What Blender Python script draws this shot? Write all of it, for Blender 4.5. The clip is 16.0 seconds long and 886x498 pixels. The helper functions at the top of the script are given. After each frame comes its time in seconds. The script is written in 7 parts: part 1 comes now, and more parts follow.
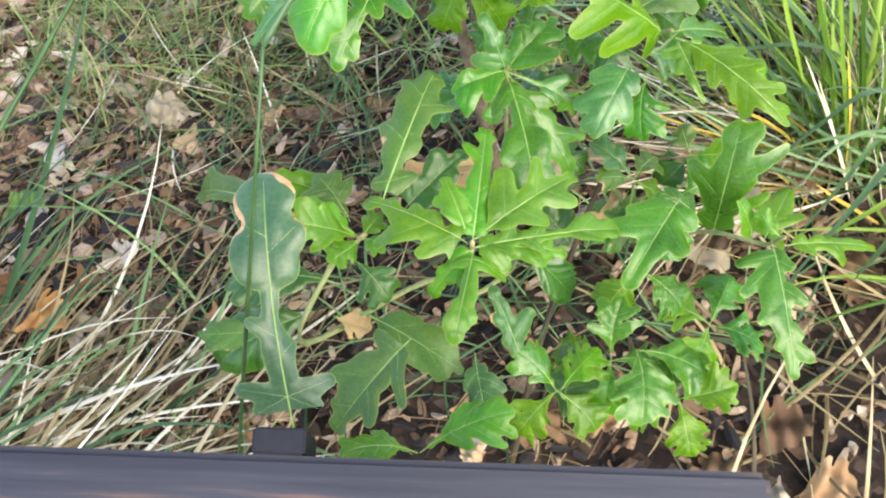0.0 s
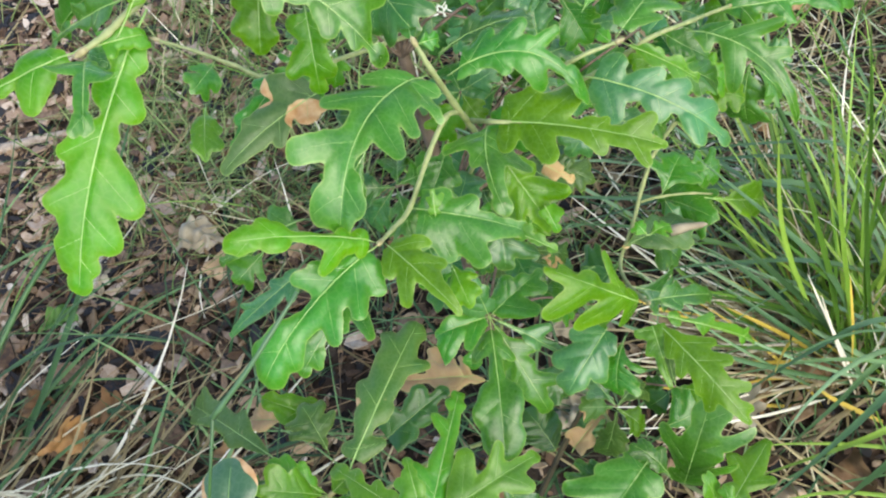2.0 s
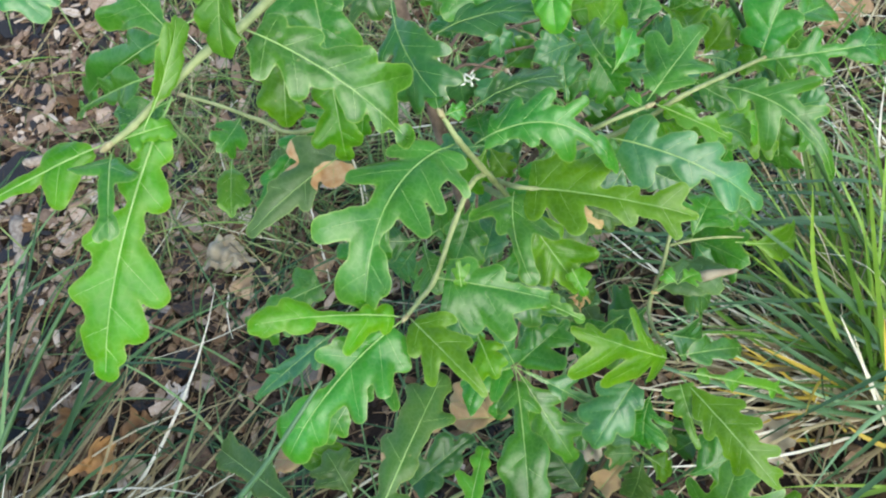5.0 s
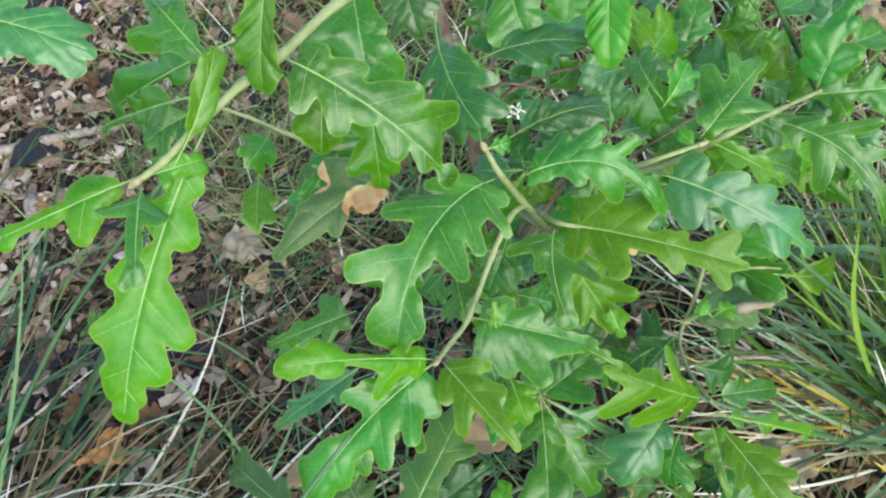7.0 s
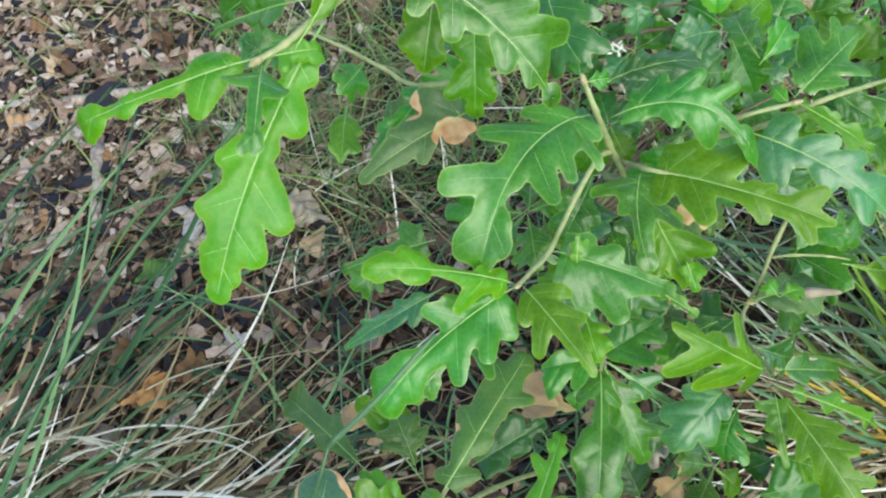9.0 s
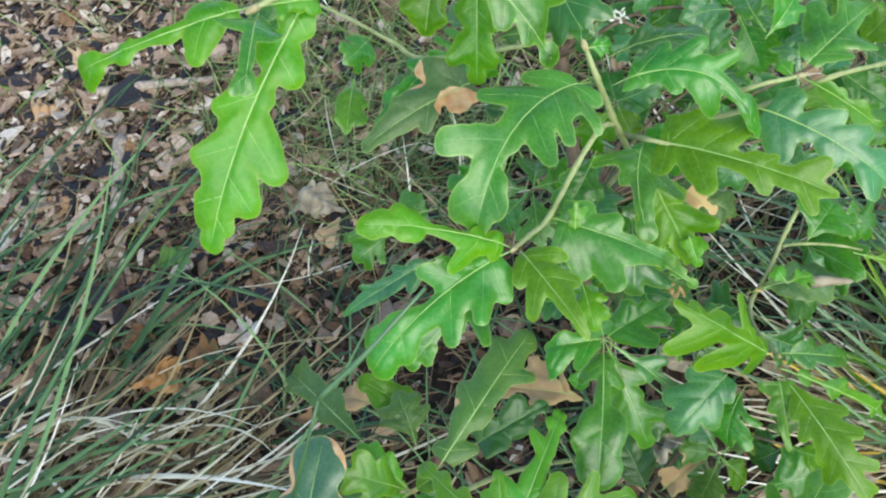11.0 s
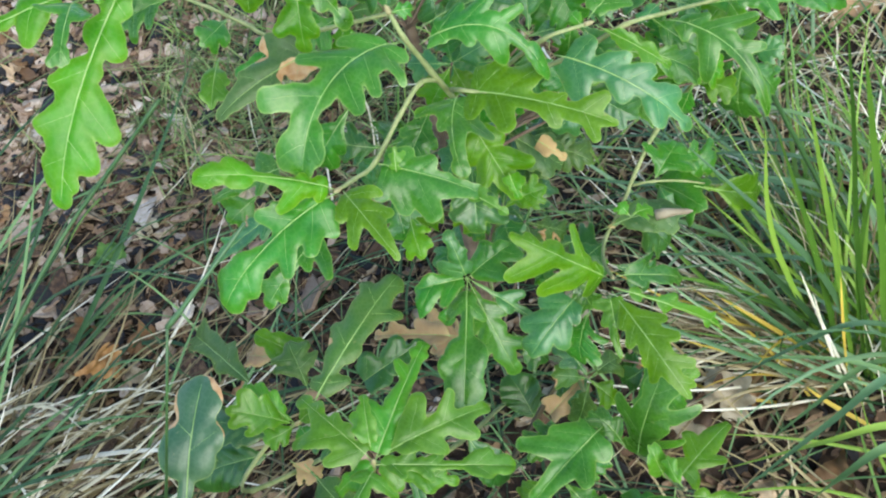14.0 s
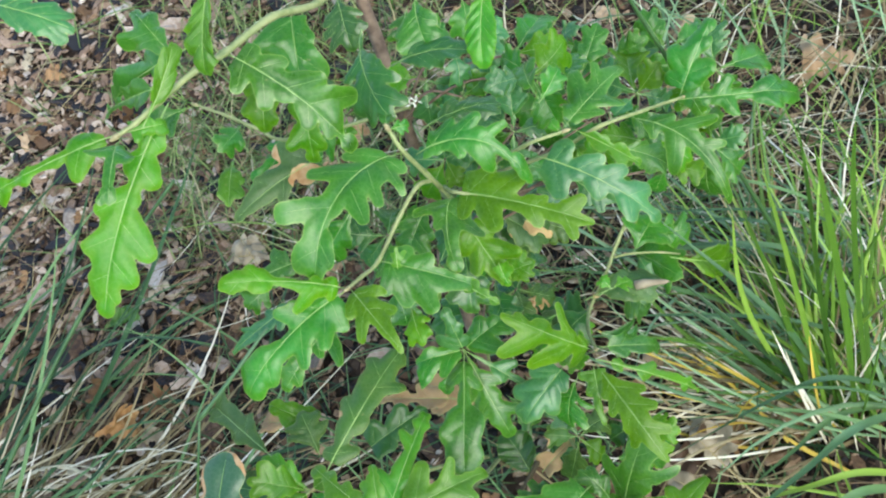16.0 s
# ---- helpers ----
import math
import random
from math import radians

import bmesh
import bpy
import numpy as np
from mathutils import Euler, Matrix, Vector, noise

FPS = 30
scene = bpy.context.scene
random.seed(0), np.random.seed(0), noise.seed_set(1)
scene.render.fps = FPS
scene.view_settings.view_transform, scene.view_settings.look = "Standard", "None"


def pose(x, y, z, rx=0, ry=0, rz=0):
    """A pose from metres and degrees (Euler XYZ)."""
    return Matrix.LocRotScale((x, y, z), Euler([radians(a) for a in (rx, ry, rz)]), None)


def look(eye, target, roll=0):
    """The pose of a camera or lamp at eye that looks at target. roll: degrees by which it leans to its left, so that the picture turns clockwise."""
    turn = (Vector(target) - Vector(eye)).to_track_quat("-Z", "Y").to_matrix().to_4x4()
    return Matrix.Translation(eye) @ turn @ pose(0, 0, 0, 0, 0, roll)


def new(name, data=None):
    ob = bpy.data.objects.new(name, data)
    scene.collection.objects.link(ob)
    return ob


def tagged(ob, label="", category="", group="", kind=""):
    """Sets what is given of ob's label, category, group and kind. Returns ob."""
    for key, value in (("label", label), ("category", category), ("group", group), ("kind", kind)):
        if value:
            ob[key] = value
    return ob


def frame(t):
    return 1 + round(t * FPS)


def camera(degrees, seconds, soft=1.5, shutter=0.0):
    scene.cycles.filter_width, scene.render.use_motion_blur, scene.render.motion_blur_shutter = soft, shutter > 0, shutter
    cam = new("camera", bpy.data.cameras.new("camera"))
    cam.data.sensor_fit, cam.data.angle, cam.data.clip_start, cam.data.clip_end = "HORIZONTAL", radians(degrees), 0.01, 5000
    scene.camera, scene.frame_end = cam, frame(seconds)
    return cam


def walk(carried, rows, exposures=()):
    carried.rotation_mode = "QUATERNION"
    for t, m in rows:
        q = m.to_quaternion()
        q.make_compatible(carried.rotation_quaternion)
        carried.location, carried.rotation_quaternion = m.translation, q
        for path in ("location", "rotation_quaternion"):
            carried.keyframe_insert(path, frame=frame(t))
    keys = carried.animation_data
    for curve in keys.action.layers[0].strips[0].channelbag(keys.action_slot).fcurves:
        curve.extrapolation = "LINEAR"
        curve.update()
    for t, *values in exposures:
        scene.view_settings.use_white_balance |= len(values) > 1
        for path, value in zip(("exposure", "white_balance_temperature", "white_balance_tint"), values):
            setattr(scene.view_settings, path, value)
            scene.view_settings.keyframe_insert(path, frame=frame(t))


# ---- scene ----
cam = camera(53.0, 16.0, soft=2.2)
METRES, EYE, TILT, LEAN, TURN = 0.55, 0.78, -58.0, 7.0, 0.0
ROWS = [
    (0.0, 0.0, 0.0, 0.0, 0.0, 0.0, 0.0),
    (0.5, 0.0249, 0.0127, 0.1088, 0.69, -0.23, -1.11),
    (1.0, 0.0528, 0.0077, 0.2132, 1.24, -0.45, -2.27),
    (1.5, 0.0656, -0.0126, 0.2696, 3.13, -0.29, -3.63),
    (2.0, 0.0896, -0.0361, 0.3001, 4.07, -0.38, -3.92),
    (2.5, 0.0963, -0.0379, 0.3207, 4.34, -0.65, -3.98),
    (3.0, 0.0906, -0.0402, 0.3338, 4.58, -0.88, -3.92),
    (5.5, 0.0811, -0.0236, 0.4, 6.11, -1.98, -4.67),
    (6.0, 0.0633, -0.0183, 0.4164, 6.31, -2.43, -5.12),
    (6.5, 0.0571, -0.0036, 0.4191, 6.44, -2.95, -5.84),
    (7.0, 0.0506, 0.0087, 0.4341, 6.53, -3.37, -6.98),
    (7.5, 0.0284, 0.012, 0.4218, 6.94, -3.81, -8.48),
    (8.0, 0.0222, 0.0101, 0.3973, 7.99, -4.18, -10.17),
    (8.5, 0.0179, -0.0018, 0.3679, 8.45, -3.38, -11.37),
    (11.0, 0.0533, -0.0056, 0.3075, 10.62, -1.98, -13.46),
    (11.5, 0.0975, -0.0155, 0.2955, 10.57, -2.21, -13.09),
    (12.0, 0.1464, -0.0327, 0.2809, 10.44, -2.31, -12.31),
    (12.5, 0.1825, -0.0549, 0.2761, 10.24, -2.26, -11.13),
    (13.0, 0.2027, -0.0636, 0.2786, 9.76, -2.22, -10.15),
    (13.5, 0.2136, -0.0789, 0.2824, 9.68, -2.13, -9.54),
    (14.0, 0.2273, -0.0932, 0.2847, 9.65, -1.92, -9.02),
    (14.5, 0.2365, -0.1173, 0.2956, 9.63, -1.69, -8.52),
    (15.0, 0.2407, -0.1401, 0.318, 9.62, -1.62, -8.08),
    (15.5, 0.2383, -0.1721, 0.3417, 9.32, -1.35, -7.78),
    (16.0, 0.235, -0.2017, 0.358, 9.45, -0.23, -7.65),
]
walk(cam, [(t, pose(0, 0, EYE, TILT, LEAN, TURN) @ pose(METRES * x, METRES * y, METRES * z, 90 + pitch, roll, yaw)) for t, x, y, z, yaw, pitch, roll in ROWS], exposures=[(0.0, 1.88, 7900, 14), (1.5, 1.52, 7480, 12), (3.2, 1.26, 6820, 6), (5.0, 1.26, 6820, 6), (16.0, 1.30, 6780, 5)])

# ---- light: soft shade under open sky ----
world = bpy.data.worlds.new("sky")
scene.world = world
world.use_nodes = True
wn = world.node_tree.nodes
sky = wn.new("ShaderNodeTexSky")
sky.sky_type, sky.sun_disc = "NISHITA", False
sky.ozone_density = 4.0
sky.sun_elevation, sky.sun_rotation = radians(43), radians(141)
world.node_tree.links.new(sky.outputs[0], wn["Background"].inputs[0])
wn["Background"].inputs[1].default_value = 0.19
sun = new("sun", bpy.data.lights.new("sun", "SUN"))
sun.data.energy, sun.data.angle, sun.data.color = 1.6, radians(55), (1.0, 0.95, 0.86)
sun.matrix_world = look((1.2, -1.08, 2.0), (0, 0.4, 0.2))

# ---- materials ----


def material(name, rough=0.6, spec=0.5):
    m = bpy.data.materials.new(name)
    m.use_nodes = True
    b = m.node_tree.nodes["Principled BSDF"]
    b.inputs["Roughness"].default_value = rough
    b.inputs["Specular IOR Level"].default_value = spec
    return m, m.node_tree.nodes, m.node_tree.links, b


def math_node(n, li, op, a, b=None):
    k = n.new("ShaderNodeMath")
    k.operation = op
    for i, v in enumerate((a, b)):
        if v is None:
            continue
        if isinstance(v, (int, float)):
            k.inputs[i].default_value = v
        else:
            li.new(v, k.inputs[i])
    return k.outputs[0]


def ramp(n, li, fac, *stops):
    r = n.new("ShaderNodeValToRGB")
    while len(r.color_ramp.elements) < len(stops):
        r.color_ramp.elements.new(0.5)
    for e, (p, c) in zip(r.color_ramp.elements, stops):
        e.position, e.color = p, (*c, 1) if len(c) == 3 else c
    li.new(fac, r.inputs[0])
    return r.outputs[0]


def noise_tex(n, li, vec, scale, detail=4.0, rough=0.55):
    t = n.new("ShaderNodeTexNoise")
    t.inputs["Scale"].default_value, t.inputs["Detail"].default_value, t.inputs["Roughness"].default_value = scale, detail, rough
    if vec is not None:
        li.new(vec, t.inputs["Vector"])
    return t.outputs["Fac"]


def mix_col(n, li, fac, a, b, kind="MIX"):
    m = n.new("ShaderNodeMix")
    m.data_type, m.blend_type = "RGBA", kind
    for sock, v in ((m.inputs[0], fac), (m.inputs[6], a), (m.inputs[7], b)):
        if isinstance(v, (int, float)):
            sock.default_value = v
        elif isinstance(v, tuple):
            sock.default_value = (*v, 1)
        else:
            li.new(v, sock)
    return m.outputs[2]


def bump(n, li, b, height, strength=0.3, dist=0.002):
    k = n.new("ShaderNodeBump")
    k.inputs["Strength"].default_value, k.inputs["Distance"].default_value = strength, dist
    li.new(height, k.inputs["Height"])
    li.new(k.outputs[0], b.inputs["Normal"])
    return k.outputs[0]


def leaf_material(name, low, high, vein, rough, thin=0.3, brown=0.0, dry=(), rimmed=0.13, spec=0.42):
    """Lobed leaf: the UV map holds the distance in from the margin (x) and the way along the blade (y)."""
    m, n, li, b = material(name, rough, spec)
    uv = n.new("ShaderNodeUVMap")
    uv.uv_map = "veins"
    sep = n.new("ShaderNodeSeparateXYZ")
    li.new(uv.outputs[0], sep.inputs[0])
    obj = n.new("ShaderNodeTexCoord").outputs["Object"]
    info = n.new("ShaderNodeObjectInfo")
    cell = n.new("ShaderNodeTexVoronoi")
    cell.feature = "DISTANCE_TO_EDGE"
    cell.inputs["Scale"].default_value = 260.0
    li.new(obj, cell.inputs["Vector"])
    net = ramp(n, li, cell.outputs["Distance"], (0.0, (1, 1, 1)), (0.16, (0, 0, 0)))
    big = noise_tex(n, li, obj, 30.0, 4.0)
    tone = mix_col(n, li, ramp(n, li, big, (0.32, (0, 0, 0)), (0.68, (1, 1, 1))), low, high)
    hue = n.new("ShaderNodeHueSaturation")
    li.new(math_node(n, li, "ADD", 0.488, math_node(n, li, "MULTIPLY", info.outputs["Random"], 0.03)), hue.inputs["Hue"])
    li.new(math_node(n, li, "ADD", 0.80, math_node(n, li, "MULTIPLY", info.outputs["Random"], 0.42)), hue.inputs["Value"])
    li.new(tone, hue.inputs["Color"])
    # yellower margin: its own paleness plus painted light shining through; patches vary the tone
    warm = (min(0.5, high[0] * 1.45), high[1] * 1.08, high[2] * 0.9)
    edge_in = ramp(n, li, sep.outputs[0], (0.0, (1, 1, 1)), (0.18, (0, 0, 0)))
    patchy = ramp(n, li, noise_tex(n, li, obj, 48.0, 3.0), (0.42, (0, 0, 0)), (0.72, (1, 1, 1)))
    warmth = math_node(n, li, "MINIMUM", math_node(n, li, "ADD", math_node(n, li, "MULTIPLY", edge_in, 0.45), math_node(n, li, "MULTIPLY", patchy, 0.42)), 0.7)
    col = mix_col(n, li, warmth, hue.outputs[0], warm)
    col = mix_col(n, li, math_node(n, li, "MULTIPLY", net, 0.08), col, vein)
    rim = ramp(n, li, sep.outputs[0], (0.0, (1, 1, 1)), (0.03, (0, 0, 0)))
    col = mix_col(n, li, math_node(n, li, "MULTIPLY", rim, 0.55), col, (0.30, 0.40, 0.11))
    speck = ramp(n, li, noise_tex(n, li, obj, 240.0, 2.0), (0.72, (0, 0, 0)), (0.77, (1, 1, 1)))
    col = mix_col(n, li, math_node(n, li, "MULTIPLY", speck, 0.3), col, (0.35, 0.28, 0.14))
    if brown:
        patch = noise_tex(n, li, obj, 30.0, 3.0)
        margin = ramp(n, li, sep.outputs[0], (0.0, (1, 1, 1)), (0.22, (0, 0, 0)))
        if rimmed > 0.15:
            margin = math_node(n, li, "MULTIPLY", margin, ramp(n, li, sep.outputs[1], (0.50, (0, 0, 0)), (0.72, (1, 1, 1))))
        patch = math_node(n, li, "ADD", patch, math_node(n, li, "MULTIPLY", margin, rimmed))
        cut = 0.86 - brown * 0.20
        for cx, cy, cz, cr in dry:
            off = n.new("ShaderNodeVectorMath")
            off.operation = "DISTANCE"
            li.new(obj, off.inputs[0])
            off.inputs[1].default_value = (cx, cy, cz)
            near = ramp(n, li, math_node(n, li, "DIVIDE", off.outputs["Value"], cr * 2), (0.2, (1, 1, 1)), (0.8, (0, 0, 0)))
            patch = math_node(n, li, "ADD", patch, math_node(n, li, "MULTIPLY", near, 0.34))
        edge = ramp(n, li, patch, (cut - 0.02, (0, 0, 0)), (cut, (1, 1, 1)))
        fleck = ramp(n, li, noise_tex(n, li, obj, 150.0, 2.0), (0.3, (0.42, 0.20, 0.07)), (0.7, (0.60, 0.40, 0.22)))
        col = mix_col(n, li, edge, col, fleck)
    li.new(col, b.inputs["Base Color"])
    h = math_node(n, li, "ADD", math_node(n, li, "MULTIPLY", net, -0.16), math_node(n, li, "ADD", math_node(n, li, "MULTIPLY", noise_tex(n, li, obj, 70.0, 1.0), 1.0), math_node(n, li, "MULTIPLY", noise_tex(n, li, obj, 420.0, 3.0, 0.7), 0.35)))
    bump(n, li, b, h, 0.36, 0.0008)
    li.new(math_node(n, li, "ADD", rough - 0.12, math_node(n, li, "MULTIPLY", math_node(n, li, "ADD", big, noise_tex(n, li, obj, 160.0, 3.0)), 0.12)), b.inputs["Roughness"])
    tr = n.new("ShaderNodeBsdfTranslucent")
    li.new(mix_col(n, li, 1.0, col, (1.2, 1.55, 0.5), "MULTIPLY"), tr.inputs[0])
    mx = n.new("ShaderNodeMixShader")
    mx.inputs[0].default_value = thin
    li.new(b.outputs[0], mx.inputs[1])
    li.new(tr.outputs[0], mx.inputs[2])
    li.new(mx.outputs[0], n["Material Output"].inputs[0])
    return m


VEIN = (0.30, 0.44, 0.18)
LEAF = {
    "mature": leaf_material("leaf_green", (0.018, 0.103, 0.006), (0.044, 0.188, 0.010), VEIN, 0.30, 0.26, spec=0.55),
    "half": leaf_material("leaf_fresh", (0.048, 0.165, 0.003), (0.088, 0.245, 0.004), VEIN, 0.32, 0.36, spec=0.36),
    "young": leaf_material("leaf_young", (0.048, 0.180, 0.008), (0.088, 0.260, 0.014), (0.28, 0.44, 0.14), 0.34, 0.36, spec=0.5),
    # ordinary green with the bluish sky sheen mixed into its colour
    "blue": leaf_material("leaf_sky_sheen", (0.019, 0.105, 0.022), (0.042, 0.175, 0.034), VEIN, 0.36, 0.22, spec=0.7),
    # darker copy of the green: the shrub's inner shade is in the colour
    "dark": leaf_material("leaf_shaded", (0.017, 0.080, 0.010), (0.034, 0.130, 0.015), (0.18, 0.30, 0.13), 0.33, spec=0.75),
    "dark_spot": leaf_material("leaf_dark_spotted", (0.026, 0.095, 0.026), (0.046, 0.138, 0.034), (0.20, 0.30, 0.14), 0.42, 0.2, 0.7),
    "old": leaf_material("leaf_old", (0.036, 0.098, 0.014), (0.062, 0.138, 0.020), (0.24, 0.32, 0.16), 0.45, 0.2, 0.4),
    "old_spot": leaf_material("leaf_old_spotted", (0.036, 0.100, 0.024), (0.060, 0.140, 0.032), (0.24, 0.32, 0.17), 0.45, 0.2, 0.6, ((-0.081, -0.010, 0.487, 0.011), (-0.106, -0.004, 0.497, 0.008)), 0.10),
    # teal base holds the reflected sky; the dry tan margin is the leaf's own
    "rimmed": leaf_material("leaf_rimmed", (0.026, 0.095, 0.045), (0.046, 0.130, 0.060), (0.24, 0.32, 0.20), 0.38, 0.15, 0.7, (), 0.25, 0.55),
    "dead": leaf_material("leaf_dead", (0.30, 0.16, 0.07), (0.48, 0.32, 0.17), (0.50, 0.36, 0.22), 0.7, 0.15),
}


def plain(name, rough, *stops, scale=60.0, strength=0.3, random=0.0, island=False, thin=0.0, dist=0.001, spec=0.4):
    m, n, li, b = material(name, rough, spec)
    obj = n.new("ShaderNodeTexCoord").outputs["Object"]
    f = noise_tex(n, li, obj, scale)
    fac = f
    if island:
        g = n.new("ShaderNodeNewGeometry")
        fac = math_node(n, li, "ADD", math_node(n, li, "MULTIPLY", f, 0.4), math_node(n, li, "MULTIPLY", math_node(n, li, "FRACT", math_node(n, li, "ADD", g.outputs["Random Per Island"], n.new("ShaderNodeObjectInfo").outputs["Random"]), 0.0), 0.9))
        fac = math_node(n, li, "SUBTRACT", fac, 0.15)
    elif random:
        r = n.new("ShaderNodeObjectInfo").outputs["Random"]
        fac = math_node(n, li, "ADD", math_node(n, li, "MULTIPLY", f, 1 - random), math_node(n, li, "MULTIPLY", r, random))
    col = ramp(n, li, fac, *stops)
    li.new(col, b.inputs["Base Color"])
    bump(n, li, b, f, strength, dist)
    if thin:
        tr = n.new("ShaderNodeBsdfTranslucent")
        li.new(col, tr.inputs[0])
        mx = n.new("ShaderNodeMixShader")
        mx.inputs[0].default_value = thin
        li.new(b.outputs[0], mx.inputs[1])
        li.new(tr.outputs[0], mx.inputs[2])
        li.new(mx.outputs[0], n["Material Output"].inputs[0])
    return m


MIDRIB = plain("midrib", 0.5, (0.3, (0.20, 0.36, 0.09)), (0.7, (0.32, 0.46, 0.15)), scale=90)
BARK = plain("young_bark", 0.65, (0.25, (0.16, 0.21, 0.07)), (0.6, (0.28, 0.31, 0.13)), (0.9, (0.33, 0.29, 0.17)), scale=160, strength=0.6)
STEM = plain("stem_bark", 0.8, (0.3, (0.10, 0.065, 0.045)), (0.7, (0.24, 0.17, 0.12)), scale=120, strength=0.8)
BUD = plain("bud_scale", 0.6, (0.3, (0.22, 0.19, 0.08)), (0.7, (0.38, 0.34, 0.17)), scale=300)
GRASS = plain("grass_green", 0.45, (0.0, (0.050, 0.14, 0.018)), (0.5, (0.130, 0.28, 0.036)), (0.9, (0.28, 0.45, 0.085)), island=True, scale=30, thin=0.25)
GRASS_BLUE = plain("grass_cool", 0.45, (0.0, (0.012, 0.038, 0.011)), (0.5, (0.048, 0.120, 0.038)), (0.9, (0.16, 0.28, 0.10)), island=True, scale=30, thin=0.2, spec=0.4)
STRAW = plain("straw", 0.6, (0.0, (0.040, 0.032, 0.016)), (0.5, (0.19, 0.145, 0.060)), (0.85, (0.38, 0.31, 0.15)), (1.0, (0.58, 0.52, 0.34)), island=True, scale=40, thin=0.15)
STRAW_YELLOW = plain("straw_yellow", 0.6, (0.0, (0.42, 0.30, 0.05)), (0.9, (0.60, 0.44, 0.07)), island=True, scale=40, thin=0.15)
CULM = plain("culm", 0.4, (0.2, (0.020, 0.055, 0.018)), (0.8, (0.055, 0.13, 0.035)), scale=50)
CHIP = plain("bark_chips", 0.85, (0.0, (0.006, 0.006, 0.007)), (0.32, (0.016, 0.013, 0.011)), (0.56, (0.060, 0.034, 0.018)), (0.76, (0.16, 0.092, 0.048)), (0.92, (0.32, 0.235, 0.15)), (1.0, (0.48, 0.42, 0.32)), island=True, scale=200, strength=0.6)
CHIP_LIGHT = plain("dry_bark_chips", 0.85, (0.0, (0.007, 0.008, 0.012)), (0.26, (0.016, 0.017, 0.021)), (0.34, (0.055, 0.032, 0.020)), (0.50, (0.195, 0.128, 0.084)), (0.76, (0.32, 0.235, 0.17)), (0.92, (0.45, 0.38, 0.31)), (1.0, (0.55, 0.50, 0.43)), island=True, scale=200, strength=0.6)
COOL_BLADE = plain("cool_blade", 0.4, (0.0, (0.040, 0.100, 0.036)), (0.5, (0.095, 0.195, 0.078)), (0.9, (0.22, 0.36, 0.17)), island=True, scale=30, thin=0.25, spec=0.6)
TUFT = plain("tuft_green", 0.42, (0.0, (0.040, 0.105, 0.012)), (0.5, (0.105, 0.225, 0.022)), (0.9, (0.25, 0.39, 0.055)), island=True, scale=30, thin=0.3)
STRAW_PALE = plain("pale_straw", 0.6, (0.0, (0.07, 0.050, 0.022)), (0.45, (0.32, 0.255, 0.125)), (0.75, (0.66, 0.60, 0.42)), (0.95, (0.84, 0.80, 0.66)), island=True, scale=40, thin=0.15)
GRASS_DULL = plain("grass_dull", 0.5, (0.0, (0.040, 0.085, 0.020)), (0.5, (0.115, 0.185, 0.048)), (0.9, (0.25, 0.31, 0.11)), island=True, scale=30, thin=0.2)
ORANGE_LEAF = plain("orange_leaf", 0.6, (0.25, (0.18, 0.085, 0.030)), (0.5, (0.38, 0.20, 0.070)), (0.8, (0.54, 0.36, 0.18)), scale=50, strength=0.7, thin=0.2)
PALE_LEAF = plain("bleached_leaf", 0.7, (0.25, (0.20, 0.16, 0.10)), (0.5, (0.33, 0.28, 0.19)), (0.8, (0.46, 0.42, 0.32)), scale=50, strength=0.7, thin=0.15)
GREEN_LEAF = plain("green_fallen_leaf", 0.45, (0.25, (0.05, 0.13, 0.025)), (0.8, (0.12, 0.26, 0.05)), scale=50, strength=0.5, thin=0.3)
LITTER = plain("leaf_pieces", 0.75, (0.0, (0.030, 0.018, 0.011)), (0.45, (0.11, 0.062, 0.032)), (0.75, (0.24, 0.155, 0.085)), (1.0, (0.46, 0.37, 0.26)), island=True, scale=90, strength=0.6, thin=0.1)
NEEDLE = plain("dry_needles", 0.7, (0.0, (0.07, 0.040, 0.022)), (0.9, (0.28, 0.19, 0.10)), island=True, scale=100)
DEADLEAF = plain("dead_leaf", 0.7, (0.15, (0.055, 0.032, 0.018)), (0.42, (0.17, 0.093, 0.040)), (0.66, (0.34, 0.20, 0.095)), (0.9, (0.52, 0.41, 0.27)), scale=40, random=0.62, strength=0.8, thin=0.1, dist=0.002)
STICK = plain("dead_stick", 0.8, (0.3, (0.16, 0.12, 0.09)), (0.7, (0.40, 0.34, 0.27)), scale=140, strength=0.7)
BLACK_METAL = plain("black_metal", 0.6, (0.3, (0.004, 0.005, 0.008)), (0.7, (0.008, 0.010, 0.016)), scale=400, strength=0.1, spec=0.3)
FLOWER = plain("white_fluff", 0.8, (0.3, (0.42, 0.44, 0.33)), (0.7, (0.62, 0.62, 0.52)), scale=200)


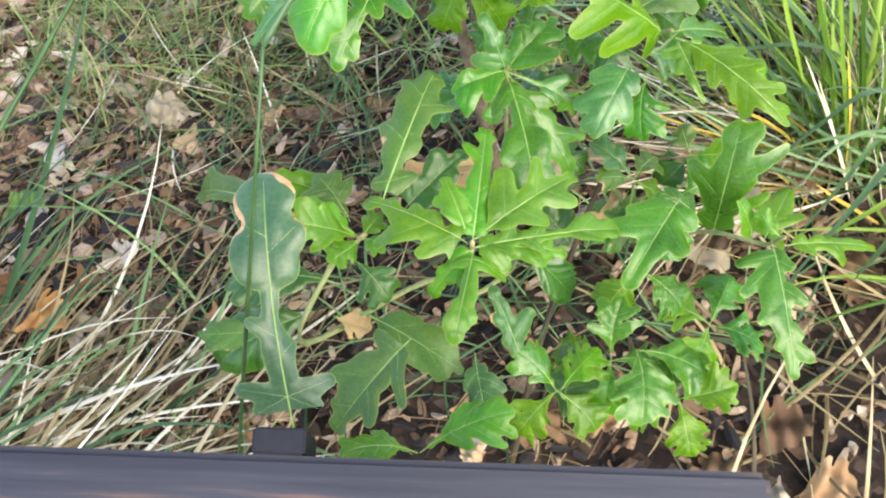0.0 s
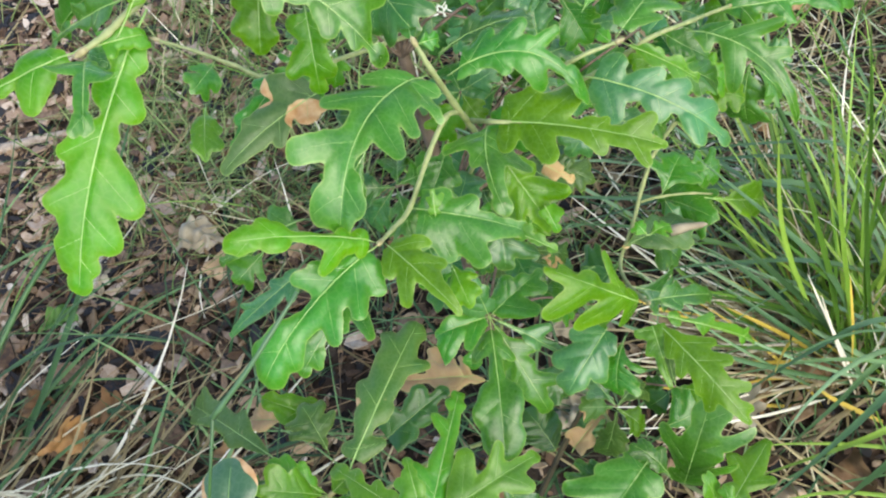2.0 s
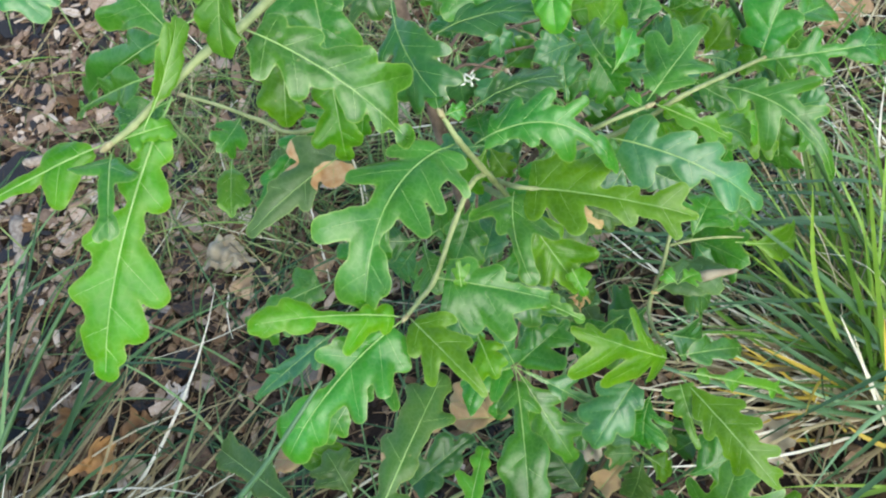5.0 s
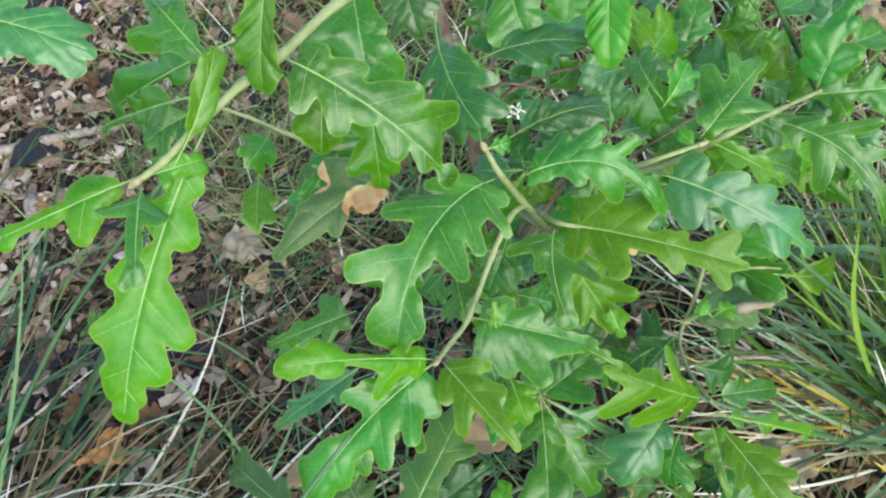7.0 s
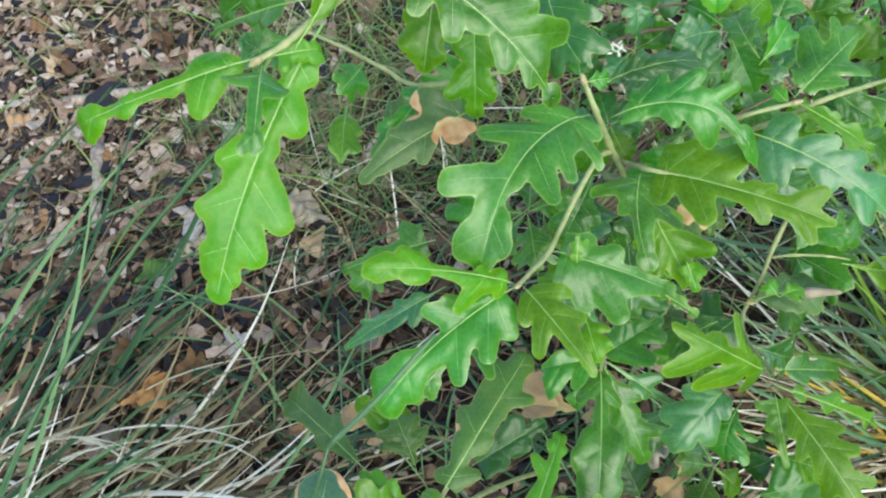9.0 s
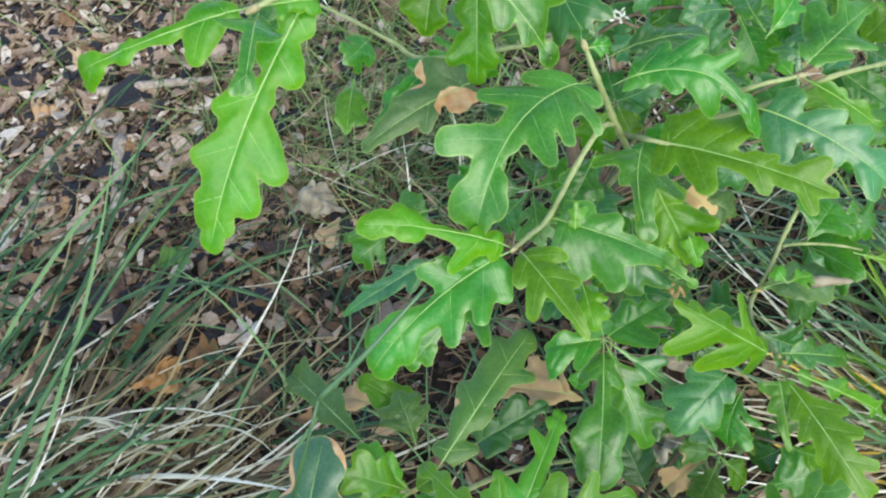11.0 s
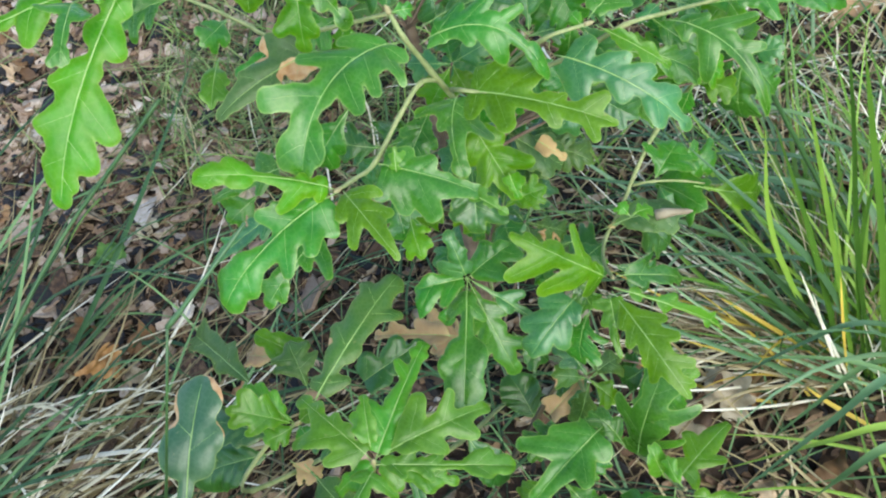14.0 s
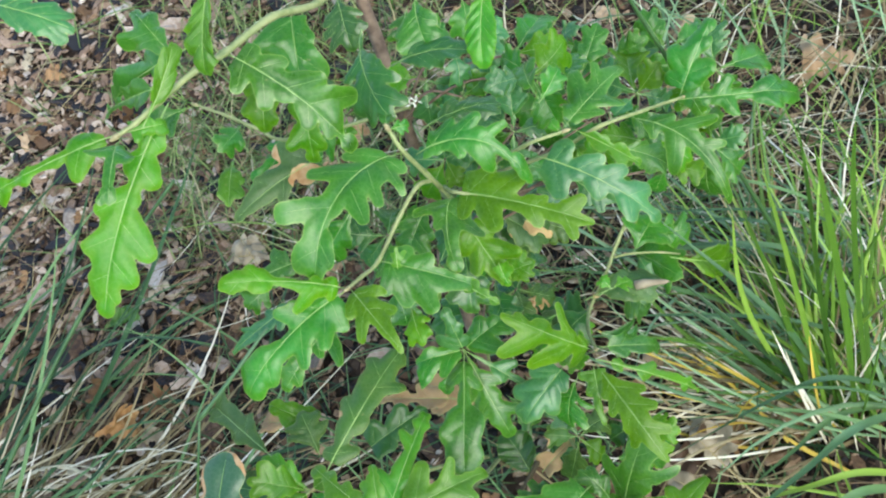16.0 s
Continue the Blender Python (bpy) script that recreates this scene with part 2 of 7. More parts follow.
def soil_material():
    m, n, li, b = material("soil", 0.9, 0.2)
    obj = n.new("ShaderNodeTexCoord").outputs["Object"]
    a = noise_tex(n, li, obj, 9.0, 8.0, 0.65)
    f = noise_tex(n, li, obj, 120.0, 6.0, 0.7)
    vor = n.new("ShaderNodeTexVoronoi")
    vor.inputs["Scale"].default_value = 85.0
    li.new(obj, vor.inputs["Vector"])
    one = n.new("ShaderNodeSeparateColor")
    li.new(vor.outputs["Color"], one.inputs[0])
    chips = ramp(n, li, one.outputs[0], (0.1, (0.010, 0.008, 0.007)), (0.45, (0.028, 0.019, 0.014)), (0.75, (0.070, 0.046, 0.030)), (0.97, (0.15, 0.11, 0.08)))
    dirt = ramp(n, li, f, (0.3, (0.007, 0.006, 0.005)), (0.7, (0.032, 0.022, 0.016)))
    col = mix_col(n, li, ramp(n, li, a, (0.35, (0.2, 0.2, 0.2)), (0.65, (0.8, 0.8, 0.8))), dirt, chips)
    li.new(col, b.inputs["Base Color"])
    bump(n, li, b, math_node(n, li, "ADD", f, one.outputs[1]), 0.9, 0.006)
    return m


def board_material():
    m, n, li, b = material("stained_wood", 0.5, 0.3)
    tc = n.new("ShaderNodeTexCoord")
    mp = n.new("ShaderNodeMapping")
    mp.inputs["Scale"].default_value = (6.0, 130.0, 130.0)
    li.new(tc.outputs["Object"], mp.inputs["Vector"])
    g = noise_tex(n, li, mp.outputs[0], 1.0, 6.0, 0.6)
    w = noise_tex(n, li, tc.outputs["Object"], 7.0, 3.0)
    col = ramp(n, li, g, (0.38, (0.008, 0.009, 0.013)), (0.53, (0.026, 0.027, 0.034)), (0.66, (0.16, 0.080, 0.040)))
    # blue-grey sheen of the sky, mixed into the stain in soft patches
    col = mix_col(n, li, math_node(n, li, "MULTIPLY", w, 0.5), col, (0.040, 0.048, 0.070))
    li.new(col, b.inputs["Base Color"])
    li.new(math_node(n, li, "ADD", 0.42, math_node(n, li, "MULTIPLY", g, 0.3)), b.inputs["Roughness"])
    bump(n, li, b, g, 0.4, 0.0008)
    return m


# ---- mesh helpers ----


def mesh_of(name, verts, faces, mat, smooth=True):
    me = bpy.data.meshes.new(name)
    me.from_pydata([tuple(v) for v in verts], [], faces)
    me.materials.append(mat)
    if smooth:
        me.polygons.foreach_set("use_smooth", [True] * len(me.polygons))
    me.update()
    return me


def part(name, data, parent, label=""):
    ob = new(name, data)
    ob.parent = parent
    if label:
        ob["label"] = label
    return ob


def thing(name, at, label, category, group="", kind=""):
    ob = new(name)
    ob.location = at
    ob.empty_display_size = 0.05
    return tagged(ob, label, category, group, kind)


def smooth_line(points, steps):
    """A Catmull-Rom line through the points."""
    p = [Vector(q) for q in points]
    p = [2 * p[0] - p[1]] + p + [2 * p[-1] - p[-2]]
    out = []
    for i in range(1, len(p) - 2):
        a, b, c, d = p[i - 1:i + 3]
        for k in range(steps):
            t = k / steps
            out.append(0.5 * ((2 * b) + (c - a) * t + (2 * a - 5 * b + 4 * c - d) * t * t + (3 * b - a - 3 * c + d) * t ** 3))
    out.append(p[-2])
    return out


def tube(line, radii, sides=8, cap=True):
    """Vertices and faces of a tube along a line."""
    verts, faces = [], []
    up = Vector((0.3, 0.2, 0.93))
    for i, p in enumerate(line):
        t = (line[min(i + 1, len(line) - 1)] - line[max(i - 1, 0)]).normalized()
        a = t.cross(up)
        a = a.normalized() if a.length > 1e-4 else Vector((1, 0, 0))
        b = t.cross(a)
        for k in range(sides):
            w = 2 * math.pi * k / sides
            verts.append(p + (a * math.cos(w) + b * math.sin(w)) * radii[i])
    for i in range(len(line) - 1):
        for k in range(sides):
            q = (k + 1) % sides
            faces.append((i * sides + k, i * sides + q, (i + 1) * sides + q, (i + 1) * sides + k))
    if cap:
        faces.append(tuple(range(sides))[::-1])
        faces.append(tuple((len(line) - 1) * sides + k for k in range(sides)))
    return verts, faces


# ---- ground ----
GROUND = (0.015, 0.009, 0.046)


def ground_z(x, y):
    near = max(0.0, 1 - math.hypot(x, y - 0.6) / 6)
    slope = GROUND[0] + GROUND[1] * max(-3, min(3, x)) + GROUND[2] * max(-3, min(3, y))
    rough = 0.020 * noise.noise(Vector((x * 4, y * 4, 0))) + 0.008 * noise.noise(Vector((x * 14, y * 14, 3)))
    return slope + rough * near - 0.012


def build_ground():
    fine = [-1.9 + 0.022 * i for i in range(173)]
    rim = [2.3, 3.2, 5, 9, 18, 40, 120, 500, 2500]
    xs = [-r for r in reversed(rim)] + fine + rim
    ys = [v + 0.6 for v in xs]
    nx = len(xs)
    verts = [(x, y, ground_z(x, y)) for y in ys for x in xs]
    faces = [(j * nx + i, j * nx + i + 1, (j + 1) * nx + i + 1, (j + 1) * nx + i) for j in range(nx - 1) for i in range(nx - 1)]
    ob = new("ground", mesh_of("ground", verts, faces, soil_material()))
    return tagged(ob, "bare brown earth covered with bark crumbs and litter", "ground", kind="structure")


build_ground()


# ---- the oak ----
SAPLING = thing("oak_sapling", (-0.02, 0.455, 0.03), "young oak shrub with glossy lobed green leaves rising from litter", "shrub")
EYE_MID = Vector((0.07, 0.15, 0.89))
rng = random.Random(7)


def to_local(vs):
    o = SAPLING.location
    return [(v[0] - o[0], v[1] - o[1], v[2] - o[2]) for v in vs]


def twig(points, r0, r1, what="twig"):
    line = smooth_line(points, 6)
    k = len(line) - 1
    radii = []
    for i in range(len(line)):
        r = r0 + (r1 - r0) * i / k
        if i % 6 == 0 and 0 < i < k:
            r *= 1.22
        radii.append(r * (1 + 0.06 * math.sin(i * 2.1)))
    v, f = tube(line, radii, 9)
    stem = what != "twig"
    ob = part(what, mesh_of(what, to_local(v), f, STEM if stem else BARK), SAPLING, "brown woody " + what if stem else "pale olive-green twig")
    if not stem:
        t = (line[-1] - line[-2]).normalized()
        bv, bf = tube([line[-1] - t * 0.001, line[-1] + t * 0.0015, line[-1] + t * 0.0035, line[-1] + t * 0.0052], [r1 * 1.0, r1 * 1.35, r1 * 1.1, r1 * 0.2], 8)
        part("bud", mesh_of("bud", to_local(bv), bf, BUD), ob, "brown scaly bud")
    return ob


LEAF_WORDS = {
    "mature": "", "half": "fresh green lobed leaf", "young": "bright yellow-green young leaf", "blue": "green lobed leaf tinted with sky sheen",
    "dark": "green leaf with the inner shade put into its darker colour", "dark_spot": "dark leaf with brown blotches", "old": "dull grey-green old leaf",
    "old_spot": "dull leaf with dry brown patches", "rimmed": "leaf tinted blue-green by painted sky reflection, with a dry tan margin", "dead": "dry tan dead leaf",
}


def lobe_plan(shape, lobes, depth, r, slim=3.0):
    """Lobes of one leaf in units of its length (x) and half width (y): foot x, tip x, tip y, tip radius; then the spine's half width at six places, and the end."""
    plan = []
    if shape == 0:
        lobes = max(2, lobes - 1) if lobes < 6 else lobes
        depth = min(1.0, depth + 0.22)
    gap = 0.56 * slim / max(2, lobes)
    for sgn in (1, -1):
        if shape == 0:
            for i in range(lobes):
                k = (i + 0.5 + r.uniform(-0.18, 0.18)) / lobes
                foot = 0.20 + 0.56 * k
                reach = (0.42 + 0.58 * math.sin(math.pi * min(1, 0.18 + 0.70 * k))) * r.uniform(0.74, 1.10)
                plan.append((foot, foot + 0.20 + 0.05 * k + r.uniform(-0.03, 0.04), sgn * reach, (0.34 + 0.14 * k) * gap * r.uniform(0.85, 1.2)))
        elif shape == 1:
            for i in range(max(1, lobes - 1)):
                foot = 0.12 + 0.20 * i + r.uniform(-0.04, 0.04)
                plan.append((foot, foot + 0.10, sgn * r.uniform(0.6, 1.0), 0.28))
            plan.append((0.68, 0.82, sgn * r.uniform(0.5, 0.75), 0.42))
        else:
            for i in range(4):
                plan.append((0.16 + 0.16 * i, 0.34 + 0.15 * i, sgn * 0.62, 0.10))
    if shape == 0:
        q = 1.25 - depth
        spine = (0.05, 0.10 + 0.10 * q, 0.13 + 0.26 * q, 0.13 + 0.34 * q, 0.17 + 0.32 * q, 0.20)
        end = (0.86, r.uniform(0.26, 0.36))
    elif shape == 1:
        spine, end = (0.10, 0.30, 0.26, 0.24, 0.45, 0.5), (0.88, 0.55)
    else:
        spine, end = (0.10, 0.55, 0.88, 1.0, 0.90, 0.5), (0.82, 0.62)
    return plan, spine, end


def leaf_field(x, y, plan, spine, end, length, width):
    """Distance inside (minus) and outside (plus) the lobed outline, and the distance to the nearest vein."""
    def soft_min(a, b, k):
        h = np.clip(0.5 + 0.5 * (b - a) / k, 0, 1)
        return b * (1 - h) + a * h - k * h * (1 - h)

    u = np.clip(x / length, 0, 1)
    places = np.linspace(0, 1, 6 if len(spine) == 6 else 9)
    rad = np.interp(u, places, spine[:len(places)]) * width
    if len(spine) > 6:
        other = np.interp(u, places, spine[9:]) * width
        side = np.clip(0.5 + y / (0.24 * width), 0, 1)
        rad = other + (rad - other) * side * side * (3 - 2 * side)
    cx = np.clip(x, 0.02 * length, 0.93 * length)
    d = np.hypot(x - cx, y) - rad
    e = np.hypot(x - end[0] * length, y) - end[1] * width
    e = np.maximum(e, x - length)
    merge = 0.06 if len(spine) > 6 else 0.11
    d = soft_min(d, e, merge * width)
    vein = np.abs(y)
    for foot, tx, ty, tr in plan:
        ax, ay, bx, by = foot * length, 0.0, tx * length, ty * width
        ln = math.hypot(bx - ax, by - ay)
        cut = max(0.1, 1 - 0.82 * tr * width / ln)
        bx, by = ax + (bx - ax) * cut, ay + (by - ay) * cut
        px, py, qx, qy = x - ax, y - ay, bx - ax, by - ay
        h = np.clip((px * qx + py * qy) / (qx * qx + qy * qy), 0, 1)
        dist = np.hypot(px - h * qx, py - h * qy)
        lobe = dist - (tr * width) * (1.4 - 0.58 * h + 0.55 * h * (1 - h))
        d = soft_min(d, lobe, merge * width)
        vein = np.minimum(vein, dist)
    f = 1 / width
    rough = 0.4 if len(spine) > 6 else 1.0
    d = d + rough * width * (0.048 * np.sin(x * 7.3 * f + spine[2] * 40) * np.sin(y * 6.1 * f + spine[3] * 31) + 0.026 * np.sin(x * 15 * f + spine[1] * 77) * np.sin(y * 14 * f + end[1] * 50))
    return d, vein


def leaf_sheet(plan, spine, end, length, width, nx, ny):
    """A flat lobed sheet: points inside a grid, with the cells on the outline cut along it."""
    xs = np.linspace(-0.02 * length, 1.03 * length, nx + 1)
    ys = np.linspace(-1.32 * width, 1.32 * width, ny + 1)
    gx, gy = np.meshgrid(xs, ys, indexing="ij")
    d, _ = leaf_field(gx, gy, plan, spine, end, length, width)
    inside = d < 0
    index, pts, faces = {}, [], []

    def corner(i, j):
        if (i, j) not in index:
            index[(i, j)] = len(pts)
            pts.append((xs[i], ys[j]))
        return index[(i, j)]

    def crossing(a, b):
        key = (min(a, b), max(a, b))
        if key not in index:
            t = d[a] / (d[a] - d[b])
            index[key] = len(pts)
            pts.append((xs[a[0]] + (xs[b[0]] - xs[a[0]]) * t, ys[a[1]] + (ys[b[1]] - ys[a[1]]) * t))
        return index[key]

    some = inside[:-1, :-1] | inside[1:, :-1] | inside[1:, 1:] | inside[:-1, 1:]
    for i, j in np.argwhere(some):
        i, j = int(i), int(j)
        ring = [(i, j), (i + 1, j), (i + 1, j + 1), (i, j + 1)]
        face = []
        for k in range(4):
            a, b = ring[k], ring[(k + 1) % 4]
            if inside[a]:
                face.append(corner(*a))
            if inside[a] != inside[b]:
                face.append(crossing(a, b))
        if len(face) > 2:
            faces.append(tuple(face))
    return np.array(pts), faces


def leaf(kind, base, tip, width, lobes=4, depth=0.5, shape=0, roll=None, sag=0.07, cup=None, tipcurl=0.15, young=0.0, brown=0.0, blue=0.0, wave=1.0, cut=(), bow=None, spine=(), end=()):
    """One oak leaf from its foot to its tip: a lobed blade with rolled margins and swellings between the veins, and its raised ribs with the stalk."""
    base, tip = Vector(base), Vector(tip)
    axis = tip - base
    length = axis.length
    t = axis.normalized()
    roll = rng.uniform(-24, 24) if roll is None else roll
    cup = rng.uniform(-0.05, 0.40) if cup is None else cup
    face = (EYE_MID - (base + tip) / 2).normalized() * 0.7 + Vector((0, 0, 0.3))
    nrm = (face - t * face.dot(t)).normalized()
    nrm = Matrix.Rotation(radians(roll), 3, t) @ nrm
    lat = nrm.cross(t)
    width *= 1.10 / max(0.5, math.cos(radians(roll)))
    stalk = (0.09 if shape != 1 else 0.04) * length
    blade = length - stalk
    made = lobe_plan(shape, lobes, depth, rng, blade / width)
    plan, spine, end = cut or made[0], spine or made[1], end or made[2]
    fine = length > 0.035
    pts, faces = leaf_sheet(plan, spine, end, blade, width, 62 if fine else 36, 44 if fine else 26)
    ph = [rng.uniform(0, 6.28) for _ in range(6)]
    bow = rng.uniform(-0.06, 0.06) * length if bow is None else bow
    twist = rng.uniform(-0.35, 0.35)
    nb, nt, nl = (np.array(v) for v in (base, t, lat))
    nn = np.array(nrm)
    rolled = rng.uniform(0.10, 0.22)
    flips = [rng.uniform(-0.46, 0.08) for _ in plan]

    def surface(p, lift=0.0):
        x, y = p[:, 0], p[:, 1]
        d, vein = leaf_field(x, y, plan, spine, end, blade, width)
        u = np.clip((x + stalk) / length, 0, 1.1)
        v = y / width
        z = cup * np.abs(y) - rolled * width * np.exp(np.minimum(d, 0) / (0.19 * width))
        z += 0.055 * width * (1 - np.exp(-vein / (0.12 * width)))
        z += wave * width * 0.24 * np.sin(u * 6.5 + ph[0] + np.sign(y) * ph[1]) * np.minimum(1.2, np.abs(v)) ** 1.6
        z += wave * width * 0.05 * np.sin(u * 13 + v * 4 + ph[2]) * np.minimum(1, np.abs(v))
        z += twist * y * (u - 0.3) + 4 * sag * length * u * (1 - u)
        for (foot, tx, ty, tr), flip in zip(plan, flips):
            qx, qy = (tx - foot) * blade, ty * width
            ln = math.hypot(qx, qy)
            along = np.clip(((x - foot * blade) * qx + y * qy) / (ln * ln), 0, 1.3)
            off = ((x - foot * blade) * qy - y * qx) / ln
            z += flip * width * abs(ty) * along ** 2 * np.exp(-(off / (1.5 * tr * width)) ** 2)
        bend = np.maximum(0, u - 0.70) / 0.30
        z -= tipcurl * 0.22 * length * bend ** 2
        across = y + bow * 4 * u * (1 - u)
        return nb + np.outer(x + stalk, nt) + np.outer(across, nl) + np.outer(z + lift, nn), d

    co, d = surface(pts)
    if kind == "mature":
        kind = "half" if rng.random() < young else ("blue" if rng.random() < blue else "mature")
    elif kind == "dark" and young and rng.random() < young:
        kind = "mature"
    if kind in ("old", "dark") and brown > 0.15:
        kind += "_spot"
    me = mesh_of("leaf", to_local(co), faces, LEAF[kind])
    layer = me.uv_layers.new(name="veins")
    idx = np.zeros(len(me.loops), dtype=np.int32)
    me.loops.foreach_get("vertex_index", idx)
    uv = np.stack([-d / width, pts[:, 0] / blade], 1).astype(np.float32)
    layer.data.foreach_set("uv", uv[idx].ravel())
    ob = part("leaf", me, SAPLING, LEAF_WORDS[kind])
    r = min(0.00066, max(0.0003, length * 0.0046))
    verts, quads = [], []

    def rib(ax, ay, bx, by, r0, r1, steps):
        k = np.linspace(0, 1, steps)
        flat = np.stack([ax + (bx - ax) * k, ay + (by - ay) * k], 1)
        line = [Vector(q) for q in surface(flat, 0.1 * r0 + 0.00014)[0]]
        v, f = tube(line, [r0 + (r1 - r0) * q for q in k], 6)
        o = len(verts)
        verts.extend(v)
        quads.extend(tuple(i + o for i in q) for q in f)

    rib(-stalk, 0, 0.96 * blade, 0, r, r * 0.22, 20)
    if fine:
        for foot, tx, ty, tr in plan:
            rib(foot * blade, 0, (foot + (tx - foot) * 0.9) * blade, ty * width * 0.9, r * 0.26, r * 0.09, 7)
    part("rib", mesh_of("rib", to_local(verts), quads, MIDRIB), ob)
    return ob


# stem and shoots
twig([(-0.020, 0.455, 0.0), (-0.035, 0.480, 0.22), (-0.081, 0.574, 0.519), (-0.120, 0.610, 0.74)], 0.0058, 0.0036, "stem")
twig([(-0.100, 0.588, 0.620), (-0.077, 0.517, 0.610), (-0.087, 0.466, 0.637), (-0.101, 0.430, 0.644), (-0.110, 0.413, 0.648), (-0.123, 0.390, 0.648), (-0.131, 0.374, 0.648), (-0.138, 0.365, 0.648)], 0.0026, 0.0013)
twig([(-0.055, 0.530, 0.400), (-0.012, 0.474, 0.452), (-0.018, 0.455, 0.510), (-0.023, 0.443, 0.548), (-0.029, 0.446, 0.564)], 0.0022, 0.0013)
twig([(-0.013, 0.465, 0.483), (0.002, 0.443, 0.508), (0.018, 0.439, 0.511)], 0.0016, 0.0011)
twig([(-0.017, 0.459, 0.498), (-0.021, 0.442, 0.513), (-0.028, 0.419, 0.511), (-0.035, 0.386, 0.508), (-0.040, 0.368, 0.516), (-0.043, 0.356, 0.523)], 0.0016, 0.0011)
twig([(-0.045, 0.510, 0.340), (0.005, 0.501, 0.452), (0.044, 0.478, 0.514), (0.070, 0.486, 0.521)], 0.0017, 0.0011)
twig([(0.011, 0.510, 0.443), (0.062, 0.508, 0.476), (0.088, 0.516, 0.492), (0.115, 0.544, 0.478), (0.142, 0.572, 0.463)], 0.0017, 0.0012)
twig([(0.132, 0.574, 0.381), (0.106, 0.567, 0.331), (0.094, 0.542, 0.313), (0.086, 0.508, 0.308), (0.077, 0.479, 0.304), (0.081, 0.444, 0.331), (0.092, 0.410, 0.367)], 0.0019, 0.0012)
twig([(0.092, 0.528, 0.310), (0.106, 0.530, 0.314), (0.130, 0.536, 0.310), (0.156, 0.545, 0.295)], 0.0012, 0.0008)
twig([(-0.010, 0.470, 0.080), (0.047, 0.418, 0.205), (0.073, 0.386, 0.208), (0.091, 0.359, 0.216), (0.122, 0.327, 0.259), (0.146, 0.307, 0.273), (0.152, 0.297, 0.295)], 0.0020, 0.0012)
twig([(-0.035, 0.440, 0.030), (-0.090, 0.360, 0.160), (-0.148, 0.247, 0.286), (-0.119, 0.265, 0.347), (-0.100, 0.279, 0.355)], 0.0022, 0.0013)
twig([(-0.020, 0.440, 0.050), (-0.020, 0.330, 0.220), (-0.038, 0.253, 0.327), (-0.034, 0.256, 0.374)], 0.0022, 0.0012)
twig([(-0.020, 0.460, 0.180), (-0.012, 0.449, 0.303), (-0.009, 0.414, 0.341)], 0.0016, 0.0011)
twig([(-0.060, 0.550, 0.470), (-0.128, 0.490, 0.499), (-0.155, 0.491, 0.508), (-0.178, 0.495, 0.517), (-0.199, 0.497, 0.525)], 0.0016, 0.0010)
# shoot on the side
leaf('mature', (-0.124, 0.395, 0.641), (-0.152, 0.291, 0.581), 0.0192, sag=0.05, young=1, roll=0, bow=-0.0047, cut=((0.08, 0.14, 0.4, 0.27), (0.23, 0.32, 0.64, 0.3), (0.51, 0.66, 1.0, 0.36), (0.7, 0.81, 0.72, 0.37), (0.17, 0.2, -0.2, 0.18), (0.4, 0.51, -0.7, 0.25), (0.59, 0.7, -0.74, 0.27), (0.78, 0.85, -0.49, 0.33), (0.86, 0.92, 0.31, 0.33)), spine=(0.06, 0.17, 0.28, 0.24, 0.21, 0.31, 0.44, 0.27, 0.11, 0.06, 0.07, 0.08, 0.1, 0.12, 0.16, 0.2, 0.15, 0.11), end=(0.95, 0.26))
leaf('mature', (-0.140, 0.365, 0.649), (-0.212, 0.332, 0.634), 0.0135, young=0.3, roll=0, bow=0.0000, cut=((0.65, 0.68, -0.17, 0.28), (0.86, 0.99, 0.5, 0.28), (0.15, 0.31, 1.0, 0.4), (0.04, 0.08, -0.39, 0.24)), spine=(0.06, 0.06, 0.06, 0.31, 0.12, 0.24, 0.2, 0.15, 0.11, 0.06, 0.23, 0.21, 0.2, 0.18, 0.16, 0.14, 0.13, 0.11), end=(0.92, 0.38))
leaf('mature', (-0.137, 0.365, 0.648), (-0.122, 0.321, 0.652), 0.0117, sag=0.1, roll=0, bow=0.0000, cut=((0.21, 0.45, -1.0, 0.26), (0.29, 0.49, 0.81, 0.31), (0.86, 1.02, -0.38, 0.18), (0.86, 0.96, 0.24, 0.15)), spine=(0.06, 0.09, 0.12, 0.14, 0.15, 0.16, 0.16, 0.14, 0.11, 0.06, 0.14, 0.21, 0.28, 0.29, 0.28, 0.27, 0.2, 0.11), end=(0.96, 0.13))
leaf('young', (-0.127, 0.373, 0.646), (-0.112, 0.412, 0.671), 0.0038, roll=40, lobes=4, depth=0.2, cup=0.3)
leaf('young', (-0.135, 0.369, 0.646), (-0.121, 0.382, 0.639), 0.0063, roll=0, bow=0.0000, cut=((0.86, 0.95, 0.25, 0.61), (0.04, 0.14, -1.0, 0.61), (0.46, 0.64, -0.57, 0.52)), spine=(0.06, 0.18, 0.3, 0.3, 0.3, 0.3, 0.27, 0.19, 0.11, 0.06, 0.18, 0.3, 0.3, 0.3, 0.3, 0.27, 0.19, 0.11), end=(0.84, 0.44))
leaf('mature', (-0.117, 0.412, 0.649), (-0.154, 0.441, 0.668), 0.0164, roll=0, bow=0.0000, cut=((0.49, 0.8, 1.0, 0.24), (0.38, 0.61, 0.72, 0.17), (0.45, 0.54, -0.31, 0.21), (0.65, 0.79, -0.45, 0.28)), spine=(0.06, 0.18, 0.29, 0.4, 0.51, 0.44, 0.33, 0.22, 0.11, 0.06, 0.09, 0.12, 0.14, 0.17, 0.2, 0.19, 0.15, 0.11), end=(0.93, 0.18))
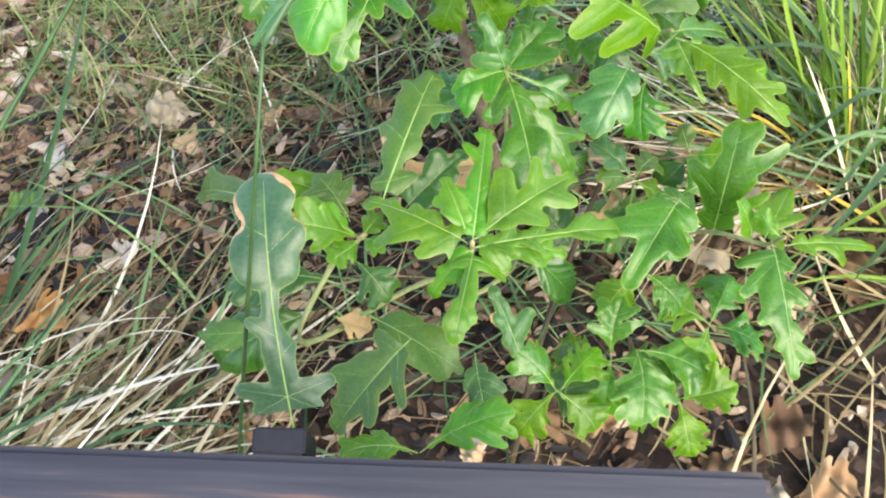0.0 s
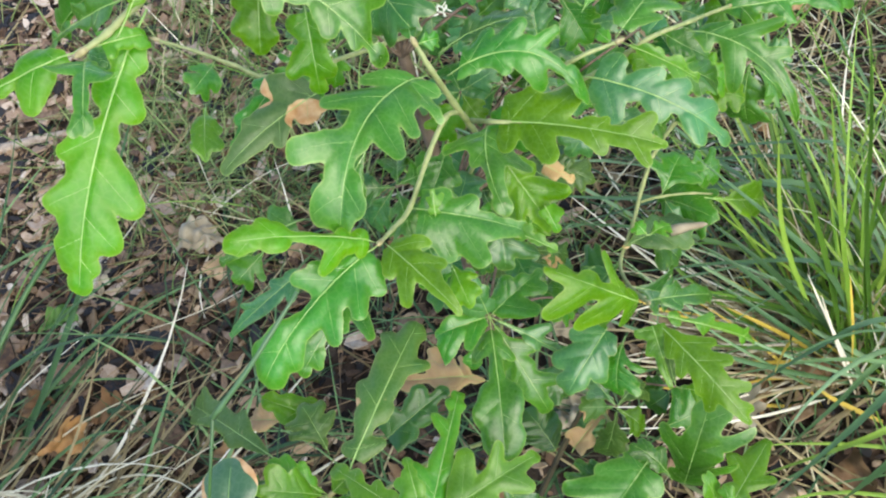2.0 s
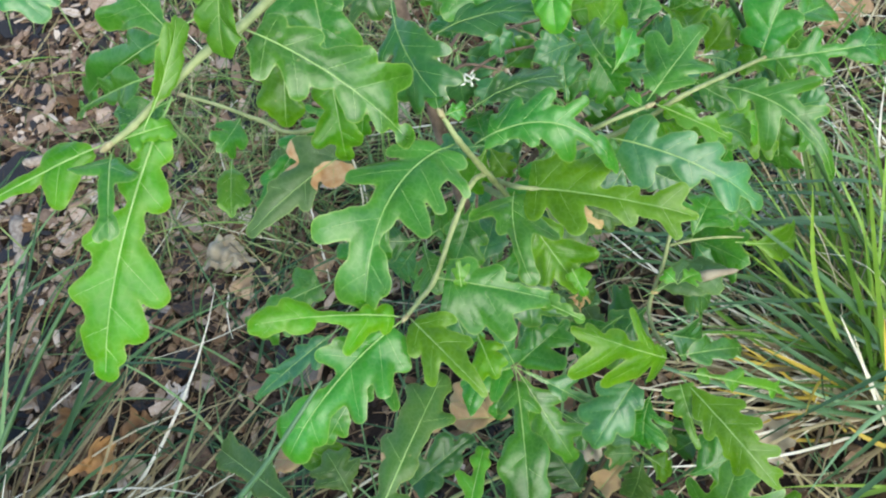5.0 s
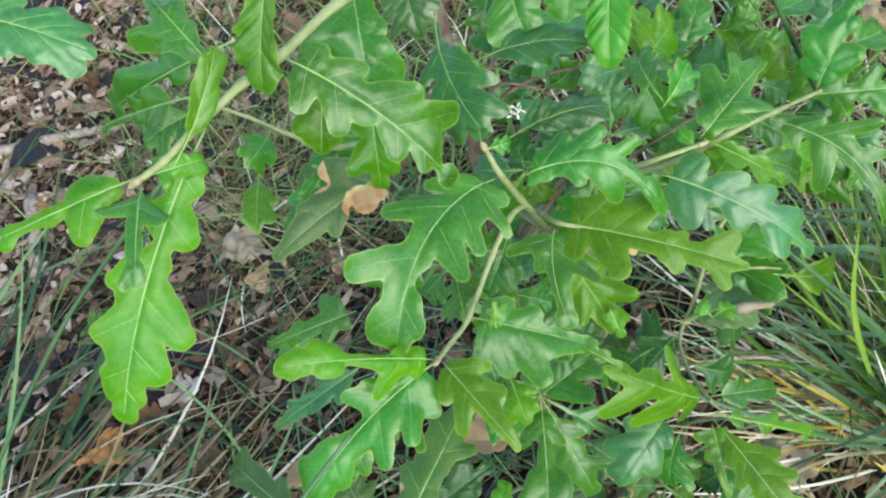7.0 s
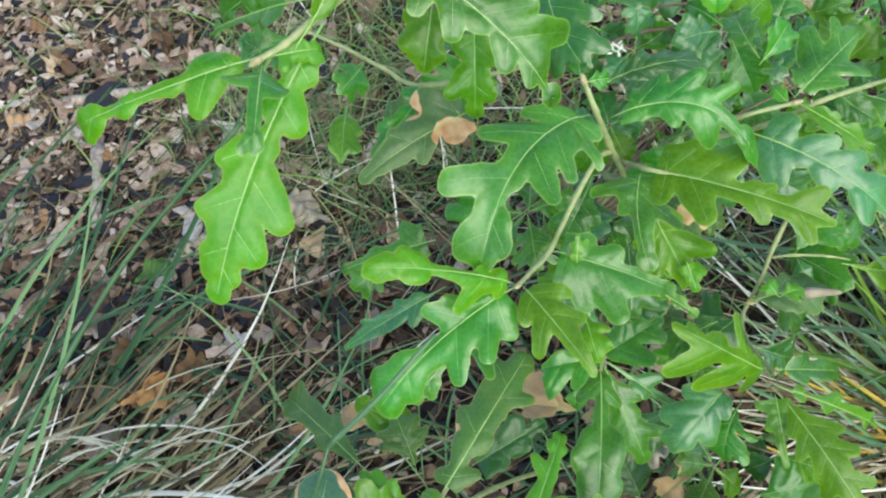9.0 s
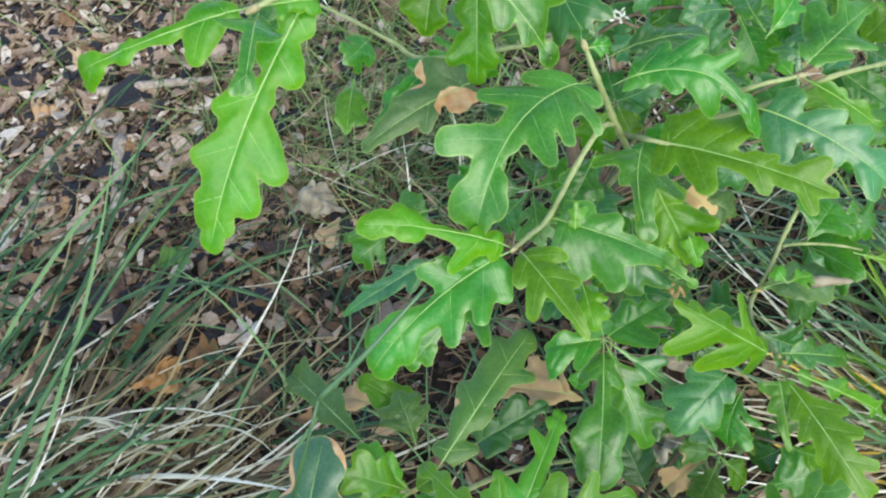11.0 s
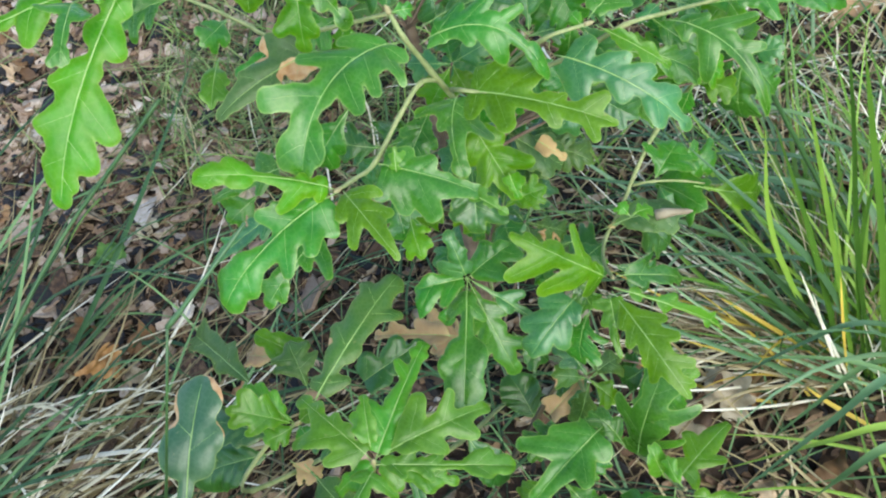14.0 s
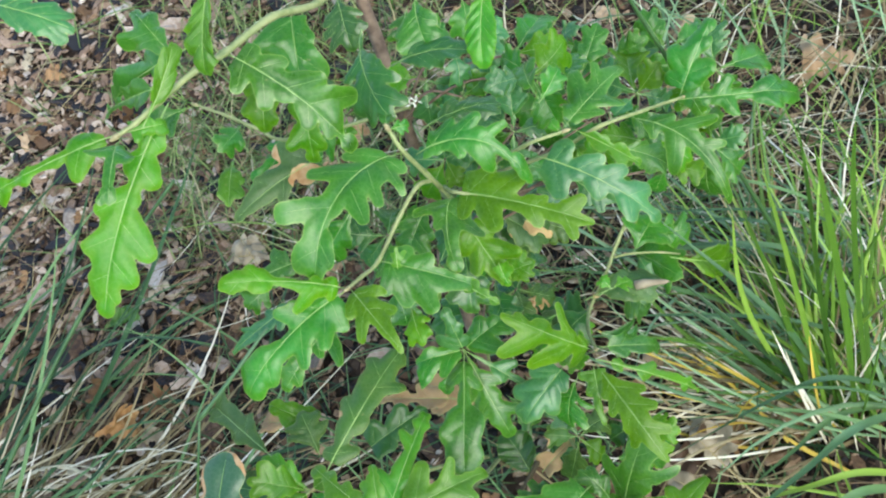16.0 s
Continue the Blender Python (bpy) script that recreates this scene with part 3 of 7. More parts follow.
leaf('mature', (-0.128, 0.442, 0.639), (-0.218, 0.445, 0.581), 0.0111, roll=0, bow=0.0000, cut=((0.63, 0.65, 0.27, 0.48), (0.25, 0.35, -1.0, 0.42), (0.86, 1.02, -0.78, 0.48)), spine=(0.06, 0.06, 0.06, 0.06, 0.06, 0.06, 0.06, 0.07, 0.11, 0.06, 0.26, 0.45, 0.65, 0.84, 1.04, 0.8, 0.45, 0.11), end=(0.96, 0.30))
leaf('mature', (-0.147, 0.425, 0.623), (-0.222, 0.437, 0.578), 0.0080, roll=0, bow=0.0000, cut=((0.18, 0.27, 1.0, 0.75), (0.34, 0.41, -0.86, 0.5), (0.76, 0.81, -0.55, 0.42)), spine=(0.06, 0.18, 0.3, 0.3, 0.3, 0.3, 0.27, 0.19, 0.11, 0.06, 0.06, 0.06, 0.06, 0.06, 0.07, 0.08, 0.1, 0.11), end=(0.97, 0.30))
leaf('young', (-0.089, 0.431, 0.694), (-0.095, 0.399, 0.660), 0.0077, shape=4, roll=30, cup=0.35)
leaf('mature', (-0.142, 0.348, 0.755), (-0.094, 0.342, 0.745), 0.0072, lobes=4, depth=0.45, tipcurl=0.3, blue=1)
leaf('mature', (-0.101, 0.430, 0.644), (-0.033, 0.408, 0.591), 0.0209, sag=0.09, roll=0, bow=0.0042, cut=((0.04, 0.13, -0.8, 0.19), (0.19, 0.36, -0.75, 0.21), (0.56, 0.67, -0.47, 0.23), (0.75, 0.82, -0.29, 0.19), (0.04, 0.03, 0.55, 0.29), (0.14, 0.28, 0.6, 0.23), (0.38, 0.56, 0.77, 0.26), (0.56, 0.79, 1.0, 0.26)), spine=(0.06, 0.26, 0.35, 0.34, 0.32, 0.44, 0.56, 0.07, 0.11, 0.06, 0.18, 0.14, 0.11, 0.11, 0.11, 0.11, 0.11, 0.11), end=(0.94, 0.23))
leaf('mature', (-0.093, 0.496, 0.614), (-0.083, 0.460, 0.591), 0.0240, roll=0, bow=0.0000, cut=((0.04, 0.54, -1.0, 0.25), (0.04, 0.23, -0.6, 0.22), (0.22, 0.46, 0.45, 0.28), (0.61, 0.95, 0.64, 0.31)), spine=(0.06, 0.15, 0.23, 0.31, 0.4, 0.48, 0.49, 0.3, 0.11, 0.06, 0.28, 0.49, 0.71, 0.63, 0.5, 0.37, 0.24, 0.11), end=(0.88, 0.18))
leaf('half', (-0.100, 0.450, 0.602), (-0.102, 0.428, 0.578), 0.0119, young=0.5, roll=0, bow=0.0000, cut=((0.3, 0.65, -0.98, 0.5), (0.57, 0.79, 0.62, 0.56), (0.04, 0.19, -1.0, 0.39)), spine=(0.06, 0.18, 0.3, 0.3, 0.3, 0.3, 0.27, 0.19, 0.11, 0.06, 0.18, 0.3, 0.3, 0.3, 0.3, 0.27, 0.19, 0.11), end=(0.84, 0.36))
leaf('half', (-0.085, 0.460, 0.580), (-0.082, 0.434, 0.542), 0.0132, young=0.6, roll=0, bow=0.0000, cut=((0.42, 0.7, -1.0, 0.37), (0.57, 0.76, 0.69, 0.42), (0.04, 0.17, -0.72, 0.48), (0.11, 0.31, 0.71, 0.48)), spine=(0.06, 0.18, 0.3, 0.3, 0.3, 0.3, 0.27, 0.19, 0.11, 0.06, 0.18, 0.3, 0.3, 0.3, 0.3, 0.27, 0.19, 0.11), end=(0.88, 0.34))
leaf('old', (-0.091, 0.461, 0.518), (-0.142, 0.408, 0.512), 0.0207, brown=0.45, roll=0, bow=-0.0018, cut=((0.04, 0.29, -1.0, 0.33), (0.04, 0.09, -0.6, 0.26), (0.08, 0.23, 0.57, 0.37), (0.37, 0.52, 0.58, 0.22), (0.49, 0.63, -0.5, 0.22)), spine=(0.06, 0.13, 0.2, 0.26, 0.3, 0.33, 0.27, 0.19, 0.11, 0.06, 0.23, 0.4, 0.56, 0.54, 0.43, 0.32, 0.22, 0.11), end=(0.95, 0.16))
# leaves round the top node
leaf('mature', (-0.025, 0.443, 0.548), (-0.057, 0.351, 0.545), 0.0279, sag=0.1, tipcurl=0.5, roll=0, bow=-0.0131, cut=((0.04, 0.17, -0.57, 0.18), (0.23, 0.45, -0.79, 0.2), (0.57, 0.84, -0.97, 0.16), (0.85, 1.0, -0.52, 0.2), (0.04, 0.04, 0.57, 0.16), (0.04, 0.22, 1.0, 0.1), (0.17, 0.4, 0.83, 0.12), (0.35, 0.57, 0.82, 0.19), (0.8, 0.9, 0.36, 0.22)), spine=(0.06, 0.51, 0.55, 0.49, 0.27, 0.09, 0.1, 0.1, 0.11, 0.06, 0.18, 0.29, 0.27, 0.27, 0.31, 0.36, 0.32, 0.11), end=(0.91, 0.26))
leaf('mature', (-0.016, 0.445, 0.543), (0.058, 0.440, 0.527), 0.0154, sag=0.16, tipcurl=0.4, roll=0, bow=0.0152, cut=((0.04, -0.05, 0.68, 0.32), (0.04, 0.16, 0.94, 0.32), (0.2, 0.4, 0.99, 0.29), (0.45, 0.65, 1.0, 0.16), (0.04, 0.13, -0.44, 0.2), (0.21, 0.35, -0.73, 0.2), (0.45, 0.62, -0.88, 0.39), (0.85, 0.91, -0.3, 0.29)), spine=(0.06, 0.65, 0.56, 0.45, 0.32, 0.24, 0.2, 0.15, 0.11, 0.06, 0.29, 0.47, 0.43, 0.33, 0.23, 0.19, 0.15, 0.11), end=(0.94, 0.23))
leaf('half', (0.002, 0.443, 0.508), (0.096, 0.423, 0.511), 0.0199, roll=0, bow=0.0015, cut=((0.04, 0.0, 0.66, 0.32), (0.04, 0.2, 0.82, 0.32), (0.23, 0.43, 0.98, 0.4), (0.57, 0.64, 0.37, 0.16), (0.78, 0.9, 0.63, 0.22), (0.04, 0.07, -0.83, 0.32), (0.18, 0.38, -1.0, 0.32), (0.54, 0.65, -0.57, 0.23), (0.79, 0.92, -0.63, 0.16)), spine=(0.06, 0.42, 0.33, 0.24, 0.17, 0.19, 0.22, 0.17, 0.11, 0.06, 0.14, 0.21, 0.29, 0.3, 0.25, 0.34, 0.27, 0.11), end=(0.97, 0.10))
leaf('mature', (0.001, 0.442, 0.507), (0.014, 0.390, 0.498), 0.0220, roll=0, bow=-0.0043, cut=((0.04, 0.13, -1.0, 0.17), (0.04, -0.15, -0.63, 0.23), (0.22, 0.37, -0.37, 0.21), (0.16, 0.53, 0.94, 0.19), (0.05, 0.28, 0.59, 0.23)), spine=(0.06, 0.17, 0.28, 0.39, 0.36, 0.3, 0.24, 0.17, 0.11, 0.06, 0.5, 0.35, 0.19, 0.09, 0.09, 0.1, 0.1, 0.11), end=(0.89, 0.23))
leaf('mature', (0.006, 0.440, 0.482), (0.036, 0.414, 0.442), 0.0180, young=0.6, roll=0, bow=0.0000, cut=((0.37, 0.68, 1.0, 0.27), (0.71, 0.85, 0.45, 0.22), (0.35, 0.6, -0.78, 0.27), (0.07, 0.32, -0.82, 0.3), (0.08, 0.27, 0.64, 0.3)), spine=(0.06, 0.12, 0.18, 0.24, 0.3, 0.36, 0.38, 0.24, 0.11, 0.06, 0.13, 0.19, 0.25, 0.31, 0.38, 0.33, 0.22, 0.11), end=(0.91, 0.23))
leaf('mature', (-0.030, 0.446, 0.563), (-0.018, 0.454, 0.560), 0.0048, lobes=3, depth=0.5, young=0.7)
leaf('mature', (-0.030, 0.446, 0.563), (-0.036, 0.468, 0.560), 0.0038, lobes=2, depth=0.4)
# leaves of the fork below it
leaf('mature', (-0.044, 0.356, 0.523), (-0.102, 0.329, 0.564), 0.0167, young=0.6, roll=0, bow=-0.0017, cut=((0.68, 0.79, -0.51, 0.31), (0.05, 0.08, -0.15, 0.21), (0.85, 0.92, 0.34, 0.23), (0.17, 0.38, 1.0, 0.21), (0.04, 0.04, 0.49, 0.23)), spine=(0.06, 0.42, 0.44, 0.28, 0.17, 0.08, 0.14, 0.21, 0.11, 0.06, 0.06, 0.06, 0.08, 0.13, 0.23, 0.32, 0.42, 0.11), end=(0.93, 0.28))
leaf('mature', (-0.044, 0.355, 0.523), (-0.098, 0.288, 0.500), 0.0207, sag=0.06, roll=0, bow=-0.0048, cut=((0.24, 0.4, -0.72, 0.24), (0.14, 0.28, -0.62, 0.14), (0.77, 0.9, -0.58, 0.32), (0.04, 0.14, 0.9, 0.23), (0.09, 0.32, 1.0, 0.21), (0.32, 0.53, 0.96, 0.23), (0.7, 0.81, 0.5, 0.32)), spine=(0.06, 0.55, 0.6, 0.58, 0.45, 0.36, 0.27, 0.19, 0.11, 0.06, 0.08, 0.1, 0.12, 0.13, 0.29, 0.37, 0.24, 0.11), end=(0.88, 0.42))
leaf('mature', (-0.042, 0.356, 0.523), (-0.001, 0.319, 0.521), 0.0140, young=1, roll=0, bow=0.0000, cut=((0.07, 0.27, -0.79, 0.26), (0.3, 0.55, -1.0, 0.26), (0.6, 0.61, -0.06, 0.16), (0.04, 0.28, 1.0, 0.23), (0.33, 0.54, 0.86, 0.28)), spine=(0.06, 0.28, 0.49, 0.7, 0.59, 0.42, 0.32, 0.21, 0.11, 0.06, 0.26, 0.46, 0.36, 0.24, 0.21, 0.17, 0.14, 0.11), end=(0.96, 0.13))
leaf('mature', (-0.035, 0.386, 0.508), (0.026, 0.386, 0.487), 0.0226, sag=0.1, roll=0, bow=0.0000, cut=((0.05, 0.23, 0.53, 0.24), (0.31, 0.46, 0.43, 0.24), (0.6, 0.65, 0.15, 0.19), (0.04, 0.03, -0.88, 0.3), (0.04, 0.35, -0.98, 0.25), (0.29, 0.63, -1.0, 0.27)), spine=(0.06, 0.06, 0.1, 0.19, 0.17, 0.16, 0.14, 0.13, 0.11, 0.06, 0.42, 0.56, 0.61, 0.6, 0.46, 0.33, 0.22, 0.11), end=(0.92, 0.18))
leaf('half', (-0.017, 0.370, 0.483), (-0.004, 0.345, 0.478), 0.0095, lobes=3, depth=0.4)
leaf('young', (-0.021, 0.381, 0.508), (-0.022, 0.390, 0.519), 0.0049, roll=0, bow=0.0000, cut=((0.45, 0.67, 0.67, 0.36), (0.39, 0.72, -1.0, 0.36), (0.04, 0.2, 0.66, 0.36)), spine=(0.06, 0.18, 0.3, 0.3, 0.3, 0.3, 0.27, 0.19, 0.11, 0.06, 0.18, 0.3, 0.3, 0.3, 0.3, 0.27, 0.19, 0.11), end=(0.89, 0.26))
leaf('young', (0.016, 0.387, 0.485), (0.040, 0.378, 0.480), 0.0053, cup=0.5, roll=0, bow=0.0000, cut=((0.1, 0.3, 1.0, 0.54), (0.54, 0.56, -0.1, 0.54)), spine=(0.06, 0.41, 0.61, 0.53, 0.44, 0.36, 0.28, 0.19, 0.11, 0.06, 0.07, 0.07, 0.07, 0.08, 0.09, 0.09, 0.1, 0.11), end=(0.88, 0.49))
leaf('mature', (-0.033, 0.387, 0.480), (-0.024, 0.369, 0.456), 0.0133, lobes=3, depth=0.5)
leaf('mature', (-0.100, 0.393, 0.488), (-0.154, 0.375, 0.468), 0.0129, roll=0, bow=0.0000, cut=((0.04, 0.22, -1.0, 0.39), (0.04, -0.07, -0.71, 0.36), (0.14, 0.3, 0.79, 0.27), (0.53, 0.59, 0.32, 0.33)), spine=(0.06, 0.16, 0.25, 0.34, 0.33, 0.28, 0.22, 0.17, 0.11, 0.06, 0.44, 0.39, 0.35, 0.3, 0.25, 0.2, 0.16, 0.11), end=(0.94, 0.22))
leaf('mature', (-0.086, 0.364, 0.492), (-0.139, 0.331, 0.463), 0.0089, blue=1, roll=0, bow=0.0000, cut=((0.25, 0.34, -0.73, 0.3), (0.15, 0.28, 1.0, 0.38), (0.48, 0.55, 0.57, 0.3), (0.57, 0.66, -0.71, 0.25)), spine=(0.06, 0.25, 0.44, 0.63, 0.59, 0.47, 0.34, 0.23, 0.11, 0.06, 0.17, 0.28, 0.39, 0.49, 0.46, 0.34, 0.23, 0.11), end=(0.97, 0.18))
leaf('mature', (-0.065, 0.433, 0.501), (-0.091, 0.407, 0.470), 0.0159, lobes=3, depth=0.5)
leaf('mature', (-0.027, 0.461, 0.472), (-0.038, 0.426, 0.455), 0.0159, lobes=3, depth=0.5)
leaf('dark', (-0.003, 0.447, 0.435), (0.006, 0.408, 0.411), 0.0182, lobes=3, depth=0.5)
leaf('mature', (0.019, 0.496, 0.481), (0.001, 0.470, 0.447), 0.0178, lobes=3, depth=0.4, young=0.4)
# shoot over the grass
leaf('mature', (0.071, 0.490, 0.523), (0.104, 0.546, 0.523), 0.0202, roll=0, bow=0.0000, cut=((0.2, 0.5, 1.0, 0.24), (0.04, 0.15, 0.47, 0.2), (0.5, 0.7, 0.67, 0.15), (0.29, 0.55, -0.85, 0.2), (0.08, 0.28, -0.67, 0.15), (0.8, 0.82, -0.08, 0.13)), spine=(0.06, 0.13, 0.24, 0.35, 0.37, 0.38, 0.32, 0.21, 0.11, 0.06, 0.21, 0.35, 0.34, 0.26, 0.18, 0.13, 0.12, 0.11), end=(0.97, 0.09))
leaf('mature', (0.052, 0.506, 0.525), (0.063, 0.530, 0.535), 0.0082, lobes=3, depth=0.4, roll=30)
leaf('mature', (0.050, 0.510, 0.527), (0.034, 0.548, 0.523), 0.0084, lobes=3, depth=0.4)
leaf('young', (0.070, 0.485, 0.520), (0.059, 0.499, 0.519), 0.0041, lobes=2, depth=0.3)
leaf('mature', (0.051, 0.482, 0.500), (0.135, 0.457, 0.469), 0.0205, blue=1, sag=0.12, roll=0, bow=0.0039, cut=((0.04, 0.09, 0.77, 0.35), (0.24, 0.38, 0.67, 0.26), (0.43, 0.58, 0.71, 0.24), (0.68, 0.81, 0.61, 0.28), (0.04, 0.24, -1.0, 0.32), (0.4, 0.51, -0.52, 0.3), (0.68, 0.81, -0.59, 0.28)), spine=(0.06, 0.18, 0.29, 0.34, 0.37, 0.35, 0.29, 0.2, 0.11, 0.06, 0.14, 0.21, 0.22, 0.23, 0.19, 0.14, 0.11, 0.11), end=(0.94, 0.21))
leaf('mature', (0.112, 0.536, 0.480), (0.180, 0.489, 0.448), 0.0222, tipcurl=0.6, sag=0.1, roll=0, bow=0.0118, cut=((0.05, 0.15, 0.4, 0.2), (0.2, 0.43, 0.95, 0.15), (0.46, 0.62, 0.68, 0.13), (0.04, 0.14, -0.47, 0.13), (0.24, 0.48, -1.0, 0.2)), spine=(0.06, 0.19, 0.31, 0.36, 0.26, 0.22, 0.18, 0.15, 0.11, 0.06, 0.15, 0.18, 0.16, 0.14, 0.14, 0.13, 0.12, 0.11), end=(0.96, 0.12))
leaf('mature', (0.140, 0.573, 0.464), (0.158, 0.615, 0.501), 0.0181, roll=0, bow=0.0000, cut=((0.19, 0.49, 1.0, 0.37), (0.04, 0.1, 0.82, 0.4), (0.2, 0.44, -0.81, 0.42), (0.66, 0.68, 0.07, 0.28)), spine=(0.06, 0.39, 0.71, 0.77, 0.64, 0.51, 0.37, 0.24, 0.11, 0.06, 0.09, 0.11, 0.14, 0.16, 0.15, 0.13, 0.12, 0.11), end=(0.90, 0.27))
leaf('mature', (0.135, 0.570, 0.462), (0.227, 0.590, 0.457), 0.0151, lobes=3, depth=0.6, shape=1, tipcurl=0.8)
leaf('young', (0.147, 0.573, 0.463), (0.157, 0.555, 0.462), 0.0050, lobes=2, depth=0.3)
leaf('young', (0.023, 0.532, 0.605), (0.025, 0.488, 0.578), 0.0094, shape=4, cup=0.3, roll=0)
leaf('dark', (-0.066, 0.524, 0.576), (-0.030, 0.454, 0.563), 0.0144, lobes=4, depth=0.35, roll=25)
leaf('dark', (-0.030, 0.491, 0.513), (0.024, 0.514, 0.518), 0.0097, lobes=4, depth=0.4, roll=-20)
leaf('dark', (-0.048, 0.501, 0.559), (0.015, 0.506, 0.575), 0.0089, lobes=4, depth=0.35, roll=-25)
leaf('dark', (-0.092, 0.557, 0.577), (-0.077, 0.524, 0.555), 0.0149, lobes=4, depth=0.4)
leaf('mature', (-0.029, 0.543, 0.589), (-0.014, 0.508, 0.566), 0.0154, lobes=3, depth=0.45)
leaf('mature', (-0.043, 0.557, 0.565), (-0.045, 0.530, 0.551), 0.0102, lobes=3, depth=0.45)
leaf('mature', (-0.007, 0.568, 0.563), (-0.001, 0.544, 0.548), 0.0120, lobes=3, depth=0.45)
leaf('mature', (0.044, 0.586, 0.454), (0.061, 0.622, 0.459), 0.0129, lobes=3, depth=0.45)
leaf('mature', (0.061, 0.612, 0.441), (0.072, 0.653, 0.461), 0.0125, lobes=3, depth=0.45)
leaf('mature', (0.096, 0.652, 0.408), (0.140, 0.665, 0.404), 0.0126, lobes=4, depth=0.5)
leaf('mature', (0.097, 0.582, 0.439), (0.135, 0.568, 0.422), 0.0128, lobes=3, depth=0.5)
leaf('mature', (0.091, 0.521, 0.465), (0.138, 0.530, 0.435), 0.0099, lobes=4, depth=0.35)
leaf('young', (0.073, 0.505, 0.502), (0.119, 0.496, 0.479), 0.0084, cup=0.6, roll=0, bow=0.0000, cut=((0.33, 0.41, 0.49, 0.55), (0.71, 0.76, 0.31, 0.46), (0.21, 0.28, -0.47, 0.37), (0.62, 0.78, -1.0, 0.46)), spine=(0.06, 0.18, 0.3, 0.3, 0.3, 0.3, 0.27, 0.19, 0.11, 0.06, 0.18, 0.3, 0.3, 0.3, 0.3, 0.27, 0.19, 0.11), end=(0.94, 0.33))
# shoot that arches over the lower leaves
leaf('mature', (0.091, 0.411, 0.363), (0.034, 0.400, 0.424), 0.0240, young=0.3, cup=-0.3, roll=0, bow=0.0018, cut=((0.22, 0.48, -0.94, 0.14), (0.8, 0.86, -0.25, 0.16), (0.6, 0.87, 1.0, 0.26), (0.23, 0.49, 0.95, 0.26), (0.04, 0.04, 0.67, 0.2), (0.04, 0.12, -0.29, 0.14)), spine=(0.06, 0.26, 0.24, 0.23, 0.28, 0.32, 0.3, 0.2, 0.11, 0.06, 0.15, 0.24, 0.22, 0.16, 0.12, 0.11, 0.11, 0.11), end=(0.97, 0.10))
leaf('mature', (0.095, 0.414, 0.363), (0.139, 0.436, 0.332), 0.0092, young=0.7, roll=0, bow=0.0000, cut=((0.21, 0.36, 1.0, 0.44), (0.83, 0.93, 0.63, 0.4), (0.16, 0.29, -0.86, 0.54), (0.81, 0.91, -0.64, 0.35)), spine=(0.06, 0.21, 0.36, 0.5, 0.65, 0.79, 0.59, 0.35, 0.11, 0.06, 0.23, 0.4, 0.57, 0.73, 0.73, 0.52, 0.32, 0.11), end=(0.95, 0.28))
leaf('young', (0.095, 0.399, 0.372), (0.172, 0.419, 0.294), 0.0080, roll=0, bow=0.0000, cut=((0.32, 0.39, 1.0, 0.51), (0.75, 0.8, 0.73, 0.45), (0.29, 0.34, -0.76, 0.45), (0.07, 0.11, 0.55, 0.45)), spine=(0.06, 0.19, 0.31, 0.44, 0.56, 0.67, 0.48, 0.3, 0.11, 0.06, 0.06, 0.06, 0.07, 0.07, 0.07, 0.08, 0.1, 0.11), end=(0.98, 0.28))
leaf('mature', (0.094, 0.393, 0.378), (0.150, 0.331, 0.364), 0.0164, sag=0.1, young=0.2, roll=0, bow=0.0000, cut=((0.19, 0.38, 1.0, 0.2), (0.38, 0.56, 0.96, 0.25), (0.63, 0.79, 0.84, 0.2), (0.84, 0.92, 0.46, 0.17), (0.14, 0.24, -0.57, 0.22), (0.26, 0.4, -0.73, 0.22), (0.47, 0.59, -0.63, 0.25), (0.58, 0.73, -0.76, 0.25)), spine=(0.06, 0.29, 0.51, 0.66, 0.58, 0.45, 0.31, 0.2, 0.11, 0.06, 0.14, 0.22, 0.33, 0.54, 0.46, 0.35, 0.23, 0.11), end=(0.97, 0.12))
leaf('young', (0.093, 0.391, 0.377), (0.105, 0.352, 0.365), 0.0111, roll=0, bow=0.0000, cut=((0.04, 0.02, -1.0, 0.47), (0.25, 0.42, -0.7, 0.3), (0.41, 0.48, 0.28, 0.3)), spine=(0.06, 0.06, 0.06, 0.06, 0.06, 0.06, 0.07, 0.09, 0.11, 0.06, 0.13, 0.2, 0.27, 0.34, 0.4, 0.3, 0.21, 0.11), end=(0.96, 0.12))
leaf('old', (0.073, 0.485, 0.308), (0.136, 0.512, 0.306), 0.0161, lobes=3, depth=0.25, brown=0.6)
leaf('young', (0.096, 0.481, 0.336), (0.111, 0.489, 0.337), 0.0076, lobes=3, depth=0.4)
leaf('young', (0.096, 0.481, 0.336), (0.087, 0.488, 0.342), 0.0061, lobes=3, depth=0.4)
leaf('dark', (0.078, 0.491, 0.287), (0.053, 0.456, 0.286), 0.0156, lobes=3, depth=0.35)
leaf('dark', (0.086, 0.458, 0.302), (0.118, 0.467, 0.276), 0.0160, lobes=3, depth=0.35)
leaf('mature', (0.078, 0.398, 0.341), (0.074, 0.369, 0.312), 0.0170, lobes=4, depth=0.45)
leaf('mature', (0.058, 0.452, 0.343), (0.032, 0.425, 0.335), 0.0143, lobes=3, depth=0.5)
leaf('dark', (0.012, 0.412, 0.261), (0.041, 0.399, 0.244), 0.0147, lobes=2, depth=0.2)
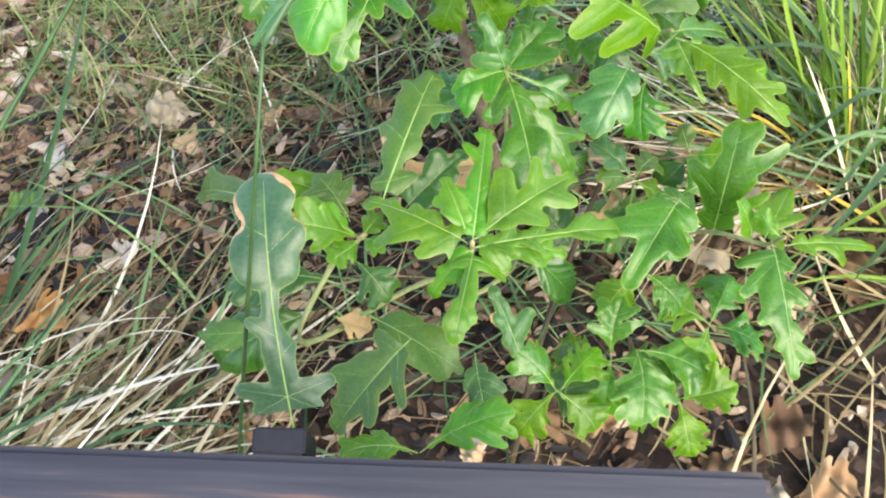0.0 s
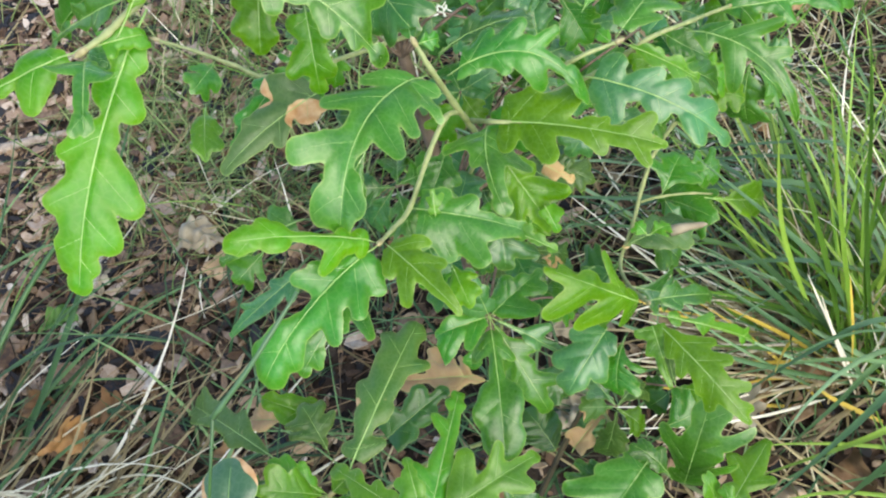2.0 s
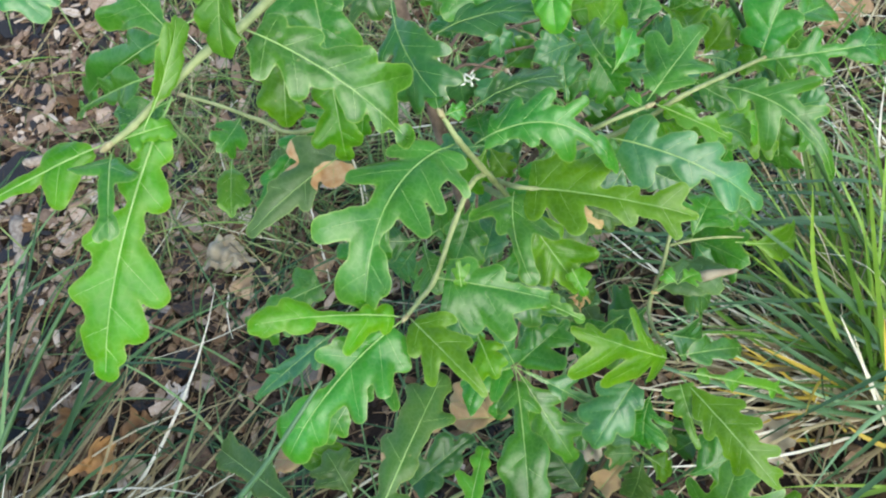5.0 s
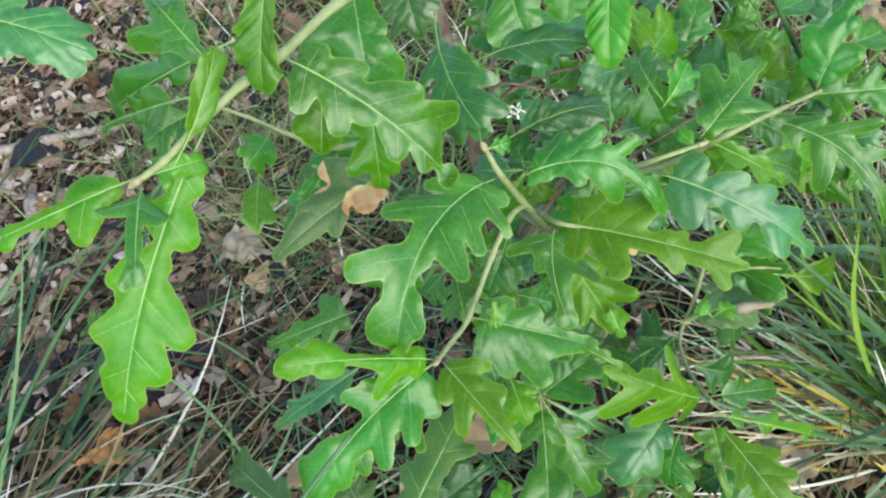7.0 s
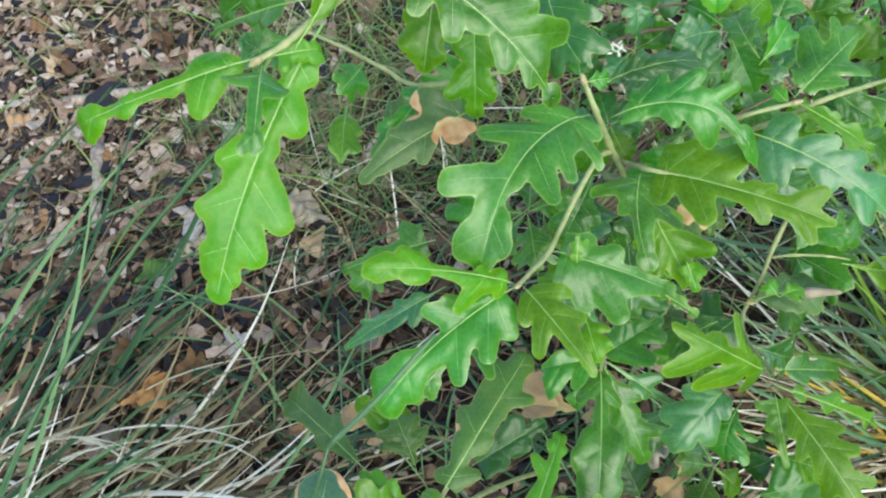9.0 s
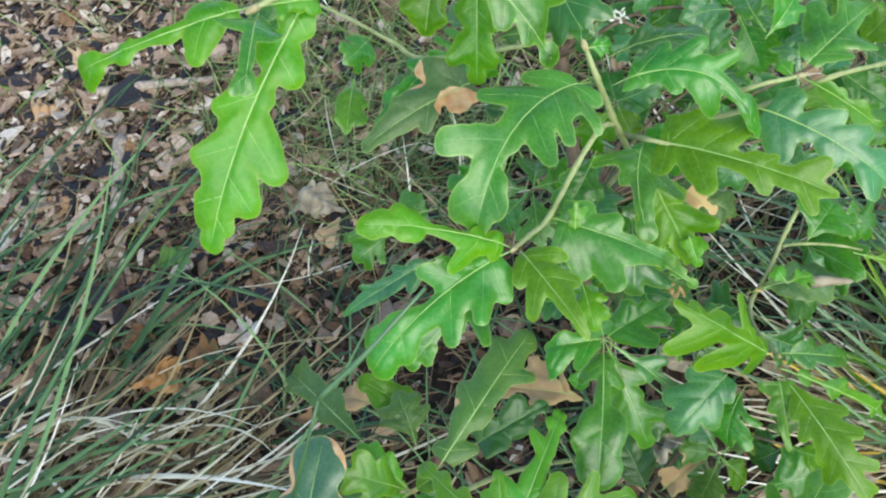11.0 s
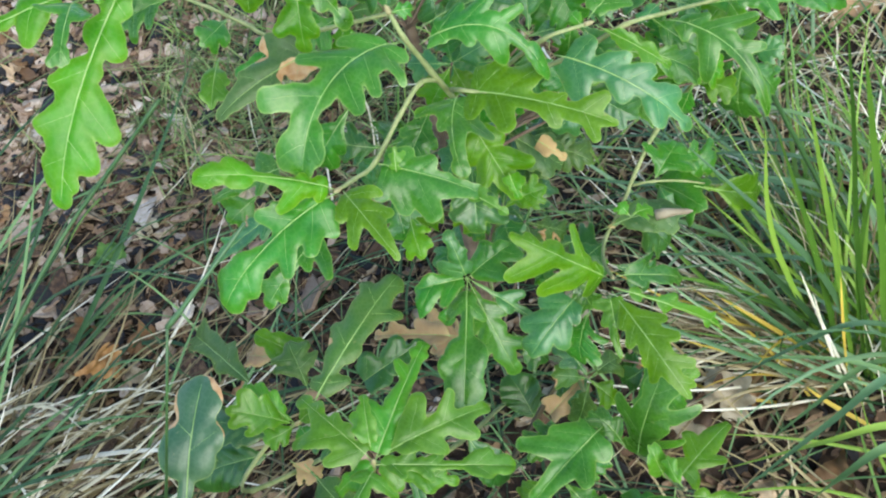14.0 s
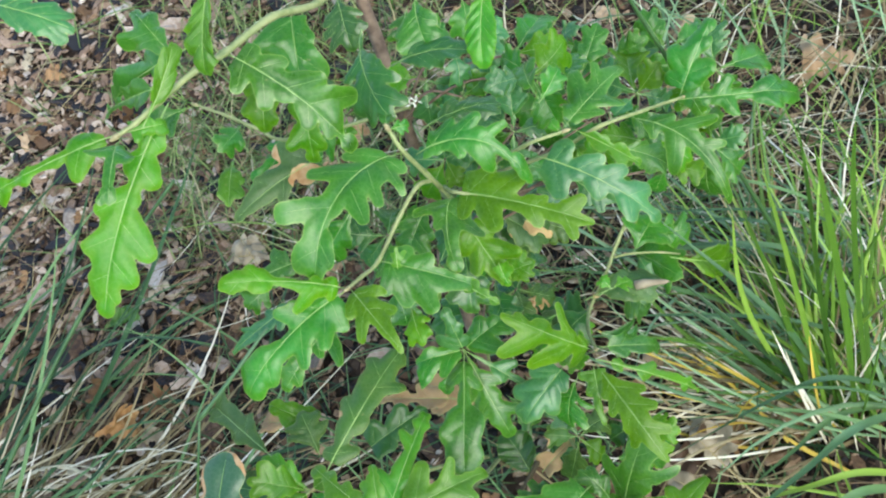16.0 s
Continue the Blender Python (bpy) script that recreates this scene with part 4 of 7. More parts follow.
# star of leaves in the middle
leaf('mature', (-0.012, 0.409, 0.346), (0.023, 0.436, 0.363), 0.0195, blue=0.3, roll=0, bow=0.0000, cut=((0.64, 0.88, -0.6, 0.26), (0.18, 0.58, -1.0, 0.31), (0.31, 0.55, 0.6, 0.36)), spine=(0.06, 0.06, 0.06, 0.06, 0.06, 0.06, 0.06, 0.08, 0.11, 0.06, 0.11, 0.15, 0.2, 0.25, 0.29, 0.3, 0.2, 0.11), end=(0.93, 0.14))
leaf('mature', (-0.012, 0.409, 0.346), (-0.047, 0.392, 0.349), 0.0191, blue=0.4, roll=0, bow=0.0000, cut=((0.63, 1.1, 1.0, 0.3), (0.14, 0.53, 0.84, 0.22), (0.55, 0.69, -0.3, 0.25), (0.04, 0.18, -0.3, 0.22)), spine=(0.06, 0.06, 0.06, 0.06, 0.06, 0.17, 0.63, 0.38, 0.11, 0.06, 0.18, 0.3, 0.3, 0.3, 0.3, 0.27, 0.19, 0.11), end=(0.89, 0.18))
leaf('mature', (-0.012, 0.409, 0.346), (0.049, 0.394, 0.307), 0.0117, blue=0.5, roll=0, bow=0.0000, cut=((0.42, 0.5, -0.52, 0.33), (0.36, 0.51, 1.0, 0.33), (0.75, 0.83, -0.46, 0.28)), spine=(0.06, 0.11, 0.16, 0.21, 0.26, 0.31, 0.31, 0.21, 0.11, 0.06, 0.09, 0.11, 0.13, 0.15, 0.15, 0.14, 0.12, 0.11), end=(0.96, 0.20))
leaf('mature', (-0.012, 0.409, 0.346), (0.029, 0.361, 0.293), 0.0191, blue=0.3, roll=0, bow=0.0000, cut=((0.46, 0.66, -0.86, 0.32), (0.58, 0.8, 1.0, 0.2), (0.23, 0.39, 0.72, 0.22), (0.23, 0.45, -0.98, 0.2)), spine=(0.06, 0.13, 0.19, 0.25, 0.33, 0.42, 0.34, 0.22, 0.11, 0.06, 0.15, 0.24, 0.32, 0.4, 0.44, 0.44, 0.28, 0.11), end=(0.92, 0.29))
leaf('mature', (-0.012, 0.409, 0.346), (0.003, 0.315, 0.328), 0.0154, blue=0.5, roll=0, bow=0.0012, cut=((0.09, 0.23, -0.93, 0.3), (0.58, 0.73, -1.0, 0.67), (0.14, 0.26, 0.78, 0.23), (0.67, 0.77, 0.67, 0.6)), spine=(0.06, 0.16, 0.26, 0.32, 0.32, 0.4, 0.55, 0.5, 0.11, 0.06, 0.16, 0.26, 0.33, 0.32, 0.51, 0.87, 0.68, 0.11), end=(0.83, 0.86))
leaf('mature', (-0.012, 0.409, 0.346), (-0.023, 0.422, 0.383), 0.0147, blue=0.8, roll=0, bow=0.0000, cut=((0.04, 0.31, 1.0, 0.42), (0.42, 0.58, -0.45, 0.32)), spine=(0.06, 0.18, 0.3, 0.3, 0.3, 0.3, 0.27, 0.19, 0.11, 0.06, 0.18, 0.3, 0.3, 0.3, 0.3, 0.27, 0.19, 0.11), end=(0.87, 0.30))
leaf('mature', (-0.012, 0.409, 0.346), (-0.024, 0.376, 0.331), 0.0094, blue=0.4, roll=0, cut=((0.81, 0.90, -0.60, 0.45),))
# leaf below the arching shoot
leaf('mature', (0.068, 0.404, 0.346), (0.041, 0.361, 0.330), 0.0185, blue=1, roll=0, bow=0.0000, cut=((0.04, 0.31, -0.93, 0.3), (0.39, 0.73, -1.0, 0.36), (0.76, 0.94, -0.54, 0.3), (0.36, 0.62, 0.78, 0.36), (0.04, 0.24, 0.63, 0.25)), spine=(0.06, 0.2, 0.33, 0.47, 0.47, 0.41, 0.35, 0.23, 0.11, 0.06, 0.24, 0.41, 0.58, 0.75, 0.6, 0.44, 0.27, 0.11), end=(0.92, 0.20))
# dull leaves under the fork
leaf('old', (-0.085, 0.288, 0.375), (-0.054, 0.394, 0.371), 0.0172, brown=0.1, roll=0, bow=0.0000, cut=((0.86, 0.94, -0.42, 0.29), (0.59, 0.74, -1.0, 0.26), (0.04, 0.15, -0.73, 0.26), (0.68, 0.82, 0.9, 0.34), (0.31, 0.45, 0.9, 0.4), (0.04, 0.02, 0.53, 0.34)), spine=(0.06, 0.36, 0.62, 0.67, 0.72, 0.77, 0.68, 0.4, 0.11, 0.06, 0.18, 0.29, 0.4, 0.47, 0.48, 0.48, 0.3, 0.11), end=(0.92, 0.41))
leaf('old', (-0.138, 0.300, 0.352), (-0.222, 0.348, 0.322), 0.0125, brown=0.05, roll=0, bow=0.0000, cut=((0.79, 0.9, -0.92, 0.6), (0.3, 0.42, -1.0, 0.55), (0.68, 0.76, 0.64, 0.55), (0.34, 0.41, 0.62, 0.47)), spine=(0.06, 0.35, 0.44, 0.45, 0.47, 0.48, 0.36, 0.24, 0.11, 0.06, 0.4, 0.51, 0.62, 0.72, 0.83, 0.69, 0.4, 0.11), end=(0.92, 0.55))
leaf('half', (-0.132, 0.347, 0.304), (-0.171, 0.354, 0.322), 0.0104, young=0.2, roll=0, bow=0.0000, cut=((0.45, 0.62, -0.77, 0.75), (0.04, 0.23, -1.0, 0.64), (0.31, 0.51, 0.87, 0.64), (0.07, 0.15, 0.37, 0.53)), spine=(0.06, 0.42, 0.52, 0.58, 0.62, 0.65, 0.53, 0.32, 0.11, 0.06, 0.49, 0.68, 0.86, 0.81, 0.67, 0.51, 0.31, 0.11), end=(0.82, 0.61))
leaf('dead', (-0.166, 0.357, 0.273), (-0.201, 0.358, 0.267), 0.0113, wave=2.2, cup=0.5, lobes=3, depth=0.3)
leaf('old', (-0.116, 0.318, 0.318), (-0.138, 0.347, 0.331), 0.0161, lobes=3, depth=0.3, brown=0.1)
leaf('dark', (-0.084, 0.332, 0.305), (-0.041, 0.370, 0.314), 0.0143, roll=0, bow=0.0000, cut=((0.04, 0.26, 1.0, 0.6), (0.52, 0.73, 0.89, 0.53), (0.13, 0.32, -0.77, 0.6), (0.53, 0.68, -0.64, 0.45)), spine=(0.06, 0.18, 0.3, 0.3, 0.3, 0.3, 0.27, 0.19, 0.11, 0.06, 0.18, 0.3, 0.3, 0.3, 0.3, 0.27, 0.19, 0.11), end=(0.90, 0.32))
leaf('dead', (-0.034, 0.408, 0.249), (-0.108, 0.401, 0.244), 0.0117, wave=2.2, cup=0.5, roll=0, bow=0.0000, cut=((0.27, 0.42, -1.0, 0.52), (0.65, 0.75, -0.7, 0.52), (0.18, 0.29, 0.73, 0.62), (0.65, 0.67, 0.13, 0.46)), spine=(0.06, 0.18, 0.3, 0.3, 0.3, 0.3, 0.27, 0.19, 0.11, 0.06, 0.18, 0.3, 0.3, 0.3, 0.3, 0.27, 0.19, 0.11), end=(0.93, 0.37))
leaf('rimmed', (-0.126, 0.160, 0.366), (-0.135, 0.274, 0.431), 0.0228, roll=0, bow=0.0038, cut=((0.64, 0.76, -0.69, 0.54), (0.71, 0.78, 0.45, 0.41), (0.29, 0.38, 0.55, 0.16), (0.21, 0.27, -0.35, 0.19), (0.04, 0.1, 0.97, 0.19), (0.04, 0.09, -1.0, 0.19), (0.04, -0.04, -0.64, 0.25), (0.04, -0.02, 0.71, 0.22)), spine=(0.06, 0.28, 0.36, 0.26, 0.2, 0.25, 0.33, 0.25, 0.11, 0.06, 0.3, 0.28, 0.09, 0.17, 0.35, 0.58, 0.46, 0.11), end=(0.87, 0.61))
# young rosette low down
leaf('young', (-0.100, 0.279, 0.355), (-0.134, 0.270, 0.389), 0.0130, roll=0, bow=0.0000, cut=((0.71, 0.9, 0.73, 0.33), (0.39, 0.64, 0.98, 0.26), (0.63, 0.89, -1.0, 0.4), (0.33, 0.57, -0.93, 0.33)), spine=(0.06, 0.13, 0.19, 0.25, 0.31, 0.37, 0.41, 0.26, 0.11, 0.06, 0.14, 0.21, 0.29, 0.36, 0.43, 0.43, 0.27, 0.11), end=(0.92, 0.24))
leaf('young', (-0.100, 0.279, 0.355), (-0.134, 0.291, 0.380), 0.0100, lobes=3, depth=0.4)
leaf('young', (-0.100, 0.279, 0.355), (-0.087, 0.289, 0.364), 0.0077, lobes=3, depth=0.5)
leaf('young', (-0.100, 0.279, 0.355), (-0.117, 0.263, 0.358), 0.0092, lobes=3, depth=0.4)
leaf('young', (-0.100, 0.279, 0.355), (-0.085, 0.265, 0.361), 0.0068, lobes=3, depth=0.4)
# young star of leaves low down in front
leaf('young', (-0.034, 0.256, 0.374), (-0.024, 0.347, 0.368), 0.0172, roll=0, bow=0.0000, cut=((0.31, 0.39, -0.47, 0.3), (0.06, 0.14, -0.42, 0.3), (0.14, 0.32, 1.0, 0.33), (0.04, 0.07, 0.59, 0.3), (0.86, 0.95, -0.02, 0.25), (0.61, 0.73, 0.66, 0.19)), spine=(0.06, 0.19, 0.31, 0.44, 0.3, 0.15, 0.14, 0.12, 0.11, 0.06, 0.18, 0.3, 0.3, 0.3, 0.3, 0.27, 0.19, 0.11), end=(0.95, 0.24))
leaf('young', (-0.036, 0.258, 0.376), (-0.095, 0.290, 0.380), 0.0242, roll=0, bow=0.0000, cut=((0.28, 0.63, 1.0, 0.21), (0.04, 0.23, 0.82, 0.17), (0.04, -0.06, 0.51, 0.15), (0.68, 0.77, -0.26, 0.15), (0.42, 0.52, -0.28, 0.17), (0.06, 0.09, -0.09, 0.17)), spine=(0.06, 0.25, 0.43, 0.47, 0.47, 0.32, 0.06, 0.09, 0.11, 0.06, 0.07, 0.08, 0.09, 0.09, 0.1, 0.1, 0.11, 0.11), end=(0.90, 0.22))
leaf('young', (-0.037, 0.264, 0.380), (-0.048, 0.294, 0.389), 0.0094, roll=0, bow=0.0000, cut=((0.36, 0.63, 1.0, 0.44), (0.65, 0.74, -0.33, 0.39), (0.11, 0.36, 0.9, 0.39)), spine=(0.06, 0.18, 0.3, 0.3, 0.3, 0.3, 0.27, 0.19, 0.11, 0.06, 0.18, 0.3, 0.3, 0.3, 0.3, 0.27, 0.19, 0.11), end=(0.89, 0.31))
leaf('young', (-0.033, 0.260, 0.376), (0.027, 0.310, 0.362), 0.0222, roll=0, bow=0.0000, cut=((0.2, 0.47, 1.0, 0.27), (0.53, 0.72, 0.68, 0.17), (0.6, 0.78, -0.68, 0.25), (0.29, 0.48, -0.7, 0.25), (0.2, 0.3, -0.36, 0.17)), spine=(0.06, 0.14, 0.21, 0.29, 0.34, 0.26, 0.18, 0.14, 0.11, 0.06, 0.13, 0.2, 0.26, 0.31, 0.31, 0.27, 0.19, 0.11), end=(0.94, 0.18))
leaf('young', (-0.034, 0.256, 0.374), (0.018, 0.258, 0.359), 0.0116, roll=0, bow=0.0000, cut=((0.68, 0.79, 0.55, 0.43), (0.36, 0.45, 0.45, 0.39), (0.53, 0.7, -0.83, 0.47), (0.1, 0.31, -1.0, 0.39)), spine=(0.06, 0.18, 0.3, 0.3, 0.3, 0.3, 0.27, 0.19, 0.11, 0.06, 0.18, 0.3, 0.3, 0.3, 0.3, 0.27, 0.19, 0.11), end=(0.93, 0.28))
leaf('young', (-0.034, 0.256, 0.374), (-0.060, 0.237, 0.355), 0.0114, roll=0, bow=0.0000, cut=((0.46, 0.59, -0.44, 0.4), (0.16, 0.46, 1.0, 0.4)), spine=(0.06, 0.18, 0.3, 0.3, 0.3, 0.3, 0.27, 0.19, 0.11, 0.06, 0.18, 0.3, 0.3, 0.3, 0.3, 0.27, 0.19, 0.11), end=(0.87, 0.34))
leaf('young', (-0.033, 0.255, 0.373), (-0.044, 0.198, 0.378), 0.0186, roll=0, bow=0.0000, cut=((0.04, 0.15, -0.55, 0.18), (0.04, 0.09, 1.0, 0.18), (0.04, 0.05, 0.53, 0.18), (0.76, 0.87, -0.36, 0.24), (0.62, 0.76, 0.44, 0.18)), spine=(0.06, 0.17, 0.28, 0.33, 0.35, 0.32, 0.25, 0.18, 0.11, 0.06, 0.09, 0.12, 0.14, 0.12, 0.11, 0.11, 0.11, 0.11), end=(0.91, 0.23))
leaf('young', (-0.034, 0.256, 0.374), (0.049, 0.278, 0.350), 0.0108, lobes=3, depth=0.5, shape=1)
# low leaves beside the stems
leaf('dark', (-0.006, 0.319, 0.271), (0.025, 0.308, 0.218), 0.0131, shape=4)
leaf('mature', (0.119, 0.326, 0.259), (0.129, 0.351, 0.341), 0.0278, sag=0.12, roll=0, bow=0.0000, cut=((0.36, 0.61, 0.82, 0.23), (0.04, 0.15, 0.39, 0.29), (0.58, 0.89, -1.0, 0.14), (0.17, 0.45, -0.91, 0.14), (0.86, 1.01, -0.47, 0.22)), spine=(0.06, 0.22, 0.37, 0.51, 0.43, 0.35, 0.27, 0.19, 0.11, 0.06, 0.17, 0.28, 0.38, 0.49, 0.59, 0.43, 0.27, 0.11), end=(0.90, 0.26))
leaf('mature', (0.147, 0.310, 0.270), (0.181, 0.367, 0.252), 0.0165, young=0.3, roll=0, bow=0.0000, cut=((0.28, 0.51, 1.0, 0.34), (0.24, 0.46, -0.93, 0.22), (0.04, 0.08, -0.71, 0.41)), spine=(0.06, 0.16, 0.27, 0.37, 0.47, 0.52, 0.39, 0.25, 0.11, 0.06, 0.19, 0.31, 0.43, 0.46, 0.38, 0.29, 0.2, 0.11), end=(0.95, 0.18))
leaf('young', (0.140, 0.309, 0.273), (0.129, 0.316, 0.311), 0.0062, lobes=3, depth=0.4)
leaf('mature', (0.154, 0.294, 0.293), (0.220, 0.303, 0.266), 0.0121, young=0.5, roll=0, bow=0.0000, cut=((0.24, 0.31, 0.43, 0.3), (0.06, 0.17, -0.7, 0.3), (0.35, 0.51, -1.0, 0.34), (0.73, 0.75, 0.16, 0.22)), spine=(0.06, 0.18, 0.3, 0.3, 0.3, 0.3, 0.27, 0.19, 0.11, 0.06, 0.18, 0.3, 0.3, 0.3, 0.3, 0.27, 0.19, 0.11), end=(0.97, 0.16))
leaf('mature', (0.146, 0.297, 0.295), (0.149, 0.214, 0.269), 0.0229, roll=0, bow=0.0000, cut=((0.04, 0.08, -0.98, 0.17), (0.09, 0.35, -1.0, 0.17), (0.4, 0.58, -0.72, 0.17), (0.68, 0.77, -0.37, 0.17), (0.08, 0.17, 0.37, 0.17), (0.31, 0.45, 0.52, 0.17), (0.62, 0.7, 0.31, 0.15), (0.75, 0.88, 0.49, 0.15)), spine=(0.06, 0.1, 0.14, 0.15, 0.13, 0.11, 0.11, 0.11, 0.11, 0.06, 0.36, 0.6, 0.6, 0.57, 0.39, 0.27, 0.19, 0.11), end=(0.96, 0.12))
leaf('young', (0.152, 0.297, 0.295), (0.139, 0.313, 0.307), 0.0048, lobes=3, depth=0.4)
leaf('mature', (0.094, 0.330, 0.299), (0.054, 0.271, 0.292), 0.0302, roll=0, bow=0.0000, cut=((0.27, 0.67, -1.0, 0.2), (0.04, 0.33, -0.73, 0.2), (0.04, -0.07, -0.47, 0.15), (0.04, 0.16, 0.57, 0.23), (0.23, 0.51, 0.68, 0.21)), spine=(0.06, 0.17, 0.27, 0.37, 0.34, 0.29, 0.23, 0.17, 0.11, 0.06, 0.12, 0.17, 0.22, 0.24, 0.21, 0.18, 0.14, 0.11), end=(0.89, 0.21))
leaf('mature', (0.084, 0.326, 0.287), (0.037, 0.311, 0.285), 0.0123, lobes=4, depth=0.5)
leaf('mature', (0.062, 0.248, 0.254), (0.110, 0.229, 0.236), 0.0207, lobes=4, depth=0.5)
leaf('mature', (0.059, 0.243, 0.263), (0.057, 0.196, 0.258), 0.0240, lobes=4, depth=0.45)
leaf('mature', (0.111, 0.326, 0.272), (0.083, 0.344, 0.288), 0.0096, lobes=3, depth=0.4)
leaf('old', (-0.074, 0.223, 0.333), (-0.126, 0.185, 0.291), 0.0228, brown=0.25, roll=0, bow=0.0000, cut=((0.04, 0.08, -0.75, 0.22), (0.31, 0.54, -0.81, 0.27), (0.66, 0.78, -0.43, 0.22), (0.04, 0.33, 1.0, 0.16), (0.43, 0.63, 0.71, 0.23)), spine=(0.06, 0.18, 0.3, 0.36, 0.31, 0.26, 0.21, 0.16, 0.11, 0.06, 0.34, 0.62, 0.7, 0.58, 0.46, 0.34, 0.23, 0.11), end=(0.91, 0.26))
leaf('old', (-0.120, 0.275, 0.276), (-0.049, 0.227, 0.272), 0.0101, lobes=3, depth=0.3, blue=0.5)
leaf('dark', (-0.011, 0.232, 0.258), (-0.028, 0.273, 0.299), 0.0156, brown=0.2, blue=0.5, roll=0, bow=0.0000, cut=((0.57, 0.7, 0.51, 0.26), (0.36, 0.61, -1.0, 0.32), (0.4, 0.42, 0.08, 0.23), (0.2, 0.24, -0.17, 0.23)), spine=(0.06, 0.18, 0.3, 0.3, 0.3, 0.3, 0.27, 0.19, 0.11, 0.06, 0.18, 0.3, 0.3, 0.3, 0.3, 0.27, 0.19, 0.11), end=(0.92, 0.25))
leaf('dark', (-0.042, 0.239, 0.279), (-0.035, 0.192, 0.284), 0.0122, lobes=3, depth=0.3, blue=0.5, brown=0.3)
leaf('dark', (0.010, 0.210, 0.219), (0.026, 0.257, 0.246), 0.0184, lobes=3, depth=0.4, brown=0.2)
leaf('young', (-0.064, 0.148, 0.358), (-0.098, 0.141, 0.382), 0.0093, lobes=4, depth=0.45)
leaf('young', (-0.064, 0.148, 0.358), (-0.015, 0.162, 0.373), 0.0127, lobes=4, depth=0.6)
leaf('dark', (-0.125, 0.281, 0.304), (-0.201, 0.285, 0.305), 0.0208, lobes=4, depth=0.35)
leaf('old', (-0.181, 0.273, 0.259), (-0.233, 0.270, 0.263), 0.0092, lobes=3, depth=0.3)
leaf('dark', (-0.122, 0.313, 0.276), (-0.101, 0.290, 0.259), 0.0153, lobes=3, depth=0.35)
leaf('mature', (0.069, 0.300, 0.262), (0.097, 0.319, 0.282), 0.0154, lobes=4, depth=0.5, young=0.3)
leaf('mature', (0.069, 0.300, 0.262), (0.095, 0.277, 0.244), 0.0155, lobes=5, depth=0.5, young=0.3)
leaf('young', (0.069, 0.300, 0.262), (0.041, 0.281, 0.241), 0.0156, lobes=4, depth=0.5, young=0.3)
leaf('mature', (0.044, 0.246, 0.243), (0.053, 0.274, 0.271), 0.0151, lobes=4, depth=0.5, young=0.3)
leaf('mature', (0.044, 0.246, 0.243), (0.081, 0.241, 0.235), 0.0152, lobes=5, depth=0.5, young=0.3)
leaf('young', (0.044, 0.246, 0.243), (0.035, 0.217, 0.214), 0.0154, lobes=4, depth=0.5, young=0.3)
leaf('mature', (0.044, 0.246, 0.243), (0.007, 0.259, 0.232), 0.0155, lobes=5, depth=0.5, young=0.3)
leaf('mature', (0.112, 0.270, 0.237), (0.144, 0.253, 0.234), 0.0154, lobes=4, depth=0.5, young=0.3)
leaf('mature', (0.112, 0.270, 0.237), (0.094, 0.240, 0.221), 0.0155, lobes=5, depth=0.5, young=0.3)
leaf('young', (0.112, 0.270, 0.237), (0.079, 0.287, 0.240), 0.0156, lobes=4, depth=0.5, young=0.3)
leaf('mature', (0.112, 0.270, 0.237), (0.133, 0.309, 0.235), 0.0158, lobes=5, depth=0.5, young=0.3)
leaf('mature', (0.008, 0.224, 0.246), (-0.017, 0.242, 0.273), 0.0148, lobes=4, depth=0.5, young=0.3)
leaf('mature', (0.008, 0.224, 0.246), (0.035, 0.247, 0.257), 0.0150, lobes=5, depth=0.5, young=0.3)
leaf('young', (0.008, 0.224, 0.246), (0.033, 0.205, 0.219), 0.0151, lobes=4, depth=0.5, young=0.3)
leaf('mature', (0.008, 0.224, 0.246), (-0.021, 0.206, 0.215), 0.0152, lobes=5, depth=0.5, young=0.3)
leaf('mature', (0.085, 0.220, 0.233), (0.120, 0.223, 0.242), 0.0148, lobes=4, depth=0.5, young=0.3)
leaf('mature', (0.085, 0.220, 0.233), (0.090, 0.188, 0.213), 0.0150, lobes=5, depth=0.5, young=0.3)
leaf('young', (0.085, 0.220, 0.233), (0.049, 0.216, 0.224), 0.0151, lobes=4, depth=0.5, young=0.3)
leaf('mature', (0.085, 0.220, 0.233), (0.083, 0.258, 0.233), 0.0152, lobes=5, depth=0.5, young=0.3)
# dull and dead leaves low in the middle
leaf('dead', (-0.028, 0.433, 0.179), (-0.089, 0.446, 0.182), 0.0179, wave=2.2, cup=0.5, lobes=4, depth=0.1)
leaf('dead', (0.006, 0.442, 0.149), (-0.030, 0.443, 0.149), 0.0121, wave=2.2, cup=0.5, lobes=3, depth=0.2)
leaf('dark', (0.029, 0.374, 0.174), (0.004, 0.401, 0.198), 0.0158, shape=4)
leaf('old', (0.039, 0.384, 0.152), (0.061, 0.422, 0.167), 0.0114, shape=4, brown=0.5)
leaf('dark', (-0.153, 0.282, 0.264), (-0.220, 0.256, 0.247), 0.0179, shape=4)
leaf('dead', (-0.139, 0.281, 0.259), (-0.115, 0.275, 0.247), 0.0109, wave=2.2, cup=0.5, lobes=3, depth=0.2)
leaf('mature', (0.105, 0.375, 0.233), (0.149, 0.399, 0.233), 0.0210, lobes=4, depth=0.5)
leaf('mature', (-0.137, 0.401, 0.443), (-0.155, 0.381, 0.436), 0.0112, lobes=3, depth=0.5)
